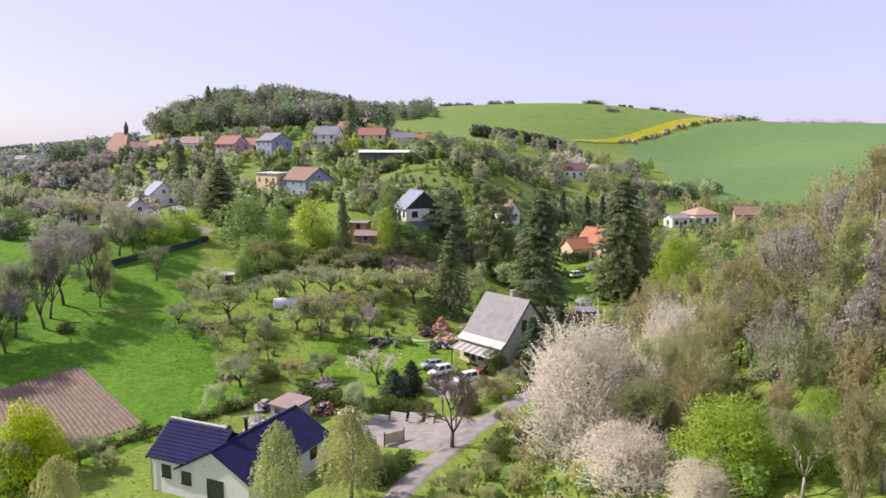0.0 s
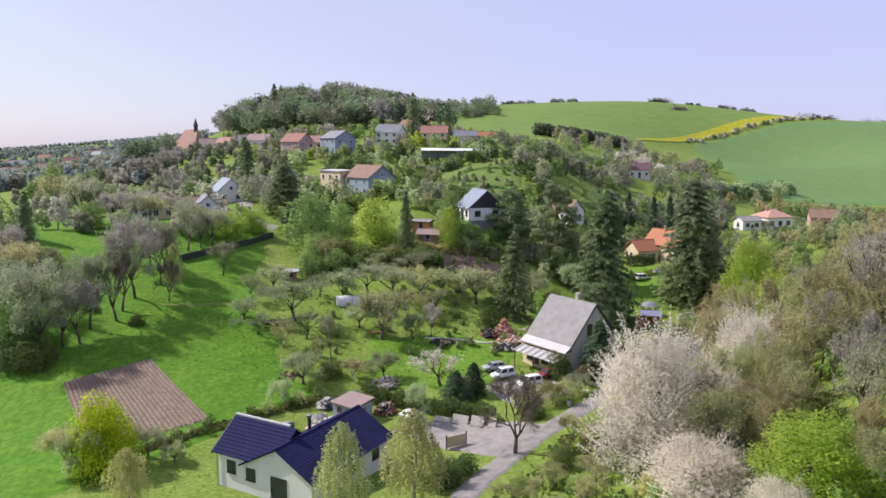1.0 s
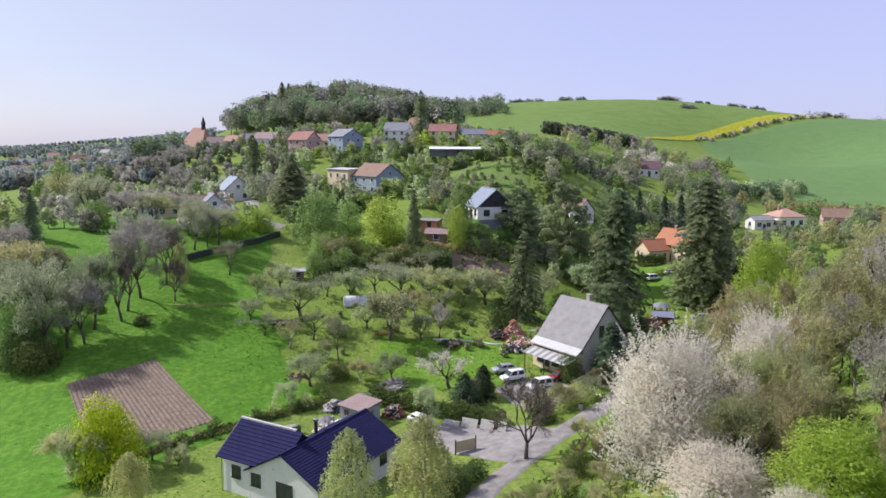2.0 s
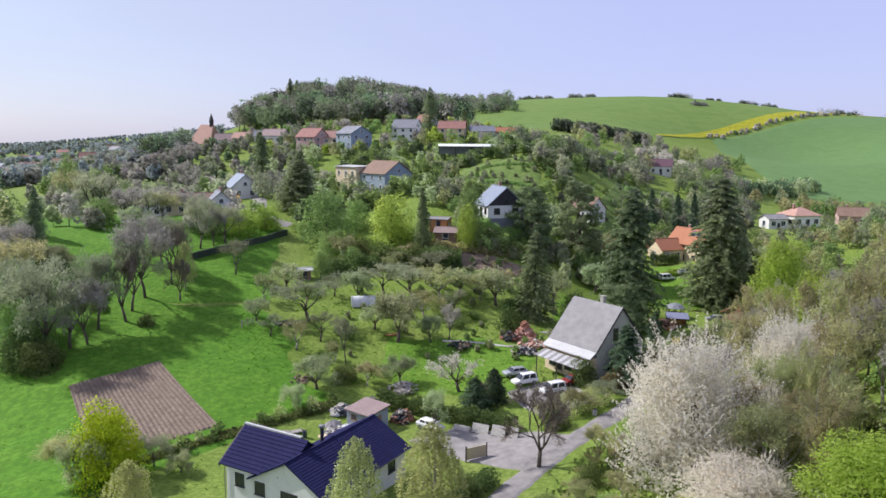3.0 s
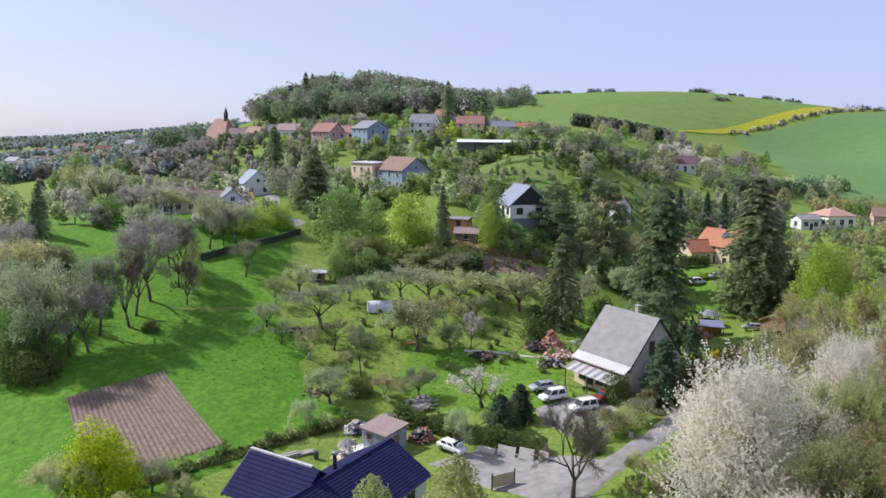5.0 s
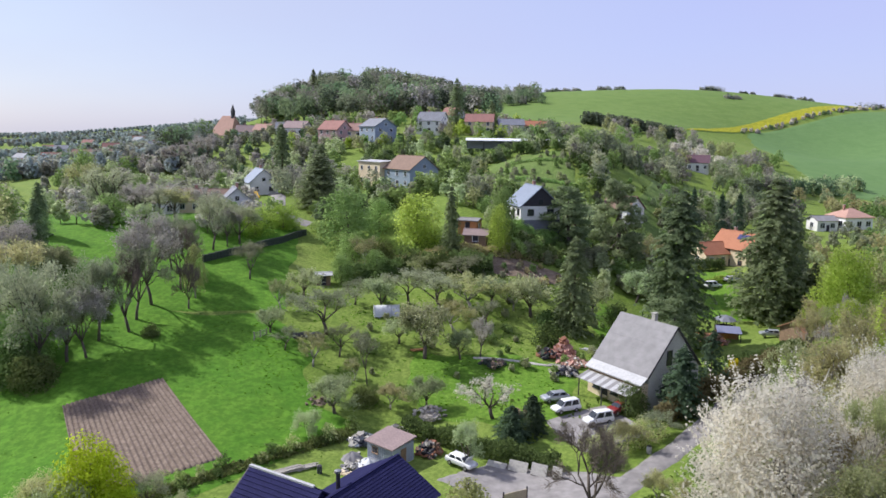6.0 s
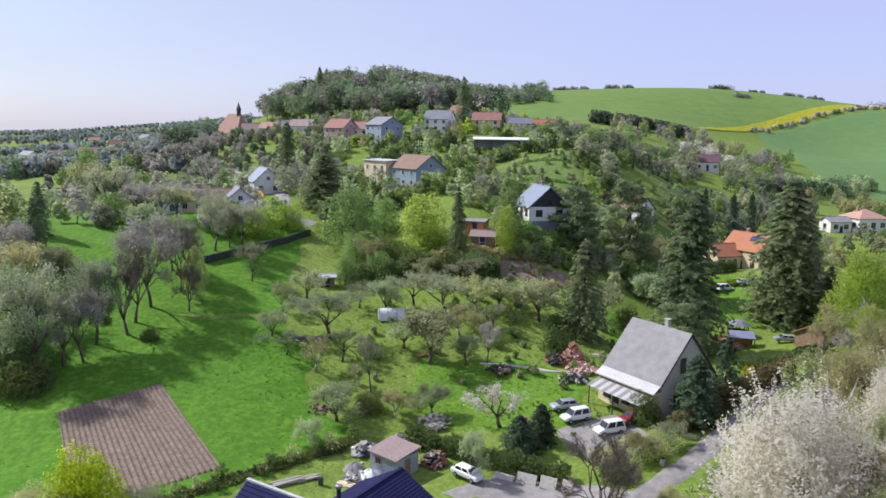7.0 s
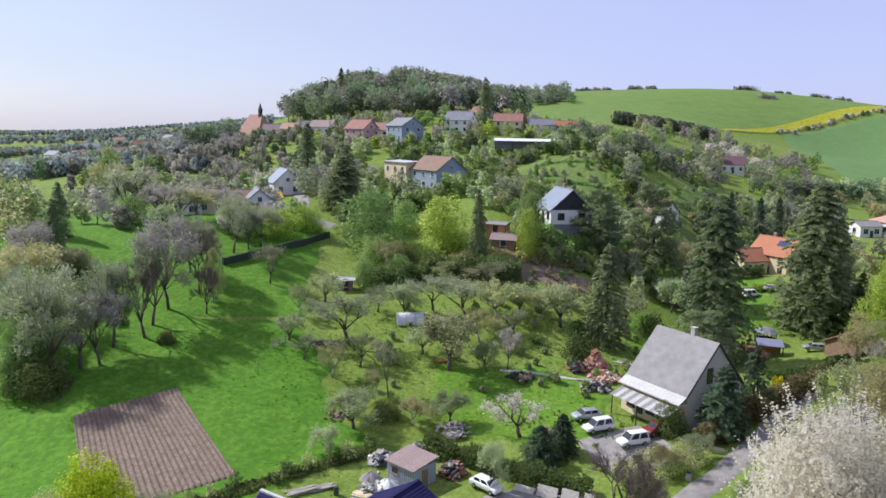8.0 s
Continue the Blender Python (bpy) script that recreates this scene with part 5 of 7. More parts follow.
# ---- trees one by one: kind and rows of x, y, height, crown width ----
TREES = [
    ("pale", "-74.6 219.9 12.7 9.1; -109.8 293.1 12.2 12.2; -102.5 305.1 13.8 15.1; 43.3 150 6.1 6.1; 2.9 118.9 6.6 4.1; -70 166.5 8 9; -57 171 7 7; -54.5 110.4 10.5 9.5; -51.5 126.6 15.6 10.5; -75.6 129.7 10.5 9; -47.3 154.1 8 6.5; -64 170 8 9; -74 172 8 9"),
    ("spruce", "-73.6 310 13.4 9; -44.1 240 13.5 8.5; -109.2 195 5.3 4.5; -175 330 5.5 5.6; -141.9 300 4.4 5.1; -36.4 195 13.2 12; -58.9 250 19.7 8.8; -2.3 158 14.1 4.1; 39 140 28.4 12.9; 64.2 160 29.6 15; 70.3 165 20.3 7.6; 73.3 160 10.5 4.9; 19.1 131.5 16.6 7.5; -76.2 136.6 12.1 4.5; -83 150 11 4.5"),
    ("grey", "-82.1 176.3 12.2 12.2; -31.9 77.4 3.9 4.6; 24.3 95.4 3.1 4.6; -27.3 117.5 4 4.9; -18.8 117.2 4.8 6.2; -21.9 124.2 7.9 12; -13.6 110 8 4.1; -9.5 136.9 6.6 8.8; -3.3 133.7 7.1 12.4; -19 136 4.9 6.6; -39.2 141.2 7.2 6.1; 4.2 129.4 4.9 6.2; 0.5 146.2 5.3 9.9; -66 165 8 9; -80 176 9 10; -59.5 105.8 16 12; -64 110.5 14 12; -56.8 109.2 11 9; -53.3 140.2 10.5 9; -49.3 151 11.5 9.5; -45.8 157.2 8.5 8; -52 121.5 12 10"),
    ("grey", "-55 115 13 10; -50.5 139 10 9"),
    ("bush", "-16.4 158 5.6 7.5; -10 153.7 4.8 8.4; -3.9 150.5 5.3 8.2; 1.9 150.3 4.7 8.2; 14 124.6 3.9 5.9; 28.2 139.7 5 6.1; 22.6 101.8 4.1 4.9; 41.7 115 2.4 2.9; 16.3 88.3 2.8 4.2; 4 68.5 3.6 3.6; -13.4 105.3 2.5 4.7; 14.5 131 3.4 4.7; -58.6 103.6 4.5 7.5; -62 105 5.5 8.5; -48 117.4 2 3.2; -72.5 136 4 7"),
    ("bare", "12.6 76.9 10.7 9.1; -51.5 118.1 12.5 9; -45.5 126.9 8.5 5.5; -49 133 11.5 8"),
    ("olive", "-112.3 226.7 11.9 11.9; -19.9 156 6.8 7.4; 44.9 182.8 8.8 8.8; -39.6 73.6 5.9 5.2; 19.5 77.6 3.8 4.4; 19.8 91.9 3.3 5.1; -22.1 113.7 5.2 4.9; -15.7 111 3.5 3.6; 1.7 134.9 6.8 10.4; -9.7 104.1 3.6 4.9; -31.1 131.1 5.4 4.3; 9.3 136.1 5.2 5.3; -1.3 127.2 5.4 6.9; -8 149.2 4.7 8.6; -62 166 7.5 8.5; -70.7 119.7 12 9"),
    ("sage", "-51 165.5 6.8 6.8; 0.7 89.7 5.6 3.5; 35.7 156.4 6.3 7.5; 24.1 141.9 6.8 6.8; -28.5 76.2 2.5 3.2; -37.2 72 5.8 4.5; -30.7 122.2 3.8 5.4; -5.7 118.1 8.1 9.4; 5.4 137.7 4.9 6.6; 12.2 134.4 7.2 8.5; -0.1 118.5 4.7 4.6; -16.9 101.6 5 6.7; -19.3 95.8 3.4 3.8; -4.7 105 4.1 4.8; -28.6 137.4 5 6.3; -13.9 133.8 5.6 6.5; -10 122.4 4.5 5.3; -66 160 5 6.5; -70.4 131.6 5.9 6.8"),
    ("green", "-131.8 262.7 13.8 9.2; -25.1 168 15 14.8; -19 176.5 8.6 8.3; 8 162 12.4 7.4; -22.8 159.9 7.6 7.6; -23.3 147 6.4 4.7; -17 151.7 6 6; -75 164 7 8; -62.5 107.5 10 8.5; -66.5 112 9 8; -50 162 6 7"),
    ("lime", "-44.5 165 6.7 8; -40.8 173.9 6.3 8.4; -9.7 165 12.1 12; 7.3 158 10.8 5.4"),
    ("yellow", "-35.8 74.5 9 8.5"),
    ("pine", "22.7 168 15.8 13.5; 35.7 177 21.7 14.2; 32.4 122 12.6 10.3"),
    ("sapling", "4.3 102 5.8 10"),
    ("blue", "72.9 216 15.5 5.5; 78.6 218 16 5.5; 66 219 13 5; 6.2 95.5 4.9 5.4; 9 98 5.1 4.9; 28.6 101 9.2 7.2; 35.4 109.9 9 5.6"),
    ("birch", "-6.4 57.6 11 5.4; 0.3 63.1 10.4 6.6; -29.2 64.4 6.8 4.5; -45.7 130.8 9.4 4"),
    ("gold", "41.1 116.6 3.4 2.2"),
]
for kind, rows in TREES:
    for row in rows.split(";"):
        x, y, high, wide = (float(v) for v in row.split())
        plant(kind, x, y, high, wide)

# ---- woods ----
def clear_of_things(x, y, gap=3.0):
    return all((x - a) ** 2 + (y - b) ** 2 > (gap + 0.45 * r) ** 2 for a, b, r in PLANTED)


LANE = [(46, 118), (40, 110), (31.8, 98.5), (25.6, 91.3), (19.2, 85), (14, 79), (9, 72), (5, 64), (2, 52), (-2, 30)]


def lane_gap(x, y):
    """Distance from the lane; positive to its right as it runs uphill."""
    best, side = 1e9, 1
    for (ax, ay), (bx, by) in zip(LANE[1:], LANE[:-1]):
        vx, vy = bx - ax, by - ay
        f = min(1, max(0, ((x - ax) * vx + (y - ay) * vy) / (vx * vx + vy * vy)))
        d = math.hypot(x - ax - f * vx, y - ay - f * vy)
        if d < best:
            best, side = d, 1 if vx * (y - ay) - vy * (x - ax) < 0 else -1
    return best * side


# the large blossoming trees above the lane
for kind, x, y, high, wide in (("blossom", 27.1, 70.5, 15.5, 14.5), ("blossom", 28.2, 58.5, 6.2, 10.0), ("blossom", 41.5, 80.0, 13.0, 9.5), ("blossom", 47.5, 87.0, 10.5, 9.0), ("blossom", 32.0, 50.0, 4.5, 6.0),
                               ("lime", 35.8, 53.0, 9.5, 10.5), ("lime", 70.5, 142.0, 17.0, 13.0), ("green", 76.0, 152.0, 11.0, 9.0), ("lime", 43.0, 50.0, 8.5, 6.0), ("slender", 47.5, 57.0, 10.5, 6.5), ("slender", 54.0, 66.0, 12.0, 6.5), ("olive", 39.5, 46.5, 8.0, 6.0), ("olive", 33.0, 77.0, 9.0, 7.0), ("olive", 33.0, 62.0, 9.5, 8.0)):
    plant(kind, x, y, high, wide, 0)

# wooded slope to the right of the lane
wr = np.random.default_rng(21)
count = 0
for _ in range(4000):
    x, y = wr.uniform(10, 118), wr.uniform(38, 140)
    gap = lane_gap(x, y)
    if gap < 8.5 + 10 * (y < 76) or (y < 67 and x < 31 + 0.3 * (67 - y)) or y > 136 - 0.1 * (x - 60) or (y > 112 and x < 52 + 0.3 * (y - 112)) or not clear_of_things(x, y, 2.2 if x < 70 else 3.2):
        continue
    kind = wr.choice(["slender", "olive", "pale", "grey", "lime"], p=[0.70, 0.13, 0.08, 0.06, 0.03])
    high = wr.uniform(8.0, 12.0) + max(0, min(6, (x - 42) * 0.25))
    high = high if y < 104 or x > 85 else min(high, wr.uniform(6.0, 8.5))
    plant(kind, x, y, high, high * wr.uniform(0.45, 0.68), 0 if x < 44 and y < 78 else 1)
    count += 1
    if count >= 195:
        break

# shrubs along the lane bank
for _ in range(700):
    x, y = wr.uniform(5, 50), wr.uniform(50, 118)
    gap = lane_gap(x, y)
    if 5.0 < gap < 13.0 and clear_of_things(x, y, 1.1) and y < 100:
        plant(wr.choice(["olive", "bush", "slender", "green"], p=[0.4, 0.15, 0.3, 0.15]), x, y, wr.uniform(1.5, 3.5), wr.uniform(2.5, 4.0), 1)


HOMES = [(15.7, 172.5, 8), (-110, 392, 7), (-98, 385, 7), (-86, 378, 7), (-76, 352, 7), (-138, 345, 7), (-190, 395, 12), (-15.5, 233.5, 11), (-25.5, 241.5, 9), (-57.5, 217, 8), (-53.5, 180.5, 8), (-61.5, 183, 8), (-70, 181, 7), (-53.5, 322, 9), (-44.5, 325, 8), (-34.5, 313, 9), (-12.5, 325, 8), (7.5, 326, 8), (20.5, 326, 8), (31, 331, 8), (108, 350, 8), (72.5, 200, 9), (64.5, 199, 7), (127, 251, 8), (117, 250, 7), (152, 262, 8), (45, 215, 7), (19, 268, 7), (2, 164, 6), (-46, 195, 8), (-4, 352, 6)]


def off_homes(x, y):
    """Away from houses, and not right before them as seen from the valley."""
    if 250 < y < 272 and 0 < x * 268 / y < 38:
        return False
    return all((x - a) ** 2 + (y - b) ** 2 > (0.8 * r) ** 2 and not (b - (45 if b > 340 and a > 100 else 16 if b < 300 else 5) < y < b and abs(x - a * y / b) < 5.5) for a, b, r in HOMES)


# woods far off: one mesh for each stretch
def off_fields(x, y):
    """Away from the open fields of the lower valley."""
    return ((x + 325) / 75) ** 2 + ((y - 565) / 100) ** 2 > 1 and ((x + 508) / 95) ** 2 + ((y - 800) / 90) ** 2 > 1


def far_wood(name, seed, n, xr, yr, keep, high, materials, label, quads=150, size=1.3, low=0.3, broad=(0.7, 1.0)):
    r = np.random.default_rng(seed)
    quads, size = int(quads * 1.5), size * 0.79
    sets, stems = [[] for _ in materials], []
    k = 0
    for _ in range(n * 30):
        x, y = r.uniform(*xr), r.uniform(*yr)
        if not keep(x, y):
            continue
        t = r.uniform(*high)
        lb = lobes_of(r, 10, t, t * r.uniform(*broad), low)
        p, way = crown_points(r, lb, quads, 0.5)
        q = turned_quads(p, size * r.uniform(0.6, 1.4, quads), way + 0.28 * r.normal(size=way.shape) + np.array([-0.15, 0.05, 0.45]), 1, r)
        which = int(r.integers(len(materials)))
        sets[which].append(q + np.array([x, y, float(ground_at(x, y))]))
        a = r.uniform(0, math.pi)
        for turn in (a, a + 1.57):
            d = np.array([math.cos(turn), math.sin(turn), 0]) * 0.016 * t
            foot = np.array([x, y, float(ground_at(x, y)) - 0.3])
            top = foot + np.array([0, 0, 0.75 * t])
            stems.append(np.stack([foot - d, foot + d, top + 0.3 * d, top - 0.3 * d])[None])
        k += 1
        if k >= n:
            break
    stems.append(np.zeros((0, 4, 3)))
    wood = thing(name, pose(0, 0, 0), label, "woodland")
    wood["kind"] = "stuff"
    for qs, m in zip(sets, materials):
        if qs:
            part("crowns", quads_mesh("crowns", np.concatenate(qs), m), wood)["kind"] = "stuff"
    part("stems", quads_mesh("stems", np.concatenate(stems), BARK), wood)["kind"] = "stuff"
    return wood


FAR_GREEN = foliage("far_green", [(0.17, 0.25, 0.14), (0.22, 0.31, 0.17), (0.28, 0.36, 0.205)], 0.55)
FAR_OLIVE = foliage("far_olive", [(0.21, 0.235, 0.155), (0.26, 0.285, 0.19), (0.32, 0.34, 0.235)], 0.5)
FAR_GREY = foliage("far_grey", [(0.24, 0.235, 0.19), (0.30, 0.295, 0.245), (0.36, 0.35, 0.30)], 0.5)
# distance haze put into the leaf colour: paler and bluer than real leaves
FAR_HAZE_BLUE = foliage("pale_distant_leaves", [(0.26, 0.31, 0.31), (0.32, 0.37, 0.37), (0.39, 0.43, 0.44)], 0.5)
FAR_PALE = foliage("far_pale", [(0.26, 0.25, 0.22), (0.36, 0.34, 0.31), (0.44, 0.42, 0.38)], 0.2)
FAR_DARK = foliage("far_dark", [(0.085, 0.11, 0.075), (0.11, 0.14, 0.095), (0.14, 0.165, 0.11)], 0.4)
# leaf colour greyed and lightened to imitate haze over far woods
FAR_HAZE_GREY = foliage("dim_distant_woods", [(0.22, 0.25, 0.22), (0.27, 0.30, 0.27), (0.33, 0.35, 0.32)], 0.5)


def open_slope(x, y):
    """The grassy terraces between the gardens."""
    return (8 < x < 34 and 206 < y < 254) or (abs((y - 222) - 1.45 * (x - 46)) < 17 and 44 < x < 104)


# gardens and copses between the houses
far_wood("garden_shrubs", 31, 330, (-36, 46), (176, 300), lambda x, y: not open_slope(x, y) and off_homes(x, y) and clear_of_things(x, y, 2.0), (2.5, 7.0), [LEAF_GREEN, LEAF_GREEN, FAR_GREEN, LEAF_SAGE, FAR_OLIVE, LEAF_DARK], "garden trees and shrubs on the slope below the village", 210, 0.72)
far_wood("garden_shrubs", 32, 210, (-140, -34), (158, 310), lambda x, y: (off_homes(x, y) or (y < 176 and x < -44)) and x > -0.56 * y and (y > 176 or x < -45) and clear_of_things(x, y, 2.0), (4.0, 8.5), [LEAF_GREEN, LEAF_GREY, FAR_OLIVE, LEAF_GREY, PALE_PETALS, LEAF_SAGE, FAR_GREY, PALE_PETALS], "bare and budding trees between village houses", 240, 0.8)
far_wood("copse", 33, 210, (32, 155), (212, 350), lambda x, y: not open_slope(x, y) and off_homes(x, y) and x < 0.42 * y + 5 and not (70 < x < 95 and 262 < y < 305) and clear_of_things(x, y, 2.0), (5.5, 9.5), [FAR_OLIVE, FAR_OLIVE, FAR_GREEN, FAR_GREY, LEAF_GREEN, LEAF_GREY], "copse of budding trees on the hillside", 200, 0.85)
far_wood("copse", 47, 16, (102, 132), (356, 402), lambda x, y: off_homes(x, y), (6, 9), [PETALS, PALE_PETALS], "cluster of white blossoming trees at the field", 220, 0.8)
far_wood("garden_shrubs", 34, 170, (-78, 48), (298, 378), lambda x, y: off_homes(x, y), (3.5, 8.0), [LEAF_GREEN, LEAF_LIME, LEAF_GREY, PALE_PETALS, LEAF_OLIVE, LEAF_GREEN], "trees and shrubs round the village row", 170, 0.9)
far_wood("copse", 35, 60, (-135, -70), (125, 190), lambda x, y: x < -0.56 * y - 4, (7, 11), [LEAF_GREY, LEAF_OLIVE, LEAF_GREEN, PALE_PETALS], "row of budding trees along the meadow", 380, 0.65)
far_wood("copse", 37, 70, (78, 200), (330, 480), lambda x, y: off_homes(x, y) and 0.19 * y < x < 0.43 * y - 4, (6, 10), [LEAF_OLIVE, LEAF_GREY, PALE_PETALS, LEAF_GREEN], "budding copse below the crop fields", 220, 1.0)
far_wood("copse", 40, 120, (85, 260), (185, 330), lambda x, y: off_homes(x, y) and 0.42 * y < x < 0.42 * y + 90 and not (100 < x < 165 and 238 < y < 275), (5, 8.5), [LEAF_OLIVE, LEAF_OLIVE, LEAF_GREY, LEAF_SAGE, LEAF_GREEN], "budding copse beside the white houses", 200, 0.8)
far_wood("thicket", 38, 210, (14, 118), (40, 138), lambda x, y: lane_gap(x, y) > 9 + 4 * (y < 75) and y < 134 - 0.1 * (x - 60) and not (y > 112 and x < 52 + 0.3 * (y - 112)), (2.0, 4.5), [LEAF_OLIVE, THICKET, THICKET, LEAF_GREEN], "twiggy undergrowth on the wooded slope", 210, 0.36)
far_wood("orchard_scrub", 39, 60, (-22, 26), (112, 148), lambda x, y: clear_of_things(x, y, 1.5) and off_homes(x, y), (1.0, 2.0), [LEAF_SAGE, LEAF_GREEN], "low shrubs and suckers in the orchard", 150, 0.35)
far_wood("copse", 41, 34, (-175, -118), (330, 392), lambda x, y: -0.405 * y < x < -0.337 * y and off_homes(x, y), (10, 15), [FAR_DARK, LEAF_DARK, FAR_HAZE_GREY, FAR_GREEN], "dark tall trees below the church", 300, 0.95)
far_wood("garden_shrubs", 42, 230, (2, 78), (159, 240), lambda x, y: not open_slope(x, y) and off_homes(x, y) and not (50 < x < 68 and y < 192) and clear_of_things(x, y, 0.8), (2.5, 5.5), [LEAF_GREEN, LEAF_GREEN, LEAF_OLIVE, LEAF_SAGE, LEAF_GREY], "shrubs round the hillside house", 240, 0.6)
far_wood("garden_shrubs", 43, 56, (7, 23), (157, 167.2), lambda x, y: True, (1.8, 3.6), [LEAF_GREEN, LEAF_DARK, LEAF_SAGE], "shrubs below the hillside house", 240, 0.45)
far_wood("garden_shrubs", 44, 78, (0, 44), (252, 265.5), lambda x, y: True, (3.4, 5.0), [LEAF_GREEN, LEAF_DARK, LEAF_SAGE, FAR_GREEN], "low shrubs on the terrace", 150, 0.6)
far_wood("copse", 45, 170, (-135, -55), (285, 398), lambda x, y: off_homes(x, y), (3.5, 6.0), [LEAF_GREY, FAR_OLIVE, PALE_PETALS, FAR_GREY, FAR_GREEN], "budding trees between the village lanes", 190, 0.9)
far_wood("copse", 46, 150, (76, 190), (138, 228), lambda x, y: x > 0.40 * y, (4.0, 6.5), [LEAF_OLIVE, LEAF_OLIVE, LEAF_SAGE, LEAF_GREEN, LEAF_GREY], "budding thicket below the white houses", 260, 0.6)
far_wood("hill_wood", 51, 400, (-165, 25), (372, 540), lambda x, y: ground_at(x, y) > (47 if x > -75 else 41) and y > 388 and (x + 131) ** 2 + (y - 424) ** 2 > 14 ** 2 and x > -0.268 * y and x < 14 + 0.10 * (470 - y), (11, 17.5), [FAR_GREEN, FAR_OLIVE, FAR_GREY, FAR_GREEN, FAR_DARK, FAR_GREEN, FAR_OLIVE, FAR_PALE], "wooded hilltop in early spring leaf", 250, 1.3, 0.42)
far_wood("hill_wood", 55, 90, (4, 76), (690, 800), lambda x, y: True, (8, 15), [FAR_GREEN, FAR_OLIVE, FAR_GREY], "wood on the shoulder of the hill", 150, 1.5, 0.3)
for x, y, high, wide in ((-2.6, 345, 21.2, 9.0), (13.6, 350, 12.3, 5.9), (-91.1, 468, 19.8, 7.9), (-87.7, 472, 17.8, 7.2)):
    plant("spruce", x, y, high, wide, 1)
# valley and ridge woods: haze comes from the tinted leaf colours
far_wood("valley_wood", 52, 1150, (-520, -100), (290, 700), lambda x, y: -0.76 * y < x < (-0.335 if y < 440 else -0.29) * y and off_homes(x, y) and off_fields(x, y), (5, 9.5), [FAR_GREEN, FAR_OLIVE, FAR_GREY, FAR_HAZE_BLUE, FAR_HAZE_GREY, FAR_GREY, FAR_HAZE_GREY, FAR_HAZE_BLUE], "trees and gardens of the lower village", 90, 1.7)
far_wood("valley_wood", 53, 1350, (-1220, -190), (690, 1600), lambda x, y: -0.76 * y < x < -0.22 * y and off_fields(x, y) and math.sin(x / 60 + y / 45) + math.sin(y / 38 - x / 90) > -0.6, (4, 8), [FAR_HAZE_BLUE, FAR_HAZE_GREY, FAR_HAZE_GREY, FAR_HAZE_BLUE, FAR_GREY], "distant woods beyond the village", 40, 3.2)
far_wood("ridge_wood", 54, 3000, (-2600, -300), (1500, 3300), lambda x, y: -0.78 * y < x < -0.2 * y and math.sin(x / 190 + y / 270) + math.sin(y / 130) > -0.3, (5, 8), [FAR_HAZE_BLUE, FAR_HAZE_GREY, FAR_HAZE_BLUE], "woods on the far ridge", 22, 5)
for s, cx, cy, rx, ry, n, hi in ((61, 108, 832, 30, 7, 22, (2.5, 5)), (62, 165, 834, 20, 6, 14, (3, 5.5)), (63, 268, 822, 13, 6, 12, (4, 7)), (64, 300, 806, 8, 4, 10, (2, 4)), (65, 352, 812, 22, 6, 14, (3, 5)), (66, 445, 820, 20, 7, 14, (4, 7.5)),
                                 (67, 262, 745, 9, 4, 8, (3, 5)), (68, 640, 960, 70, 16, 70, (9, 15))):
    far_wood("grove", s, n, (cx - rx, cx + rx), (cy - ry, cy + ry), lambda x, y, cx=cx, cy=cy, rx=rx, ry=ry: ((x - cx) / rx) ** 2 + ((y - cy) / ry) ** 2 < 1, hi, [FAR_GREY, FAR_HAZE_GREY, FAR_DARK], "clump of bushes on the skyline", 120, 1.3, 0.02, (1.5, 2.3))
far_wood("hedgerow", 69, 70, (225, 450), (625, 800), lambda x, y: abs(y - (634 + 0.72 * (x - 235))) < 4 and x < 432, (2.0, 4.6), [PETALS, PALE_PETALS, FAR_PALE, FAR_GREEN], "flowering hedgerow between two fields", 70, 1.4)
far_wood("hedgerow", 70, 95, (76, 132), (440, 500), lambda x, y: abs(y - (468 + 0.05 * x)) < 5, (7, 9.5), [FAR_DARK], "dark conifer belt below the field", 120, 1.4)
far_wood("hedgerow", 71, 60, (140, 212), (330, 420), lambda x, y: abs(y - (345 + 1.0 * (x - 150))) < 7, (6, 9), [FAR_GREEN, LEAF_SAGE], "row of rounded green bushes along a field", 120, 1.0)


# ---- hedges, walls and undergrowth ----
def hedge(seed, points, high, wide, leaf, label, per_metre=420, size=0.24, kind=""):
    """A clipped or wild hedge along points on the land, of loose leaves over a twiggy core."""
    r = np.random.default_rng(seed)
    p = np.array(points, float)
    s = np.concatenate([[0], np.cumsum(np.hypot(*np.diff(p, axis=0).T))])
    n = int(s[-1] * per_metre)
    at = r.uniform(0, s[-1], n)
    x, y = np.interp(at, s, p[:, 0]), np.interp(at, s, p[:, 1])
    swell = 1 + 0.14 * np.sin(at * 0.9 + seed) + 0.08 * np.sin(at * 2.3) + 0.12 * r.normal(size=n)
    a = r.uniform(0, math.pi, n)
    rad = 0.6 + 0.4 * r.uniform(0, 1, n) ** 0.5
    i = np.clip(np.searchsorted(s, at) - 1, 0, len(p) - 2)
    d = (p[i + 1] - p[i]) / np.hypot(*(p[i + 1] - p[i]).T)[:, None]
    off = np.cos(a) * rad * wide / 2 * swell
    x, y = x - d[:, 1] * off, y + d[:, 0] * off
    z = ground_at(x, y) + np.abs(np.sin(a)) ** 0.6 * rad * high * swell
    c = np.stack([x, y, z], 1)
    q = turned_quads(c, size * r.uniform(0.6, 1.4, n), r.normal(size=(n, 3)) + np.array([0, 0, 0.6]), 1, r)
    ox, oy = p[0]
    base = np.array([ox, oy, float(ground_at(ox, oy))])
    ob = new("hedge", quads_mesh("hedge", q - base, leaf))
    ob.location = base
    return tagged(ob, label, "hedge", kind=kind)


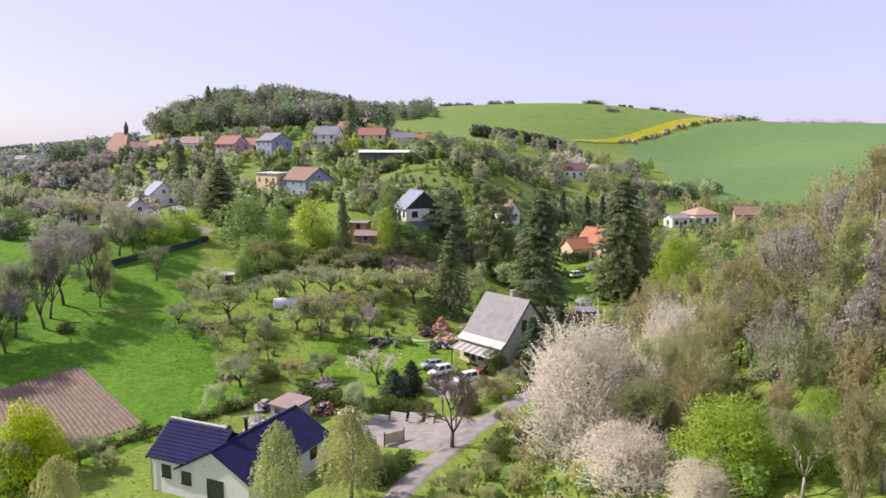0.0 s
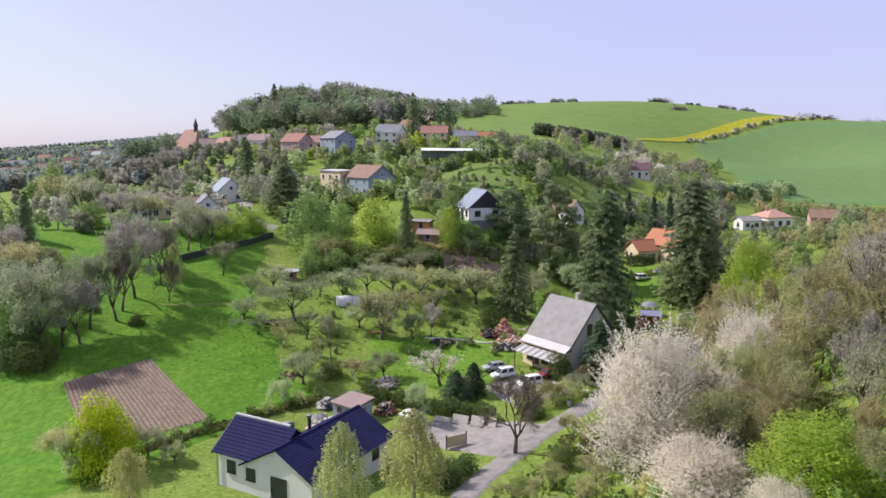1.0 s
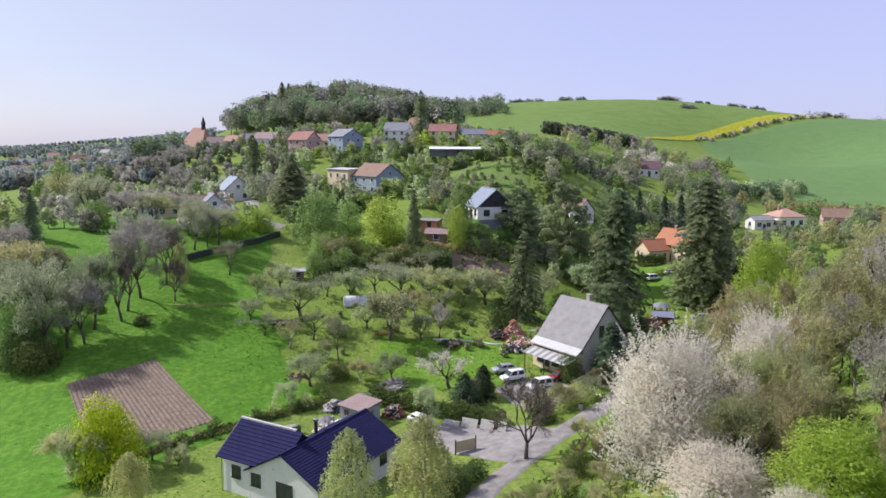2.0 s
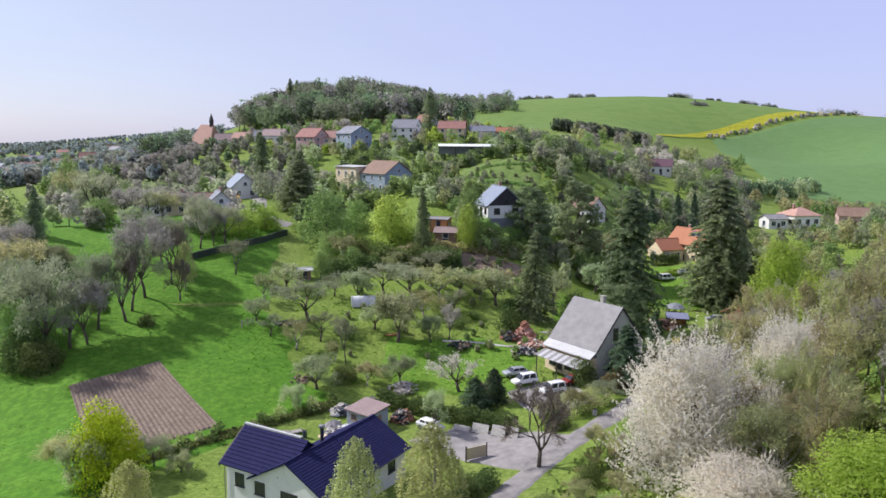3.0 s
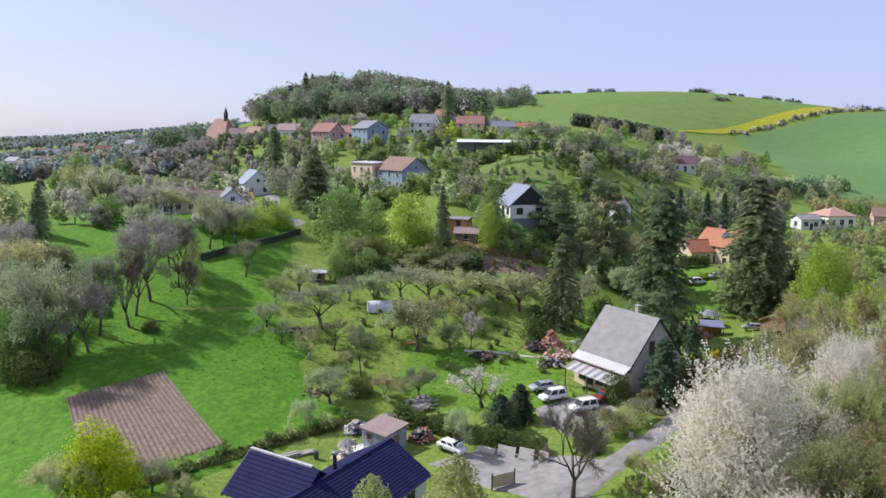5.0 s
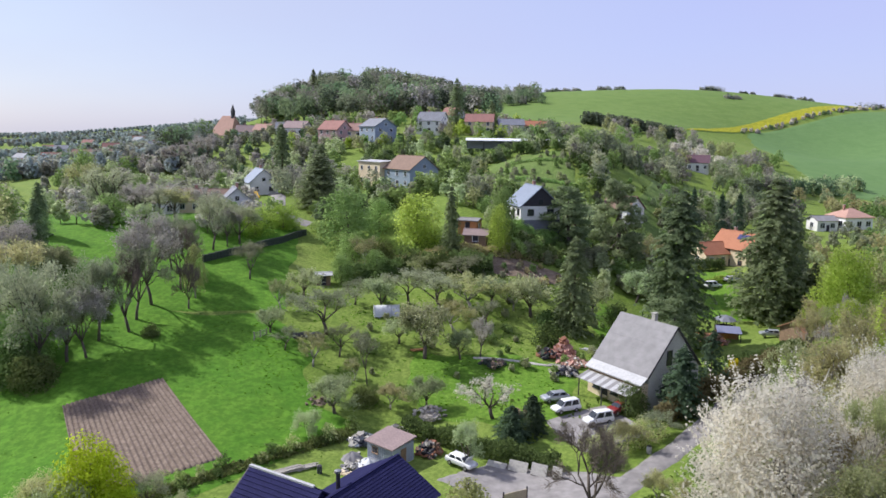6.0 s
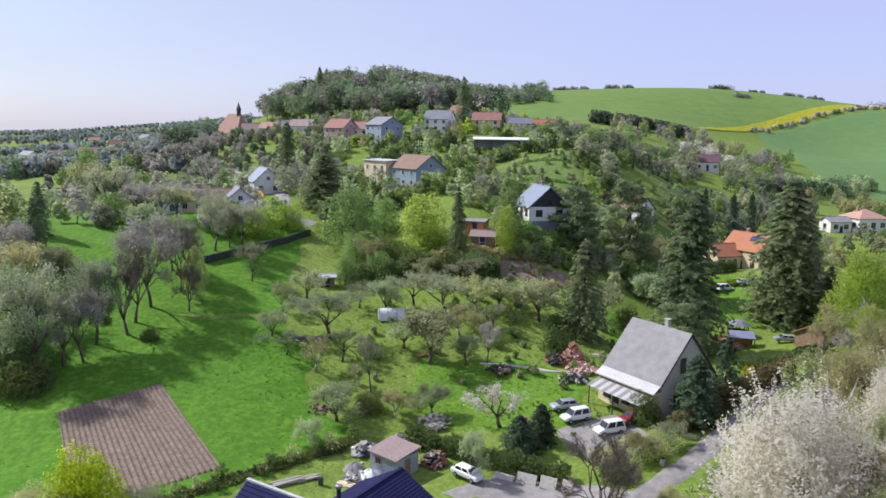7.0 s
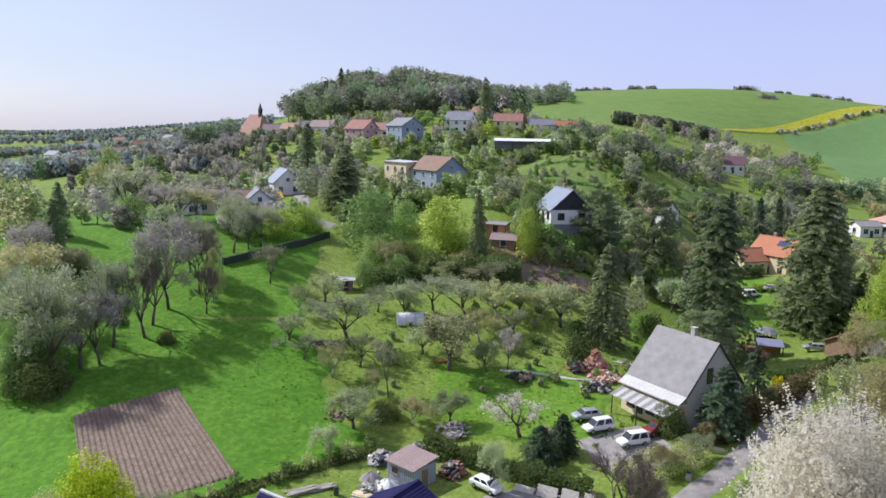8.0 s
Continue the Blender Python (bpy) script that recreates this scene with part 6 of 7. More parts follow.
hedge(1, [(-7.5, 98), (-1.6, 95.8), (5.1, 91.6), (11.0, 88.2)], 2.0, 2.6, LEAF_DARK, "dark olive hedge behind the paved yard")
hedge(2, [(-36, 76.5), (-33.8, 78.6), (-26.3, 85.6), (-21.8, 90.2), (-14.1, 97.2)], 0.5, 2.2, LEAF_DARK, "rough strip of dark weeds and brambles along the meadow", 170, 0.26)
far_wood("roadside_shrubs", 50, 30, (-37, -13), (75, 99), lambda x, y: abs((y - 76.5) - 0.945 * (x + 36)) < 1.5, (0.9, 2.6), [LEAF_GREEN, LEAF_DARK, LEAF_OLIVE, LEAF_DARK], "uneven shrubs along the meadow ditch", 130, 0.24)
hedge(3, [(25.2, 97.5), (30, 102.5), (36, 108.5), (42, 115), (49, 121.5)], 2.6, 2.6, HEDGE_BROWN, "tall brown clipped hedge along the lane", 520)
hedge(4, [(14.5, 91), (19, 92.5), (24, 95.5)], 2.3, 4.6, THICKET, "bare brown shrubs at the parking yard", 380, 0.2)
hedge(5, [(-24, 150), (-10, 153.5), (4, 151.5), (6, 151.5)], 2.6, 4.0, LEAF_DARK, "dark shrubs on the bank below the houses", 420, 0.36)
hedge(6, [(-22, 157), (-8, 158.5), (6, 157.5), (20, 159.5)], 1.4, 3.0, THICKET, "brown twiggy shrubs on the bank", 220, 0.26)
hedge(7, [(-34.2, 176), (-30, 180), (-24, 184)], 2.2, 3.0, LEAF_GREEN, "green garden hedge beside the street", 300, 0.3)
hedge(11, [(8.8, 166.4), (12.5, 165.6), (17, 165.8), (22.5, 167.6)], 3.2, 2.6, LEAF_GREEN, "tall green shrubs along the foot of the white house", 420, 0.3)
hedge(13, [(2.0, 66.5), (4.5, 69.5), (6.8, 73.5)], 1.7, 2.2, LEAF_DARK, "dark garden hedge beside the lane", 460, 0.2)
hedge(12, [(58.5, 192.2), (62, 191.5), (66, 192.5)], 2.6, 2.4, LEAF_DARK, "dark clipped shrubs before the orange-roofed wing", 420, 0.3)
hedge(8, [(-66, 128), (-60, 127), (-57, 120)], 1.2, 2.5, LEAF_DARK, "rough grass and brambles below the meadow", 220, 0.28)
hedge(9, [(55, 178), (60, 180), (66, 181)], 1.6, 1.8, LEAF_LIME, "bright green clipped hedge at the villa", 300, 0.28)
hedge(10, [(44, 127), (52, 129), (58, 132)], 1.5, 2.2, LEAF_DARK, "garden hedge between plots", 300, 0.28)


for k in (0, 2, 5):
    hedge(20 + k, [(11 + 0.8 * k, 214 + 6.2 * k), (20 + 0.8 * k, 212 + 6.2 * k), (31 + 0.5 * k, 209.5 + 6.2 * k)], 0.8, 1.8, (LEAF_GREEN, LEAF_SAGE, LEAF_GREEN)[k % 3], "low row of garden shrubs along a terrace", 70, 0.36)
far_wood("garden_shrubs", 59, 60, (44, 106), (205, 312), lambda x, y: open_slope(x, y) and off_homes(x, y), (0.9, 3.2), [LEAF_GREEN, LEAF_SAGE, FAR_OLIVE, LEAF_DARK], "scattered shrubs on the grass slope", 100, 0.5)
far_wood("garden_shrubs", 48, 46, (9, 33), (208, 252), lambda x, y: off_homes(x, y), (1.2, 3.0), [LEAF_GREEN, LEAF_SAGE, FAR_OLIVE], "small shrubs on the garden terraces", 110, 0.5)


far_wood("bank_scrub", 49, 34, (0, 23), (146, 157), lambda x, y: True, (0.9, 2.4), [THICKET, LEAF_GREY, LEAF_DARK, THICKET], "low twiggy scrub on the bare bank", 110, 0.3)


def stone_wall(points, high, thick):
    """A dry-stone garden wall along points: a core with rough courses of stones."""
    ob = thing("garden_wall", pose(0, 0, 0), "dark shaded fieldstone garden wall along the slope", "wall")
    p = np.array(points, float)
    r = np.random.default_rng(5)
    core, stones = Build(), []
    for (ax, ay), (bx, by) in zip(p[:-1], p[1:]):
        n = max(1, int(math.hypot(bx - ax, by - ay) / 1.4))
        turn = math.degrees(math.atan2(by - ay, bx - ax))
        for i in range(n):
            f = (i + 0.5) / n
            x, y = ax + f * (bx - ax), ay + f * (by - ay)
            z = float(ground_at(x, y))
            m = pose(x, y, z, 0, 0, turn + r.uniform(-1, 1))
            w = 0.86
            core.hexa([tuple(m @ Vector(v)) for v in ((-w, -thick / 2, -0.8), (w, -thick / 2, -0.8), (w, thick / 2, -0.8), (-w, thick / 2, -0.8))],
                      [tuple(m @ Vector(v)) for v in ((-w, -thick / 2, high), (w, -thick / 2, high + 0.05), (w, thick / 2, high), (-w, thick / 2, high + 0.04))])
            for k in range(4):
                for j in range(2):
                    stones.append(m @ pose((j - 0.5) * 0.72 + r.uniform(-0.05, 0.05), -thick / 2 - 0.02, high * (k + 0.5) / 4, 0, r.uniform(-5, 5), 0))
    part("core", core.mesh("core", STONE_WALL), ob)
    shapes = []
    for k in range(4):
        b, w, h = Build(), 0.31 + 0.03 * k, 0.19 + 0.01 * k
        b.hexa([(-w, -0.09, -h), (w * 0.9, -0.09, -h), (w, 0.05, -h), (-w, 0.05, -h)], [(-w * 0.85, -0.06, h), (w, -0.08, h * 0.9), (w, 0.05, h), (-w, 0.05, h)])
        shapes.append(b.mesh("stone", STONE_WALL))
    for i, m in enumerate(stones[:290]):
        part("stone", shapes[i % 4], ob, m=m)


stone_wall([(-49.2, 145.2), (-42.7, 155.5), (-36.9, 170.5), (-35.6, 174)], 1.35, 0.5)


# ---- vehicles ----
def rounded(me, width):
    """Rounds the edges of a mesh."""
    b = bmesh.new()
    b.from_mesh(me)
    bmesh.ops.bevel(b, geom=b.edges[:], offset=width, segments=2, profile=0.6, affect="EDGES")
    b.to_mesh(me)
    b.free()
    me.polygons.foreach_set("use_smooth", [True] * len(me.polygons))
    return me


def car_meshes(paint, van):
    """Body, cabin, panes, wheel and lamps of a small car or a high-roofed one; x is forward."""
    hi, l = (1.82, 2.15) if van else (1.46, 2.1)
    side = [(-l, 0.42), (-l - 0.05, 0.62), (-l + 0.02, 0.98), (l * 0.42, 1.0), (l * 0.86, 0.86), (l, 0.66), (l - 0.02, 0.36), (-l + 0.1, 0.30)]
    b = Build()
    n = len(side)
    v = [(x, -0.84 if 0.5 < z < 0.9 else -0.78, z) for x, z in side] + [(x, 0.84 if 0.5 < z < 0.9 else 0.78, z) for x, z in side]
    b.add(v, [tuple(range(n)), tuple(range(2 * n - 1, n - 1, -1))] + [(i, i + n, (i + 1) % n + n, (i + 1) % n) for i in range(n)])
    rear, front = (-l + 0.10, l * 0.36) if van else (-l + 0.45, l * 0.33)
    low = [(rear - 0.06, -0.74, 0.96), (front + 0.5, -0.74, 0.96), (front + 0.5, 0.74, 0.96), (rear - 0.06, 0.74, 0.96)]
    top = [(rear + 0.18, -0.60, hi), (front - 0.25, -0.60, hi), (front - 0.25, 0.60, hi), (rear + 0.18, 0.60, hi)]
    cabin = Build().hexa(low, top)
    panes = []
    lift = lambda c, o: tuple(Vector(c) + Vector(o))
    for s in (-1, 1):
        for f0, f1 in ((0.08, 0.46), (0.52, 0.9)):
            q = []
            for f, z in ((f0, 0.12), (f1, 0.12), (f1 - 0.03, 0.86), (f0 + 0.03, 0.86)):
                a = Vector(low[0]).lerp(Vector(low[1]), f)
                c = Vector(top[0]).lerp(Vector(top[1]), f)
                w = a.lerp(c, z)
                q.append((w.x, s * abs(w.y), w.z))
            panes.append(Build().hexa(q, [lift(c, (0, s * 0.02, 0.005)) for c in q]).mesh("side_window", GLASS))
    for a, bb, o, nm in ((low[1:3], top[1:3], 0.02, "windscreen"), ((low[3], low[0]), (top[3], top[0]), -0.02, "rear_window")):
        q = [tuple(Vector(a[0]).lerp(Vector(bb[0]), 0.12)), tuple(Vector(a[1]).lerp(Vector(bb[1]), 0.12)), tuple(Vector(a[1]).lerp(Vector(bb[1]), 0.88)), tuple(Vector(a[0]).lerp(Vector(bb[0]), 0.88))]
        panes.append(Build().hexa(q, [lift(c, (o, 0, 0.008)) for c in q]).mesh(nm, GLASS))
    return rounded(b.mesh("body", paint), 0.10), rounded(cabin.mesh("cabin", paint), 0.09), panes


TYRE = Build().tube([(0, -0.11, 0), (0, 0.11, 0)], [0.32, 0.32], 16).mesh("tyre", RUBBER, True)
RIM = Build().tube([(0, -0.12, 0), (0, 0.12, 0)], [0.2, 0.2], 10).mesh("rim", METAL)
LAMP = Build().box(-0.03, 0.03, -0.16, 0.16, -0.07, 0.07).mesh("headlight", WHITE_SHEET)
TAIL = Build().box(-0.03, 0.03, -0.08, 0.08, -0.14, 0.14).mesh("tail_light", RED_PAINT)


def car(x, y, turn, paint, label, van=False, open_lid=False):
    ob = thing("car", on_land(x, y, turn, 0.18), label, "car")
    ob.scale = (0.93, 0.95, 0.93)
    body, cabin, panes = car_meshes(paint, van)
    part("body", body, ob)
    part("cabin", cabin, ob)
    for p in panes:
        part(p.name.split(".")[0], p, ob)
    for wx in (-1.3, 1.32):
        for wy in (-0.74, 0.74):
            w = part("wheel", TYRE, ob, m=pose(wx, wy, 0.32))
            part("rim", RIM, w)
    for wy in (-0.58, 0.58):
        part("headlight", LAMP, ob, m=pose(2.06, wy, 0.72))
        part("tail_light", TAIL, ob, m=pose(-2.12, wy, 0.82))
    if open_lid:
        part("bonnet", Build().hexa([(0, -0.7, 0), (0.05, -0.7, 0), (0.05, 0.7, 0), (0, 0.7, 0)], [(0.5, -0.68, 0.85), (0.55, -0.68, 0.85), (0.55, 0.68, 0.85), (0.5, 0.68, 0.85)]).mesh("bonnet", paint), ob, "raised white bonnet", pose(1.1, 0, 0.98))
    return ob


car(14.0, 103.1, 206, WHITE_PAINT, "white estate car parked on the paved yard", van=True)
car(17.7, 99.6, 204, WHITE_PAINT, "white high-roofed car parked beside the house", van=True)
car(21.0, 102.0, 215, RED_PAINT, "dark red car under the striped awning")
car(12.9, 106.0, 200, SILVER_PAINT, "silver car parked on grass behind the yard")
car(0.0, 89.6, -42, WHITE_PAINT, "white car with its bonnet raised in the yard", open_lid=True)
car(58.5, 177.5, 20, WHITE_PAINT, "white car parked among spruces by the villa", van=True)
car(63.5, 179.0, 15, SILVER_PAINT, "silver car parked in front of the villa")
car(58.4, 144.6, 170, SILVER_PAINT, "silver car parked beside a rusty barn")
car(12.6, 363.0, 20, DARK_PAINT, "dark car parked above the terrace")
car(79.5, 262.0, 10, SILVER_PAINT, "silver car parked at the wood's edge", van=True)


# ---- sheds and garden things ----
def tool_shed():
    ob = thing("shed", pose(-8.5, 91.6, 2.0, 0, 0, -39), "grey-blue timber shed with a mauve felt roof", "shed")
    part("wall", Build().box(-2.1, 2.1, -1.8, 1.8, -0.6, 2.3).mesh("wall", surface("grey_blue_boards", (0.36, 0.40, 0.46), (0.27, 0.30, 0.36), 0.8, 8, 0.85)), ob)
    part("roof", Build().hexa([(-2.35, -2.1, 2.25), (2.35, -2.1, 2.25), (2.35, 2.05, 2.75), (-2.35, 2.05, 2.75)], [(-2.35, -2.1, 2.4), (2.35, -2.1, 2.4), (2.35, 2.05, 2.9), (-2.35, 2.05, 2.9)]).mesh("roof", MAUVE_SHEET), ob)
    d = part("door", Build().box(-0.45, 0.45, -0.05, 0.02, -0.1, 1.9).mesh("door", WOOD), ob, m=pose(2.12, 0, 0, 0, 0, 90))
    part("handle", Build().box(0.3, 0.38, -0.1, -0.05, 0.95, 1.0).mesh("handle", METAL), d)
    put_window(ob, -0.8, -1.82, 1.1, 0, 0.8, 0.7, WOOD)
    for x in np.linspace(-1.95, 1.95, 14):
        part("batten", Build().box(x - 0.025, x + 0.025, -1.84, -1.8, -0.2, 2.25).mesh("batten", SLATE), ob)


tool_shed()


def rubble(name, seed, x, y, n, spread, size, materials, label, category, tall=1.0):
    """A heap of loose broken pieces, each its own part."""
    r = np.random.default_rng(seed)
    z = float(ground_at(x, y))
    ob = thing(name, pose(x, y, z), label, category)
    shapes = []
    for k in range(6):
        b, s = Build(), size * r.uniform(0.6, 1.3, 3)
        j = lambda: r.uniform(-0.25, 0.25) * size
        b.hexa([(-s[0] + j(), -s[1] + j(), -s[2] * 0.5), (s[0] + j(), -s[1] + j(), -s[2] * 0.5), (s[0] + j(), s[1] + j(), -s[2] * 0.5), (-s[0] + j(), s[1] + j(), -s[2] * 0.5)],
               [(-s[0] + j(), -s[1] + j(), s[2] * 0.5), (s[0] + j(), -s[1] + j(), s[2] * 0.6), (s[0] + j(), s[1] + j(), s[2] * 0.5), (-s[0] + j(), s[1] + j(), s[2] * 0.4)])
        shapes.append(b.mesh("piece", materials[k % len(materials)]))
    core = Build()
    m = 9
    for i in range(m):
        a0, a1 = 2 * math.pi * i / m, 2 * math.pi * (i + 1) / m
        core.add([(spread * 0.8 * math.cos(a0), spread * 0.8 * math.sin(a0), -0.3), (spread * 0.8 * math.cos(a1), spread * 0.8 * math.sin(a1), -0.3), (0, 0, tall * 0.75)], [(0, 1, 2)])
    part("mound", core.mesh("mound", materials[0]), ob)
    for i in range(n):
        f = math.sqrt(r.uniform(0, 1))
        a = r.uniform(0, 2 * math.pi)
        part("piece", shapes[i % 6], ob, m=pose(spread * f * math.cos(a), spread * f * math.sin(a), tall * (1 - f) * 0.85 + 0.1, r.uniform(-40, 40), r.uniform(-40, 40), r.uniform(0, 360)))
    return ob


rubble("rubble_heap", 3, 16.2, 122.0, 70, 1.7, 0.42, [BRICK, BRICK, RUST, PINK_TILE], "heap of red bricks and rusty scrap on grass", "rubble heap", 3.2)
rubble("rubble_heap", 4, 17.2, 119.0, 60, 2.3, 0.36, [BRICK, PINK_TILE, WOOD, CONCRETE], "spread of red bricks and broken boards", "rubble heap", 1.2)
rubble("scrap_heap", 5, 13.4, 120.6, 40, 1.3, 0.35, [DARK_WOOD, RUST, STONE_WALL], "dark scrap heap beside the bricks", "scrap heap", 1.2)
rubble("scrap_heap", 6, -3.9, 93.3, 55, 1.5, 0.34, [DARK_WOOD, RUST, WOOD, PALE_BARK], "dark heap of firewood and scrap against the shed", "scrap heap", 1.9)
rubble("scrap_heap", 7, -8.3, 97.4, 45, 1.4, 0.3, [PALE_BARK, CONCRETE, RUST, DARK_WOOD], "heap of scrap behind the shed", "scrap heap", 1.4)
rubble("branch_heap", 8, -4.2, 103.3, 60, 2.4, 0.22, [PALE_BARK, CONCRETE, PALE_BARK], "heap of pale cut branches in the orchard", "branch heap", 1.3)
rubble("soil_heap", 9, 4.8, 117.0, 40, 2.0, 0.3, [DIRT, STONE_WALL], "low heap of dark dug soil on the lawn", "soil heap", 0.7)
rubble("gravel_heap", 10, -12.3, 89.2, 30, 1.6, 0.22, [CONCRETE, GREY_SHEET], "heap of grey gravel beside the shed", "gravel heap", 1.0)
rubble("soil_heap", 11, 8.3, 103.2, 26, 1.4, 0.25, [DIRT, WOOD], "small heap of brown soil near the hedge", "soil heap", 0.6)
rubble("soil_heap", 12, -19.5, 104.5, 20, 2.0, 0.2, [SOIL, DIRT], "bare pale soil heap between fruit trees", "soil heap", 0.6)
rubble("scrap_heap", 13, 47.5, 143.5, 60, 2.4, 0.4, [WOOD, ORANGE_WOOD, BRICK, RUST], "heap of timber and bricks by the gazebo", "scrap heap", 2.0)


rubble("scrap_heap", 14, -12.4, 95.3, 50, 1.6, 0.34, [CONCRETE, DARK_PAINT, PALE_BARK, SILVER_PAINT], "heap of pale sheet metal scrap beside the shed", "scrap heap", 1.3)
rubble("scrap_heap", 15, 15.4, 115.2, 55, 1.9, 0.34, [PALE_BARK, DARK_PAINT, CONCRETE, DARK_WOOD], "heap of old boards and dark scrap by the bricks", "scrap heap", 1.1)


def plank_stack(x, y, turn, n, length, material, label, name="plank_stack"):
    ob = thing(name, on_land(x, y, turn), label, "timber stack")
    r = np.random.default_rng(int(10 * abs(x) + abs(y)))
    me = Build().box(-length / 2, length / 2, -0.1, 0.1, -0.04, 0.04).mesh("plank", material)
    for i in range(n):
        part("plank", me, ob, m=pose(r.uniform(-0.3, 0.3), (i % 5 - 2) * 0.24 + r.uniform(-0.04, 0.04), 0.08 + 0.10 * (i // 5), 0, 0, r.uniform(-5, 5)))
    return ob


plank_stack(-19.7, 86.8, 35, 12, 3.4, PALE_BARK, "stack of grey boards on the grass")
plank_stack(-17.9, 88.0, 35, 8, 2.6, PALE_BARK, "stack of grey boards on the grass")
plank_stack(-13.3, 87.6, -25, 6, 2.8, CREAM_WALL, "stack of pale new planks")
plank_stack(21.4, 124.6, -25, 16, 4.2, WHITE_SHEET, "stack of pale timber behind the house")
plank_stack(-6.9, 120.8, 30, 8, 2.2, ORANGE_WOOD, "short stack of orange boards in the orchard")
plank_stack(46.5, 147.5, -20, 20, 4.5, ORANGE_WOOD, "stack of brown beams beside the gazebo")
plank_stack(14.0, 117.6, -10, 10, 3.6, PALE_BARK, "loose pale boards by the rubble heap")
strip("path", [(1.8, 118.9), (7, 118.2), (13.5, 117.4)], 0.7, 0.14, CONCRETE, "narrow pale trodden path across the lawn", "path")


def slab(x, y, turn, w, h, lean, label):
    ob = thing("concrete_panel", on_land(x, y, turn, 0.05), label, "panel", "panels along the hedge")
    part("slab", Build().box(-w / 2, w / 2, -0.06, 0.06, 0, h).mesh("slab", CONCRETE), ob, m=pose(0, 0, 0, lean))
    part("foot", Build().box(-w / 2 + 0.1, w / 2 - 0.1, -0.15, 0.35, -0.05, 0.1).mesh("foot", DARK_WOOD), ob)


slab(3.9, 89.4, -28, 2.4, 1.0, -62, "pale concrete panel lying against the hedge")
slab(6.4, 88.3, -26, 2.3, 1.35, -28, "pale concrete panel leaning on the hedge")
slab(8.7, 87.2, -28, 1.9, 1.45, -22, "pale concrete panel leaning on the hedge")
slab(10.6, 86.2, -35, 1.2, 1.4, -18, "narrow concrete panel leaning on the hedge")


def board_screen():
    ob = thing("notice_board", on_land(5.6, 80.6, 28), "pale timber board on posts beside the lane", "board")
    part("board", Build().box(-1.5, 1.5, -0.04, 0.04, 0.25, 1.7).mesh("board", surface("pale_boards", (0.55, 0.46, 0.34), (0.42, 0.34, 0.25), 0.9, 8, 0.85)), ob)
    for x in (-1.45, 1.45):
        part("post", Build().box(x - 0.06, x + 0.06, -0.06, 0.06, -0.4, 1.95).mesh("post", DARK_WOOD), ob)


board_screen()


def polytunnel(x, y, turn, L, W, H):
    ob = thing("polytunnel", on_land(x, y, turn), "small white plastic garden tunnel on hoops", "polytunnel")
    u, v = np.meshgrid(np.linspace(0, math.pi, 15), np.linspace(-L / 2, L / 2, 13))
    sag = 1 - 0.05 * np.abs(np.sin(v * 4.2))
    part("cover", grid_mesh("cover", v, np.cos(u) * W / 2 * sag, np.sin(u) * H * sag - 0.05, TARP), ob)
    for e in (-L / 2, L / 2):
        pts = [(e, math.cos(a) * W / 2, math.sin(a) * H) for a in np.linspace(0, math.pi, 15)]
        part("end_sheet", mesh_of("end_sheet", pts, [tuple(range(15))], TARP), ob)
    for e in np.linspace(-L / 2, L / 2, 4):
        pts = [(e, math.cos(a) * W / 2 * 1.01, math.sin(a) * H * 1.01) for a in np.linspace(0, math.pi, 11)]
        part("hoop", Build().tube(pts, [0.03] * 11, 5).mesh("hoop", METAL), ob)


polytunnel(-13.0, 132.2, 12, 4.4, 2.6, 1.9)


def black_cover(x, y):
    ob = thing("covered_heap", on_land(x, y, 6), "long low heap under black sheeting in the orchard", "covered heap")
    u, v = np.meshgrid(np.linspace(0, math.pi, 11), np.linspace(-1, 1, 19))
    r = np.sqrt(np.maximum(0, 1 - v**4)) * (1 + 0.12 * np.sin(9 * v + 2 * u))
    part("sheet", grid_mesh("sheet", v * 3.0, np.cos(u) * 1.0 * r, np.sin(u) * 0.75 * r - 0.05, BLACK_SHEET), ob)
    for vx in (-1.8, 0.2, 1.9):
        part("weight", Build().box(vx - 0.2, vx + 0.2, -0.95, -0.65, 0.2, 0.42).mesh("weight", CONCRETE), ob)


black_cover(-25.0, 122.4)


def draped_heap(x, y, wide, high, material, label, seed):
    """A heap under a loose sheet that hangs in folds to the ground."""
    ob = thing("covered_heap", on_land(x, y, 30 * seed), label, "covered heap")
    u, v = np.meshgrid(np.linspace(0, 2 * math.pi, 49), np.linspace(0, 1, 12))
    fold = 1 + 0.10 * v * np.sin(7 * u + seed) + 0.06 * v * np.sin(11 * u)
    r = wide * v**0.8 * fold
    part("sheet", grid_mesh("sheet", r * np.cos(u), 0.8 * r * np.sin(u), high * (1 - v**1.3) * (1 + 0.08 * np.sin(3 * u)) - 0.08, material), ob)
    part("weight", Build().box(-0.2, 0.2, -0.15, 0.15, 0, 0.2).mesh("weight", CONCRETE), ob, m=pose(wide * 0.95, 0, -0.02, 0, 0, 20))


draped_heap(-11.0, 89.6, 1.8, 1.2, TARP, "white sheet draped over a heap beside the shed", 1)
draped_heap(-13.2, 91.4, 1.5, 0.8, GREY_SHEET, "grey sheet draped over a heap beside the shed", 2)


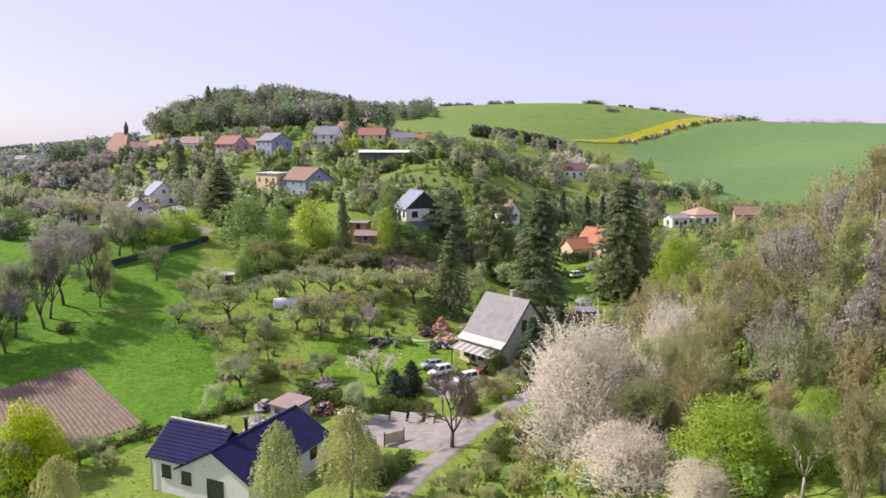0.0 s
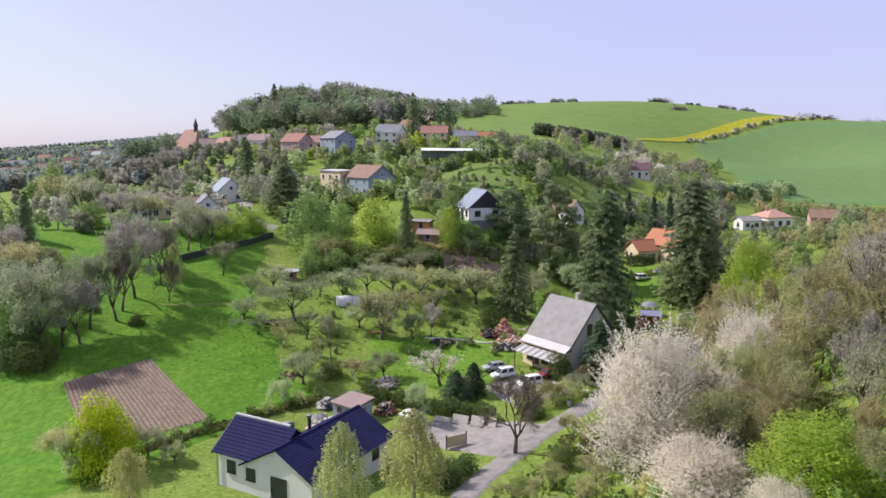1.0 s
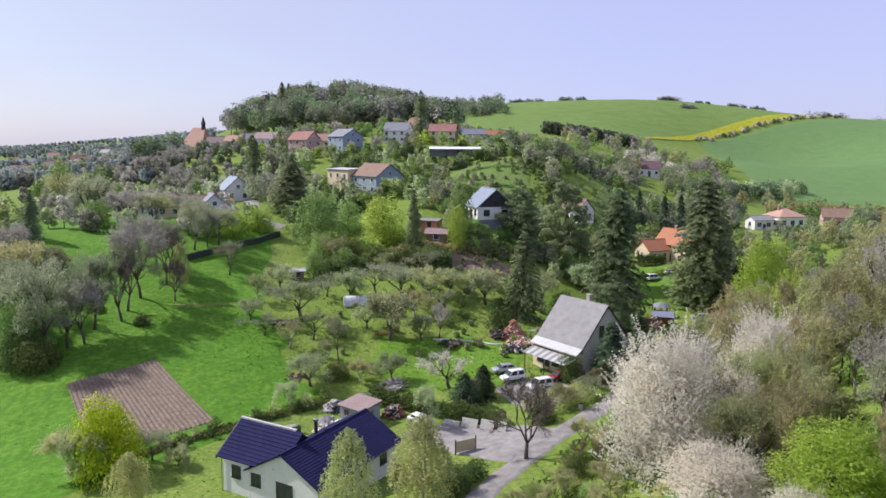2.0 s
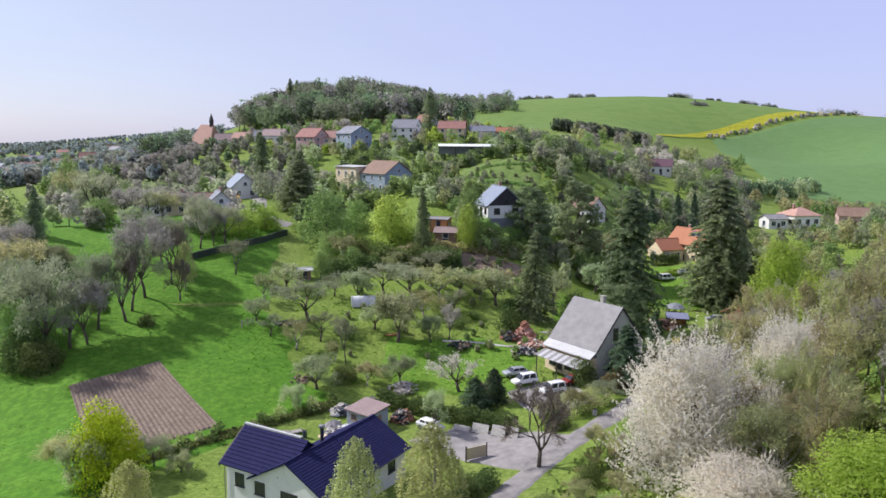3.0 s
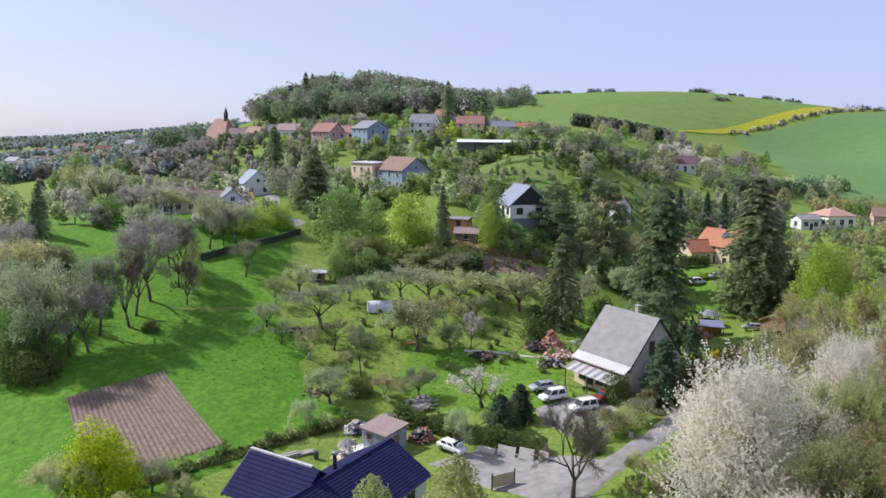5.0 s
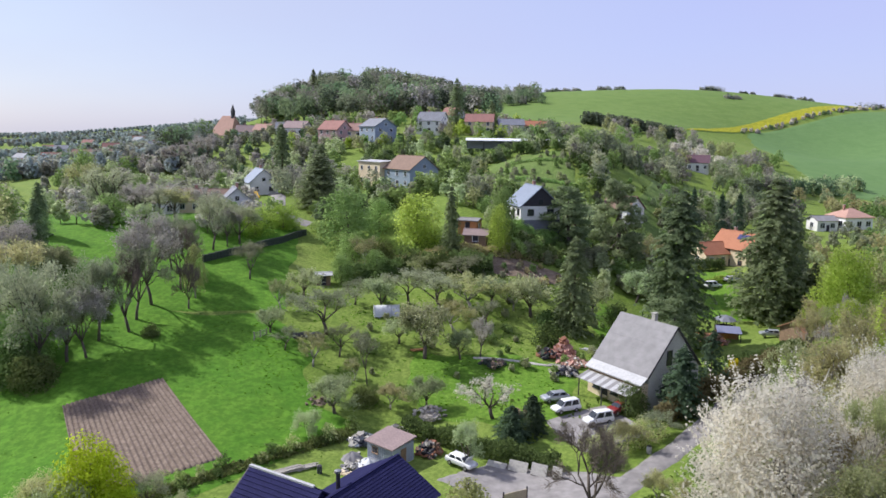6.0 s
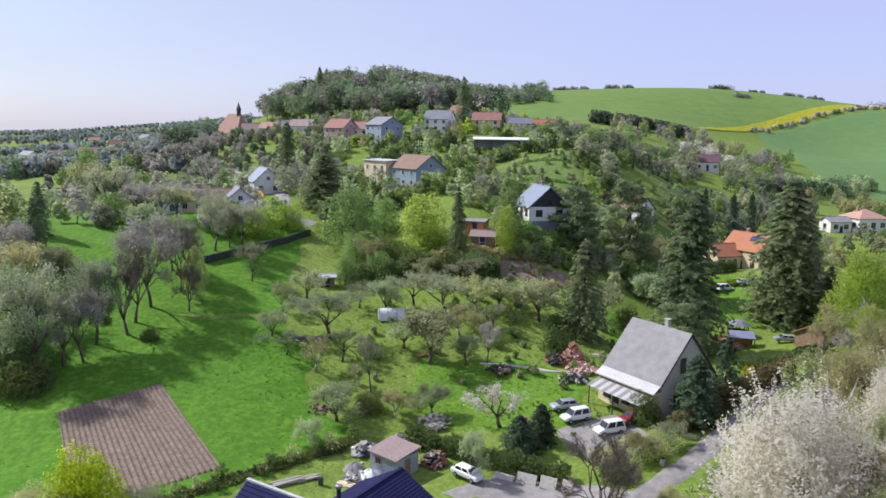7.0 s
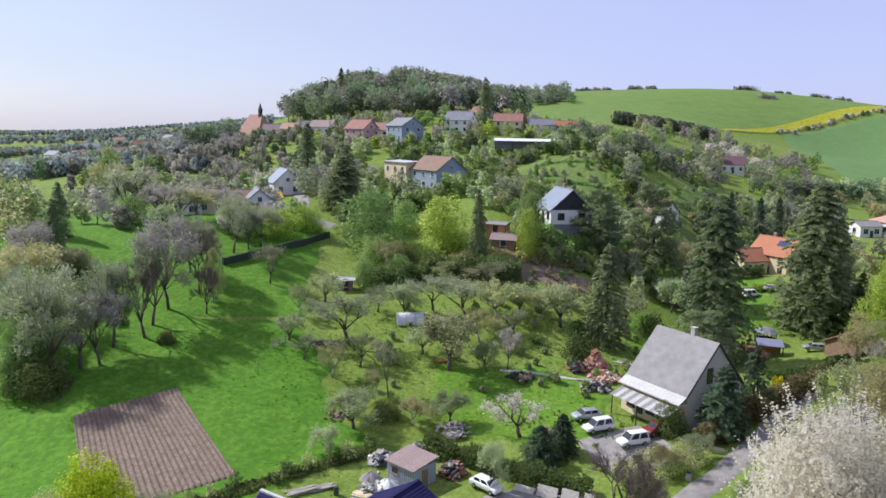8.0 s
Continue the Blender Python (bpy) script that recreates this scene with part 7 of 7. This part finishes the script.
def gazebo(x, y):
    ob = thing("gazebo", on_land(x, y, 10), "round garden gazebo with a grey shingled roof", "gazebo")
    n, r = 8, 2.2
    ring = [(r * math.cos(2 * math.pi * i / n), r * math.sin(2 * math.pi * i / n), 2.2) for i in range(n)]
    mid = [(0.55 * a, 0.55 * b, 2.85) for a, b, _ in ring]
    part("roof", mesh_of("roof", ring + mid + [(0, 0, 3.25)], [(i, (i + 1) % n, n + (i + 1) % n, n + i) for i in range(n)] + [(n + i, n + (i + 1) % n, 2 * n) for i in range(n)] + [tuple(range(n - 1, -1, -1))], SLATE), ob)
    for i in range(n):
        a = 2 * math.pi * (i + 0.5) / n
        part("post", Build().box(-0.07, 0.07, -0.07, 0.07, -0.4, 2.25).mesh("post", DARK_WOOD), ob, m=pose(1.85 * math.cos(a), 1.85 * math.sin(a), 0))
        if i != 6:
            part("panel", Build().box(-0.66, 0.66, -0.03, 0.03, 0.05, 0.95).mesh("panel", DARK_WOOD), ob, m=pose(1.78 * math.cos(a + 0.39), 1.78 * math.sin(a + 0.39), 0, 0, 0, math.degrees(a + 0.39) + 90))
    part("floor", Build().tube([(0, 0, -0.4), (0, 0, 0.05)], [2.0, 2.0], 8).mesh("floor", WOOD), ob)


gazebo(52.2, 151.2)
house("barn", on_land(63.0, 140.5, 28), 7.0, 5.5, 2.0, 28, WOOD, surface("rusty_sheet_roof", (0.36, 0.19, 0.11), (0.25, 0.12, 0.07), 0.7, 5, 0.9, worn=(0.42, 0.27, 0.18)), "low timber barn with a rusty brown roof", "barn", windows=((1, 1), (0, 0)), chimney=False, win=(0.8, 0.8))


def lean_to(x, y):
    ob = thing("lean_to", on_land(x, y, -12), "open lean-to with a blue tarpaulin and brown boards", "lean-to")
    part("roof", Build().hexa([(-2.2, -1.6, 1.9), (2.2, -1.6, 1.9), (2.2, 1.6, 2.5), (-2.2, 1.6, 2.5)], [(-2.2, -1.6, 1.98), (2.2, -1.6, 1.98), (2.2, 1.6, 2.58), (-2.2, 1.6, 2.58)]).mesh("roof", BLUE_TARP), ob, "faded blue tarpaulin")
    part("back_wall", Build().box(-2.1, 2.1, 1.4, 1.5, -0.5, 2.4).mesh("back_wall", ORANGE_WOOD), ob)
    for px, py in ((-2, -1.4), (2, -1.4), (-2, 1.3), (2, 1.3)):
        part("post", Build().box(px - 0.07, px + 0.07, py - 0.07, py + 0.07, -0.5, 2.0).mesh("post", DARK_WOOD), ob)


lean_to(50.5, 144.5)


def barrel(x, y, material, label):
    ob = thing("barrel", on_land(x, y), label, "barrel")
    part("drum", Build().tube([(0, 0, 0), (0, 0, 0.08), (0, 0, 0.3), (0, 0, 0.6), (0, 0, 0.82), (0, 0, 0.9)], [0.27, 0.29, 0.30, 0.30, 0.29, 0.27], 14).mesh("drum", material, True), ob)
    part("lid", Build().tube([(0, 0, 0.9), (0, 0, 0.94)], [0.28, 0.28], 14).mesh("lid", DARK_WOOD), ob)


barrel(18.3, 97.0, BLUE_TARP, "blue plastic barrel on the parking yard")
barrel(17.5, 96.2, WHITE_SHEET, "white plastic barrel on the parking yard")
barrel(19.3, 97.6, WHITE_SHEET, "white plastic barrel on the parking yard")
barrel(-16.2, 87.1, DARK_PAINT, "dark barrel on the back lawn")
barrel(22.0, 90.6, WHITE_SHEET, "white marker barrel at the lane's edge")


def gate(x, y, turn):
    ob = thing("field_gate", on_land(x, y, turn), "grey wooden field gate at the orchard edge", "gate")
    for z in (0.3, 0.65, 1.0):
        part("rail", Build().box(-1.3, 1.3, -0.03, 0.03, z - 0.05, z + 0.05).mesh("rail", PALE_BARK), ob)
    for px in (-1.35, 0, 1.35):
        part("post", Build().box(px - 0.07, px + 0.07, -0.07, 0.07, -0.4, 1.25).mesh("post", PALE_BARK), ob)


gate(-31.7, 120.1, 60)


def water_tank(x, y):
    ob = thing("water_tank", on_land(x, y), "white rounded water tank on a slope", "tank")
    part("shell", Build().tube([(0, 0, -0.3), (0, 0, 0.3), (0, 0, 1.2), (0, 0, 1.9), (0, 0, 2.3), (0, 0, 2.45)], [1.2, 1.45, 1.6, 1.4, 0.8, 0.2], 16).mesh("shell", WHITE_PAINT, True), ob)
    part("hatch", Build().tube([(0, 0, 2.4), (0, 0, 2.55)], [0.3, 0.3], 10).mesh("hatch", METAL), ob)


water_tank(-21.0, 206.5)


def playground_slide(x, y):
    ob = thing("playground_slide", on_land(x, y, 35), "small bright yellow plastic slide in a garden", "slide")
    part("chute", Build().hexa([(-0.3, 0, 0.15), (0.3, 0, 0.15), (0.3, 2.4, 1.5), (-0.3, 2.4, 1.5)], [(-0.3, 0, 0.23), (0.3, 0, 0.23), (0.3, 2.4, 1.58), (-0.3, 2.4, 1.58)]).mesh("chute", YELLOW_PLASTIC), ob)
    for s in (-0.33, 0.33):
        part("side_rail", Build().hexa([(s - 0.04, 0, 0.15), (s + 0.04, 0, 0.15), (s + 0.04, 2.4, 1.5), (s - 0.04, 2.4, 1.5)], [(s - 0.04, 0, 0.42), (s + 0.04, 0, 0.42), (s + 0.04, 2.4, 1.8), (s - 0.04, 2.4, 1.8)]).mesh("side_rail", YELLOW_PLASTIC), ob)
        part("post", Build().box(s - 0.05, s + 0.05, 2.35, 2.45, -0.3, 2.0).mesh("post", ORANGE_WOOD), ob)
    part("platform", Build().box(-0.4, 0.4, 2.4, 3.2, 1.4, 1.55).mesh("platform", YELLOW_PLASTIC), ob)


playground_slide(-55.0, 206.0)


# ---- undergrowth ----
def tufts(name, seed, n, region, high, leaf, label, category="grass"):
    """Loose blades and tufts on the land, as one mesh."""
    r = np.random.default_rng(seed)
    x0, x1, y0, y1 = region
    xy = r.uniform(0, 1, (n * 3, 2)) * (x1 - x0, y1 - y0) + (x0, y0)
    clump = np.sin(xy[:, 0] * 0.8 + 2 * np.sin(xy[:, 1] * 0.5)) * np.sin(xy[:, 1] * 0.7 + np.sin(xy[:, 0] * 0.9))
    xy = xy[clump + r.normal(size=len(xy)) * 0.5 > 0.35][:n]
    bare = (xy[:, 0] + 40.5) * 0.66 + (xy[:, 1] - 92.5) * 0.75
    along = (xy[:, 0] + 40.5) * 0.56 - (xy[:, 1] - 92.5) * 0.83
    xy = xy[(np.abs(bare) > 9) | (np.abs(along) > 14)]
    xy = xy[[lane_gap(float(p), float(q)) > 3.2 or lane_gap(float(p), float(q)) < -14 for p, q in xy]]
    m = len(xy)
    a = r.uniform(0, math.pi, m)
    w, t = r.uniform(0.1, 0.28, m), high * r.uniform(0.5, 1.4, m)
    d = np.stack([np.cos(a), np.sin(a), 0 * a], 1)
    base = np.concatenate([xy, (ground_at(xy[:, 0], xy[:, 1]) + 0.05)[:, None]], 1)
    up = np.stack([r.normal(size=m) * 0.3, r.normal(size=m) * 0.3, np.ones(m)], 1) * t[:, None]
    q = np.stack([base - d * w[:, None] * 0.5, base + d * w[:, None] * 0.5, base + up + d * w[:, None], base + up - d * w[:, None]], 1)
    return tagged(new(name, quads_mesh(name, q, leaf)), label, category, kind="stuff")


TUFT = foliage("meadow_blades", [(0.075, 0.19, 0.012), (0.10, 0.23, 0.015), (0.14, 0.28, 0.024)], 0.45)
STALK = foliage("dry_stalks", [(0.13, 0.20, 0.035), (0.20, 0.26, 0.06), (0.28, 0.30, 0.11)], 0.4)
tufts("meadow_grass", 71, 1000, (-62, -16, 68, 126), 0.10, TUFT, "lush tufts of meadow grass")
tufts("orchard_grass", 72, 2200, (-34, 24, 104, 150), 0.15, TUFT, "grass tufts under fruit trees")
tufts("bank_grass", 73, 5000, (4, 50, 50, 108), 0.4, STALK, "rough grass on the lane bank")
